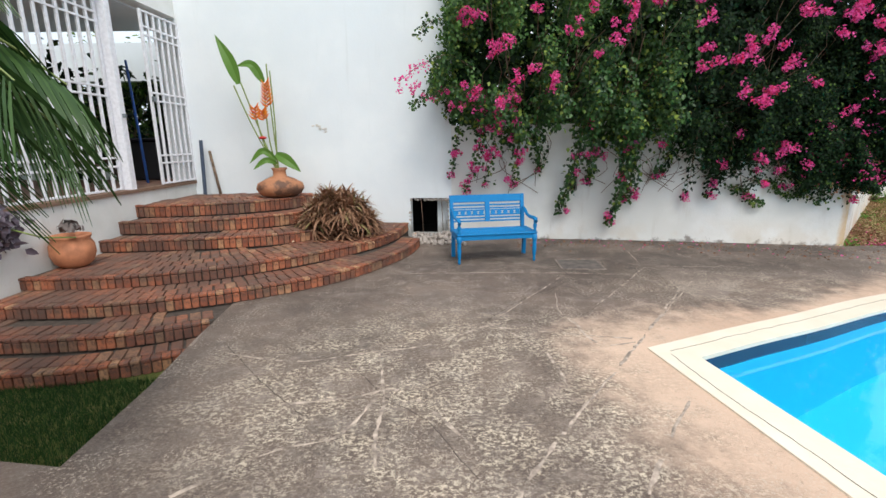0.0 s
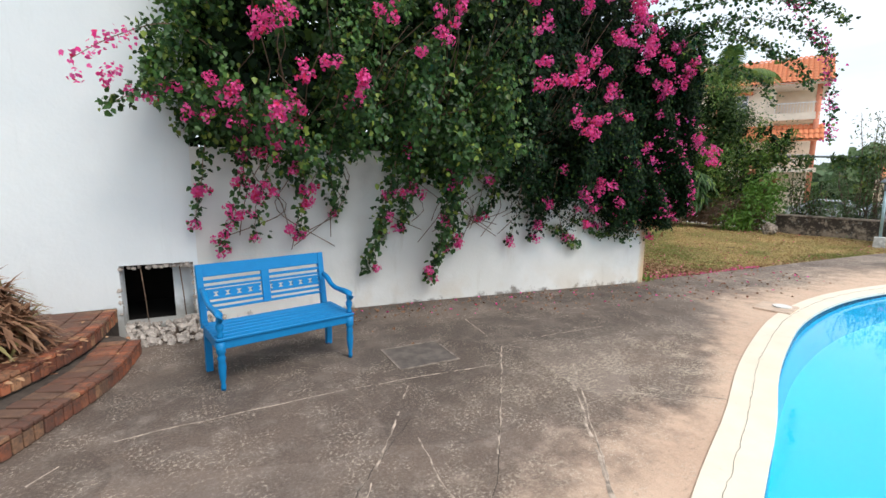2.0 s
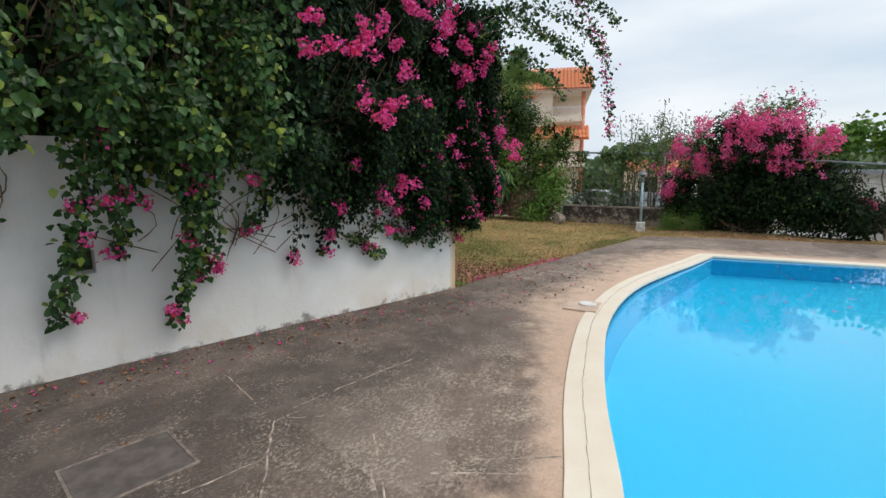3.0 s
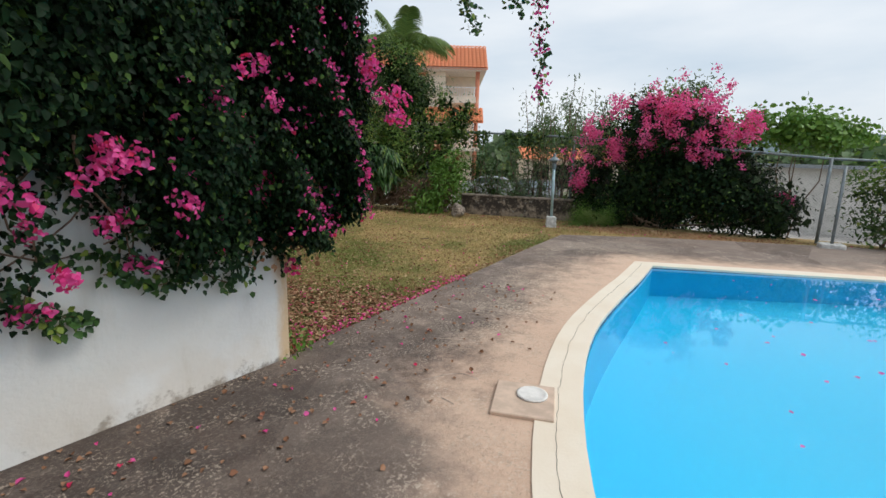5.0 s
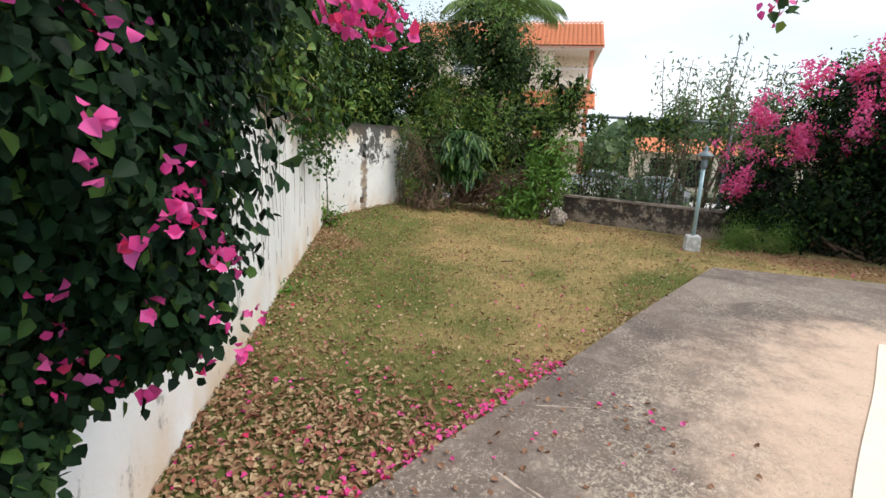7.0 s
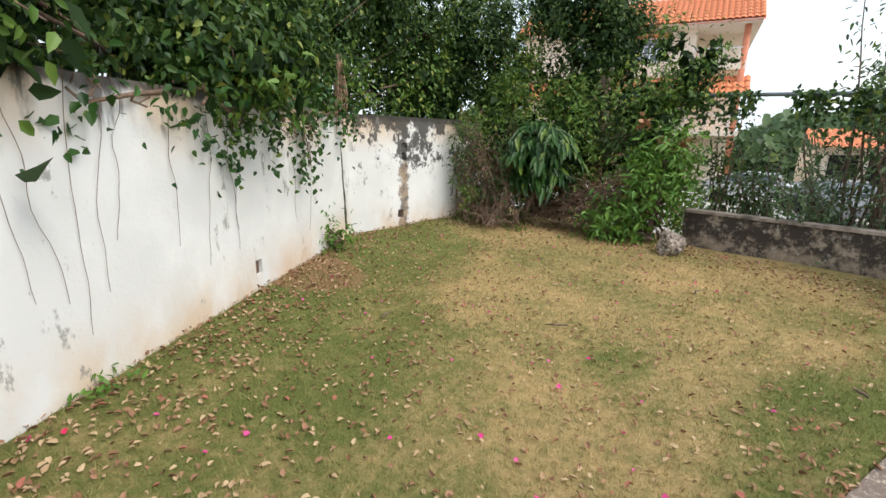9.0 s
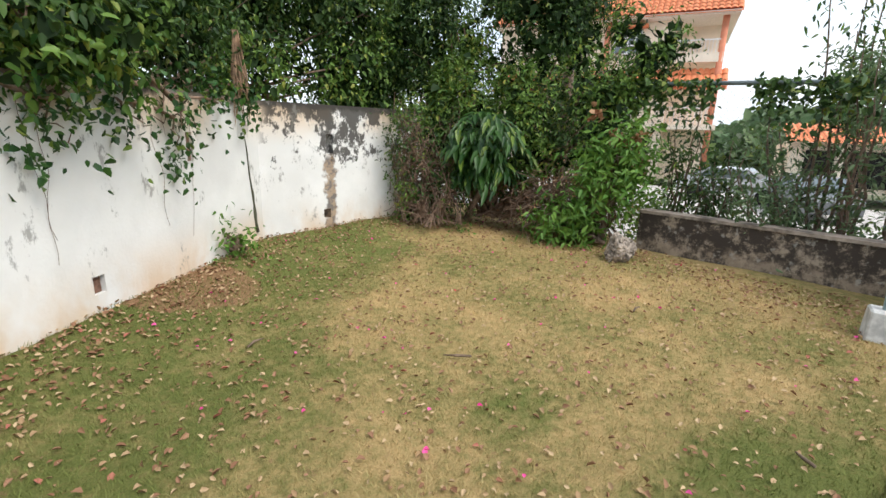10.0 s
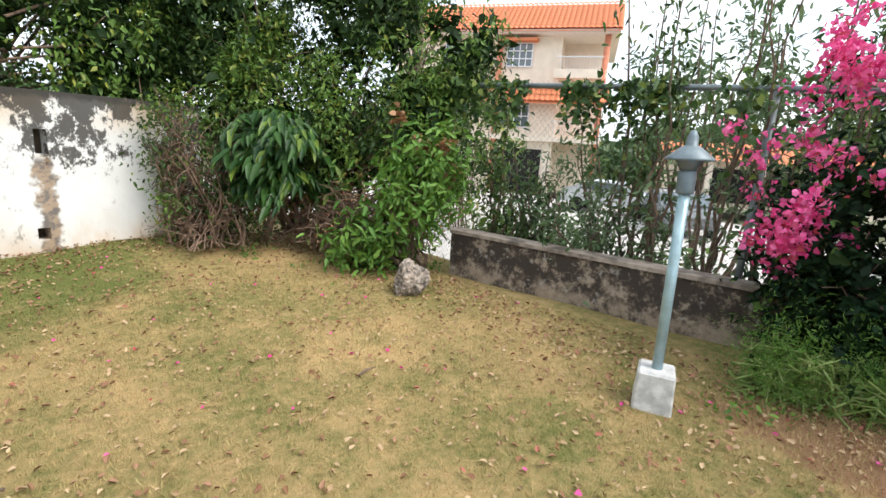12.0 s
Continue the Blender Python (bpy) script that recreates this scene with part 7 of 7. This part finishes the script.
def build_skyline():
    """Far belts of trees and a low hill on the horizon."""
    rng = np.random.default_rng(9)
    for r0, z0, h, mat, nm, lab in ((60, -1.9, 4.4, LEAFY, "tree_belt", "distant belt of green trees"), (110, -1.9, 8.5, LEAFG, "tree_belt", "far grey-green belt of trees")):
        n = 26000
        az = rng.uniform(-1.15, 1.5, n)
        top = h * (0.75 + 0.2 * np.sin(az * 9) + 0.15 * np.sin(az * 23 + 1) + 0.1 * np.sin(az * 61))
        P = np.stack([10 + r0 * np.cos(az) + rng.normal(0, 1.5, n), 4 + r0 * np.sin(az) + rng.normal(0, 1.5, n), z0 + top * rng.uniform(0, 1, n) ** 0.7], 1)
        O = np.stack([-np.cos(az), -np.sin(az), np.full(n, 0.5)], 1)
        ob = leaves(nm, P, O, 1.1 if r0 < 80 else 2.0, mat, None, lab, 0, 0.9, 0.9, seed=7)
        ob["category"] = "trees"
    bm = bmesh.new()
    prev = None
    for k in range(61):
        az = -0.6 + 1.6 * k / 60
        hh = 22 + 16 * math.sin(k * 0.11) + 4 * math.sin(k * 0.5)
        c = [bm.verts.new((600 * math.cos(az), 600 * math.sin(az), -3)), bm.verts.new((700 * math.cos(az), 700 * math.sin(az), hh))]
        if prev:
            bm.faces.new((prev[0], c[0], c[1], prev[1]))
        prev = c
    tagged(link_bm("backdrop", bm, plain("far_hill", (0.14, 0.19, 0.2), 0.95, 0, 0.2, 0.01)), "low hazy wooded hill on the horizon", "hill", "", "structure")


build_skyline()


def build_weeds():
    rng = np.random.default_rng(17)
    for k, (x, y, r) in enumerate(((14.6, 13.45, 0.12), (15.3, 12.6, 0.16), (16.3, 11.4, 0.2), (17.0, 10.7, 0.12), (16.0, 6.85, 0.12), (6.55, 7.38, 0.1), (9.0, 9.9, 0.08))):
        w = thing("weed", "small bright green weed growing at the lawn edge", "plant", (x, y, lawn_z(x, y)), 0, "weeds at the lawn edge")
        m = 60
        q = rng.normal(0, 1, (m, 3)) * np.array([r, r, r * 0.5])
        q[:, 2] = np.abs(q[:, 2]) + 0.01
        leaves("leaves", q, q + np.array([0, 0, 0.2]), 0.055, LEAFB, w, "", -0.4, 0.5, 0.8, seed=k)


build_weeds()


def build_scar():
    bm = bmesh.new()
    rng = random.Random(2)
    for k in range(9):
        x = -2.25 + 0.24 * rng.random() ** 0.7
        z = 1.98 - (x + 2.25) * 0.45 + rng.uniform(-0.03, 0.03)
        m = Matrix.Translation((x, 8.62 - (x + 4.9) * 0.083 - 0.001, z))
        vs = [bm.verts.new(m @ Vector((rng.uniform(0.015, 0.05) * math.cos(a), -0.004, rng.uniform(0.01, 0.028) * math.sin(a)))) for a in [i * math.tau / 8 for i in range(8)]]
        c = bm.verts.new(m @ Vector((0, -0.009, 0)))
        for i in range(8):
            bm.faces.new((vs[i], vs[(i + 1) % 8], c))
    tagged(link_bm("plaster_patch", bm, plain("bare_plaster", (0.62, 0.6, 0.56), 0.95)), "small chipped plaster scar on the house wall", "plaster", "", "structure")


build_scar()


def build_twigs():
    for k, (x, y, rz, ln) in enumerate(((12.55, 9.25, 140, 0.22), (14.4, 8.96, 10, 0.16), (13.1, 7.2, 60, 0.12), (11.2, 10.4, 30, 0.18))):
        t = thing("twig", "short dark dry twig lying on the lawn", "twig", (x, y, lawn_z(x, y) + 0.03), rz, "twigs on the lawn")
        bm = bmesh.new()
        tube(bm, [Vector((0, 0, 0)), Vector((ln * 0.5, 0.015, 0.008)), Vector((ln, 0, 0))], [0.009, 0.011, 0.004], 6)
        part("stick", bm, BARK, t)
    # raised tube added to draw the mossy crack; no pipe runs here
    groove = Vector((12.12, 13.16))
    bm = bmesh.new()
    tube(bm, [Vector((groove.x - 0.006 * math.sin(k * 1.3) - 0.012 * k + 0.06, groove.y - 0.006 * math.sin(k * 1.3) - 0.012 * k + 0.06, 0.08 + 0.13 * k)) for k in range(11)], [0.028, 0.02, 0.026, 0.014, 0.02, 0.012, 0.014, 0.01, 0.012, 0.008, 0.004], 6)
    g = thing("wall_crack_tube", "thin dark tube drawn for a mossy crack down the garden wall corner", "pipe", (0, 0, 0))
    part("shaft", bm, plain("mossy_crack", (0.08, 0.08, 0.05), 0.9), g)
    d = (Vector(WALL_B[1]) - Vector(WALL_B[0])).normalized()
    for s0, z0, z1 in ((5.6, 0.12, 0.27), (6.95, 1.1, 1.4)):
        bm = bmesh.new()
        c = Vector(WALL_B[0]) + d * (s0 + 0.055)
        box(bm, -0.05, 0.05, 0.03, 0.15, z0 + 0.004, z1 - 0.004, pose(c.x, c.y, 0, 0, 0, math.degrees(math.atan2(d.y, d.x))), 0.004)
        block = thing("drain_block", "brown clay block stopping a weep hole in the garden wall", "block", (0, 0, 0))
        part("block_body", bm, plain("clay_block", (0.17, 0.09, 0.06), 0.9, 0, 0.4, 20), block)
    rr = random.Random(41)
    dry = thing("dry_creeper", "thin dry brown creeper stems hanging down the garden wall", "plant", (0, 0, 0))
    for k in range(26):
        s0 = rr.uniform(0.8, 7.2) if k % 2 else rr.uniform(1.4, 4.2)
        low, drift = rr.choice((rr.uniform(0.15, 0.7), rr.uniform(0.8, 1.4))), rr.uniform(-0.2, 0.2)
        pts = []
        n = 14
        for j in range(n + 1):
            t = j / n
            q = Vector(WALL_B[0]) + d * (s0 + drift * t + 0.07 * noise.noise((k * 3.1, t * 4, 0)))
            out = 0.012 + 0.05 * abs(noise.noise((k * 1.7, t * 3, 4))) * (1 - t)
            pts.append(Vector((q.x + d.y * out, q.y - d.x * out, 1.82 - (1.82 - low) * t)))
        bm = bmesh.new()
        tube(bm, pts, [0.0017 * (1 - 0.5 * j / n) + 0.0006 for j in range(n + 1)], 5)
        part("stem", bm, TWIG, dry)
    frond = thing("dead_frond", "dry brown palm frond hanging over the garden wall", "plant", (12.0, 12.95, 2.45))
    bm = bmesh.new()
    rr = random.Random(3)
    for k in range(16):
        tube(bm, [Vector((rr.uniform(-0.03, 0.03), 0, 0.1)), Vector((rr.uniform(-0.08, 0.08), rr.uniform(-0.08, 0.02), -0.4)), Vector((rr.uniform(-0.1, 0.12), rr.uniform(-0.1, 0.0), rr.uniform(-1.0, -0.7)))], [0.014, 0.01, 0.003], 5)
    part("dry_fringe", bm, plain("dry_frond", (0.3, 0.19, 0.12), 0.9, 0, 0.4), frond)["kind"] = "stuff"
    lou = thing("window_louvre", "white slatted louvre on the house side above the shrub", "vent", (0.55, 8.6, 3.5))
    for k in range(9):
        bm = bmesh.new()
        box(bm, -0.2, 0.2, -0.02, 0.02, k * 0.05, k * 0.05 + 0.03)
        part("slat", bm, PAINT, lou)


build_twigs()


# ---- grass, fallen leaves ----
def scatter(n, seed, dens):
    rng = np.random.default_rng(seed)
    out = []
    outline = deck_outline()
    while len(out) < n:
        x, y = rng.uniform(6.3, 17.0), rng.uniform(-1.0, 13.8)
        if x > 16.9 or inside((x, y), outline) or inside((x, y), [(0, 7.8), WALL_A[1], WALL_B[1], WALL_C[1], (16, 20), (0, 20)]):
            continue
        if rng.random() > dens(x, y):
            continue
        out.append((x, y, lawn_z(x, y)))
    return np.array(out), rng


def build_grass():
    p, rng = scatter(130000, 4, lambda x, y: 1.0 if 6.2 < y < 12.0 else 0.35)
    n = len(p)
    az = rng.uniform(0, math.tau, n)
    h, w = rng.uniform(0.014, 0.042, n), rng.uniform(0.0016, 0.0034, n)
    lean = rng.normal(0, 0.016, (n, 2))
    s = np.stack([np.cos(az) * w, np.sin(az) * w, np.zeros(n)], 1)
    tip = p + np.stack([lean[:, 0], lean[:, 1], h], 1)
    v = np.stack([p - s, p + s, tip], 1).reshape(-1, 3)
    f = np.arange(n * 3).reshape(-1, 3)
    ob = mesh_np("grass", v, f, BLADES, None, "short dry and green grass blades of the lawn", "stuff")
    ob["category"] = "grass"
    rng = np.random.default_rng(6)
    n = 60000
    p = np.stack([rng.uniform(-4.2, -2.0, n), rng.uniform(-0.5, 3.6, n), np.full(n, -0.28)], 1)
    h = rng.uniform(0.03, 0.07, n)
    az = rng.uniform(0, math.tau, n)
    s = np.stack([np.cos(az), np.sin(az), np.zeros(n)], 1) * 0.003
    tip = p + np.stack([rng.normal(0, 0.02, n), rng.normal(0, 0.02, n), h], 1)
    v = np.stack([p - s, p + s, tip], 1).reshape(-1, 3)
    ob = mesh_np("grass", v, np.arange(n * 3).reshape(-1, 3), leafy("lush_grass", (0.015, 0.045, 0.01), (0.05, 0.11, 0.022), None, 0.7), None, "lush green grass at the foot of the steps", "stuff")
    ob["category"] = "grass"


build_grass()


def build_litter():
    wallb = [WALL_B[0], WALL_B[1], WALL_C[1]]

    def dens(x, y):
        w = near_line((x, y), wallb)
        d = near_line((x, y), LAWN_EDGE[:5])
        near_end = math.exp(-((x - 7.1) ** 2 + (y - 7.7) ** 2) / 1.1)
        fence = math.exp(-((x - 16.3) ** 2) / 0.3)
        return min(1, 0.05 + 0.3 * math.exp(-w / 0.45) + near_end * 1.6 + 0.3 * math.exp(-d / 0.15) * (x < 12) + 0.1 * fence)

    p, rng = scatter(12000, 14, dens)
    p[:, 2] += 0.012 + rng.uniform(0, 0.012, len(p))
    o = np.tile((0, 0, 1.0), (len(p), 1))
    k = int(len(p) * 0.62)
    tan = leafy("litter_tan", (0.3, 0.185, 0.095), (0.55, 0.4, 0.24), (0.24, 0.12, 0.06), 0.8, 0.05)
    red = leafy("litter_red", (0.2, 0.095, 0.05), (0.36, 0.2, 0.12), (0.4, 0.14, 0.1), 0.8, 0.05)
    for nm, q, m, sz, sd in (("fallen_leaves", p[:k], tan, 0.043, 3), ("fallen_leaves", p[k:], red, 0.047, 4)):
        ob = leaves(nm, q, o[: len(q)], sz, m, None, "dry fallen leaves strewn over the lawn", 0, 0.6, 0.6, seed=sd, fold=0.6)
        ob["category"] = "leaves"

    def petals(x, y):
        d = near_line((x, y), LAWN_EDGE[:4])
        end = math.exp(-((x - 7.3) ** 2 + (y - 7.3) ** 2) / 1.6)
        return min(1, 0.002 + 1.0 * math.exp(-d / 0.09) * (x < 9.6) + 0.05 * end)

    p, rng = scatter(500, 24, petals)
    p[:, 2] += 0.02
    q = []
    while len(q) < 520:
        x, y = rng.uniform(1.2, 9.5), 0
        y = (face_y(x) if x < 6.4 else 7.3) - abs(rng.normal(0, 0.45 if x < 5 else 0.7)) - 0.05
        if near_line((x, y), COPE[:len(ARC)]) > 0.15:
            q.append((x, y, deck_z(x) + 0.01))
    q = np.array(q)
    for nm, pp, m, lab, sd in (("fallen_petals", np.concatenate([p, q[:90]]), PINK, "magenta petals dropped along the lawn edge and deck", 5), ("fallen_leaves", q[90:], red, "small dry leaves dropped on the deck below the wall", 6)):
        ob = leaves(nm, pp, np.tile((0, 0, 1.0), (len(pp), 1)), 0.036, m, None, lab, 0, 0.85, 0.5, seed=sd, fold=0.7)
        ob["category"] = "leaves"
    # petals and leaves afloat
    rng = np.random.default_rng(33)
    q = np.stack([rng.uniform(7, 12, 40), rng.uniform(1.5, 4.6, 40), np.full(40, -0.124)], 1)
    ob = leaves("floating_petals", q, np.tile((0, 0, 1.0), (40, 1)), 0.05, PINK, None, "a few petals afloat on the pool", 0, 0.8, 0.1, seed=5, fold=0.1)
    ob["category"] = "leaves"


build_litter()


# ---- bricks, last ----
def lay_bricks():
    inv = STEPS_ROOT.matrix_basis.inverted()
    rng = random.Random(8)
    order = sorted(BRICK_SPOTS, key=lambda s: (s[2] - Vector((-0.9, 4.6))).length)
    for kind, i, mid, z, ang, hs in order:
        me = {"r": RISE_MESH[0], "c": RISE_MESH[1], "t": FLAT_MESH}[kind][rng.randrange(4)]
        ob = new({"r": "brick", "c": "cap_brick", "t": "paver"}[kind], me)
        ob.parent = STEPS_ROOT
        ob.matrix_basis = inv @ pose(mid.x, mid.y, z, 0, 0, ang + (180 if rng.random() < 0.5 else 0)) @ Matrix.Diagonal((1, 1, hs, 1))


lay_bricks()
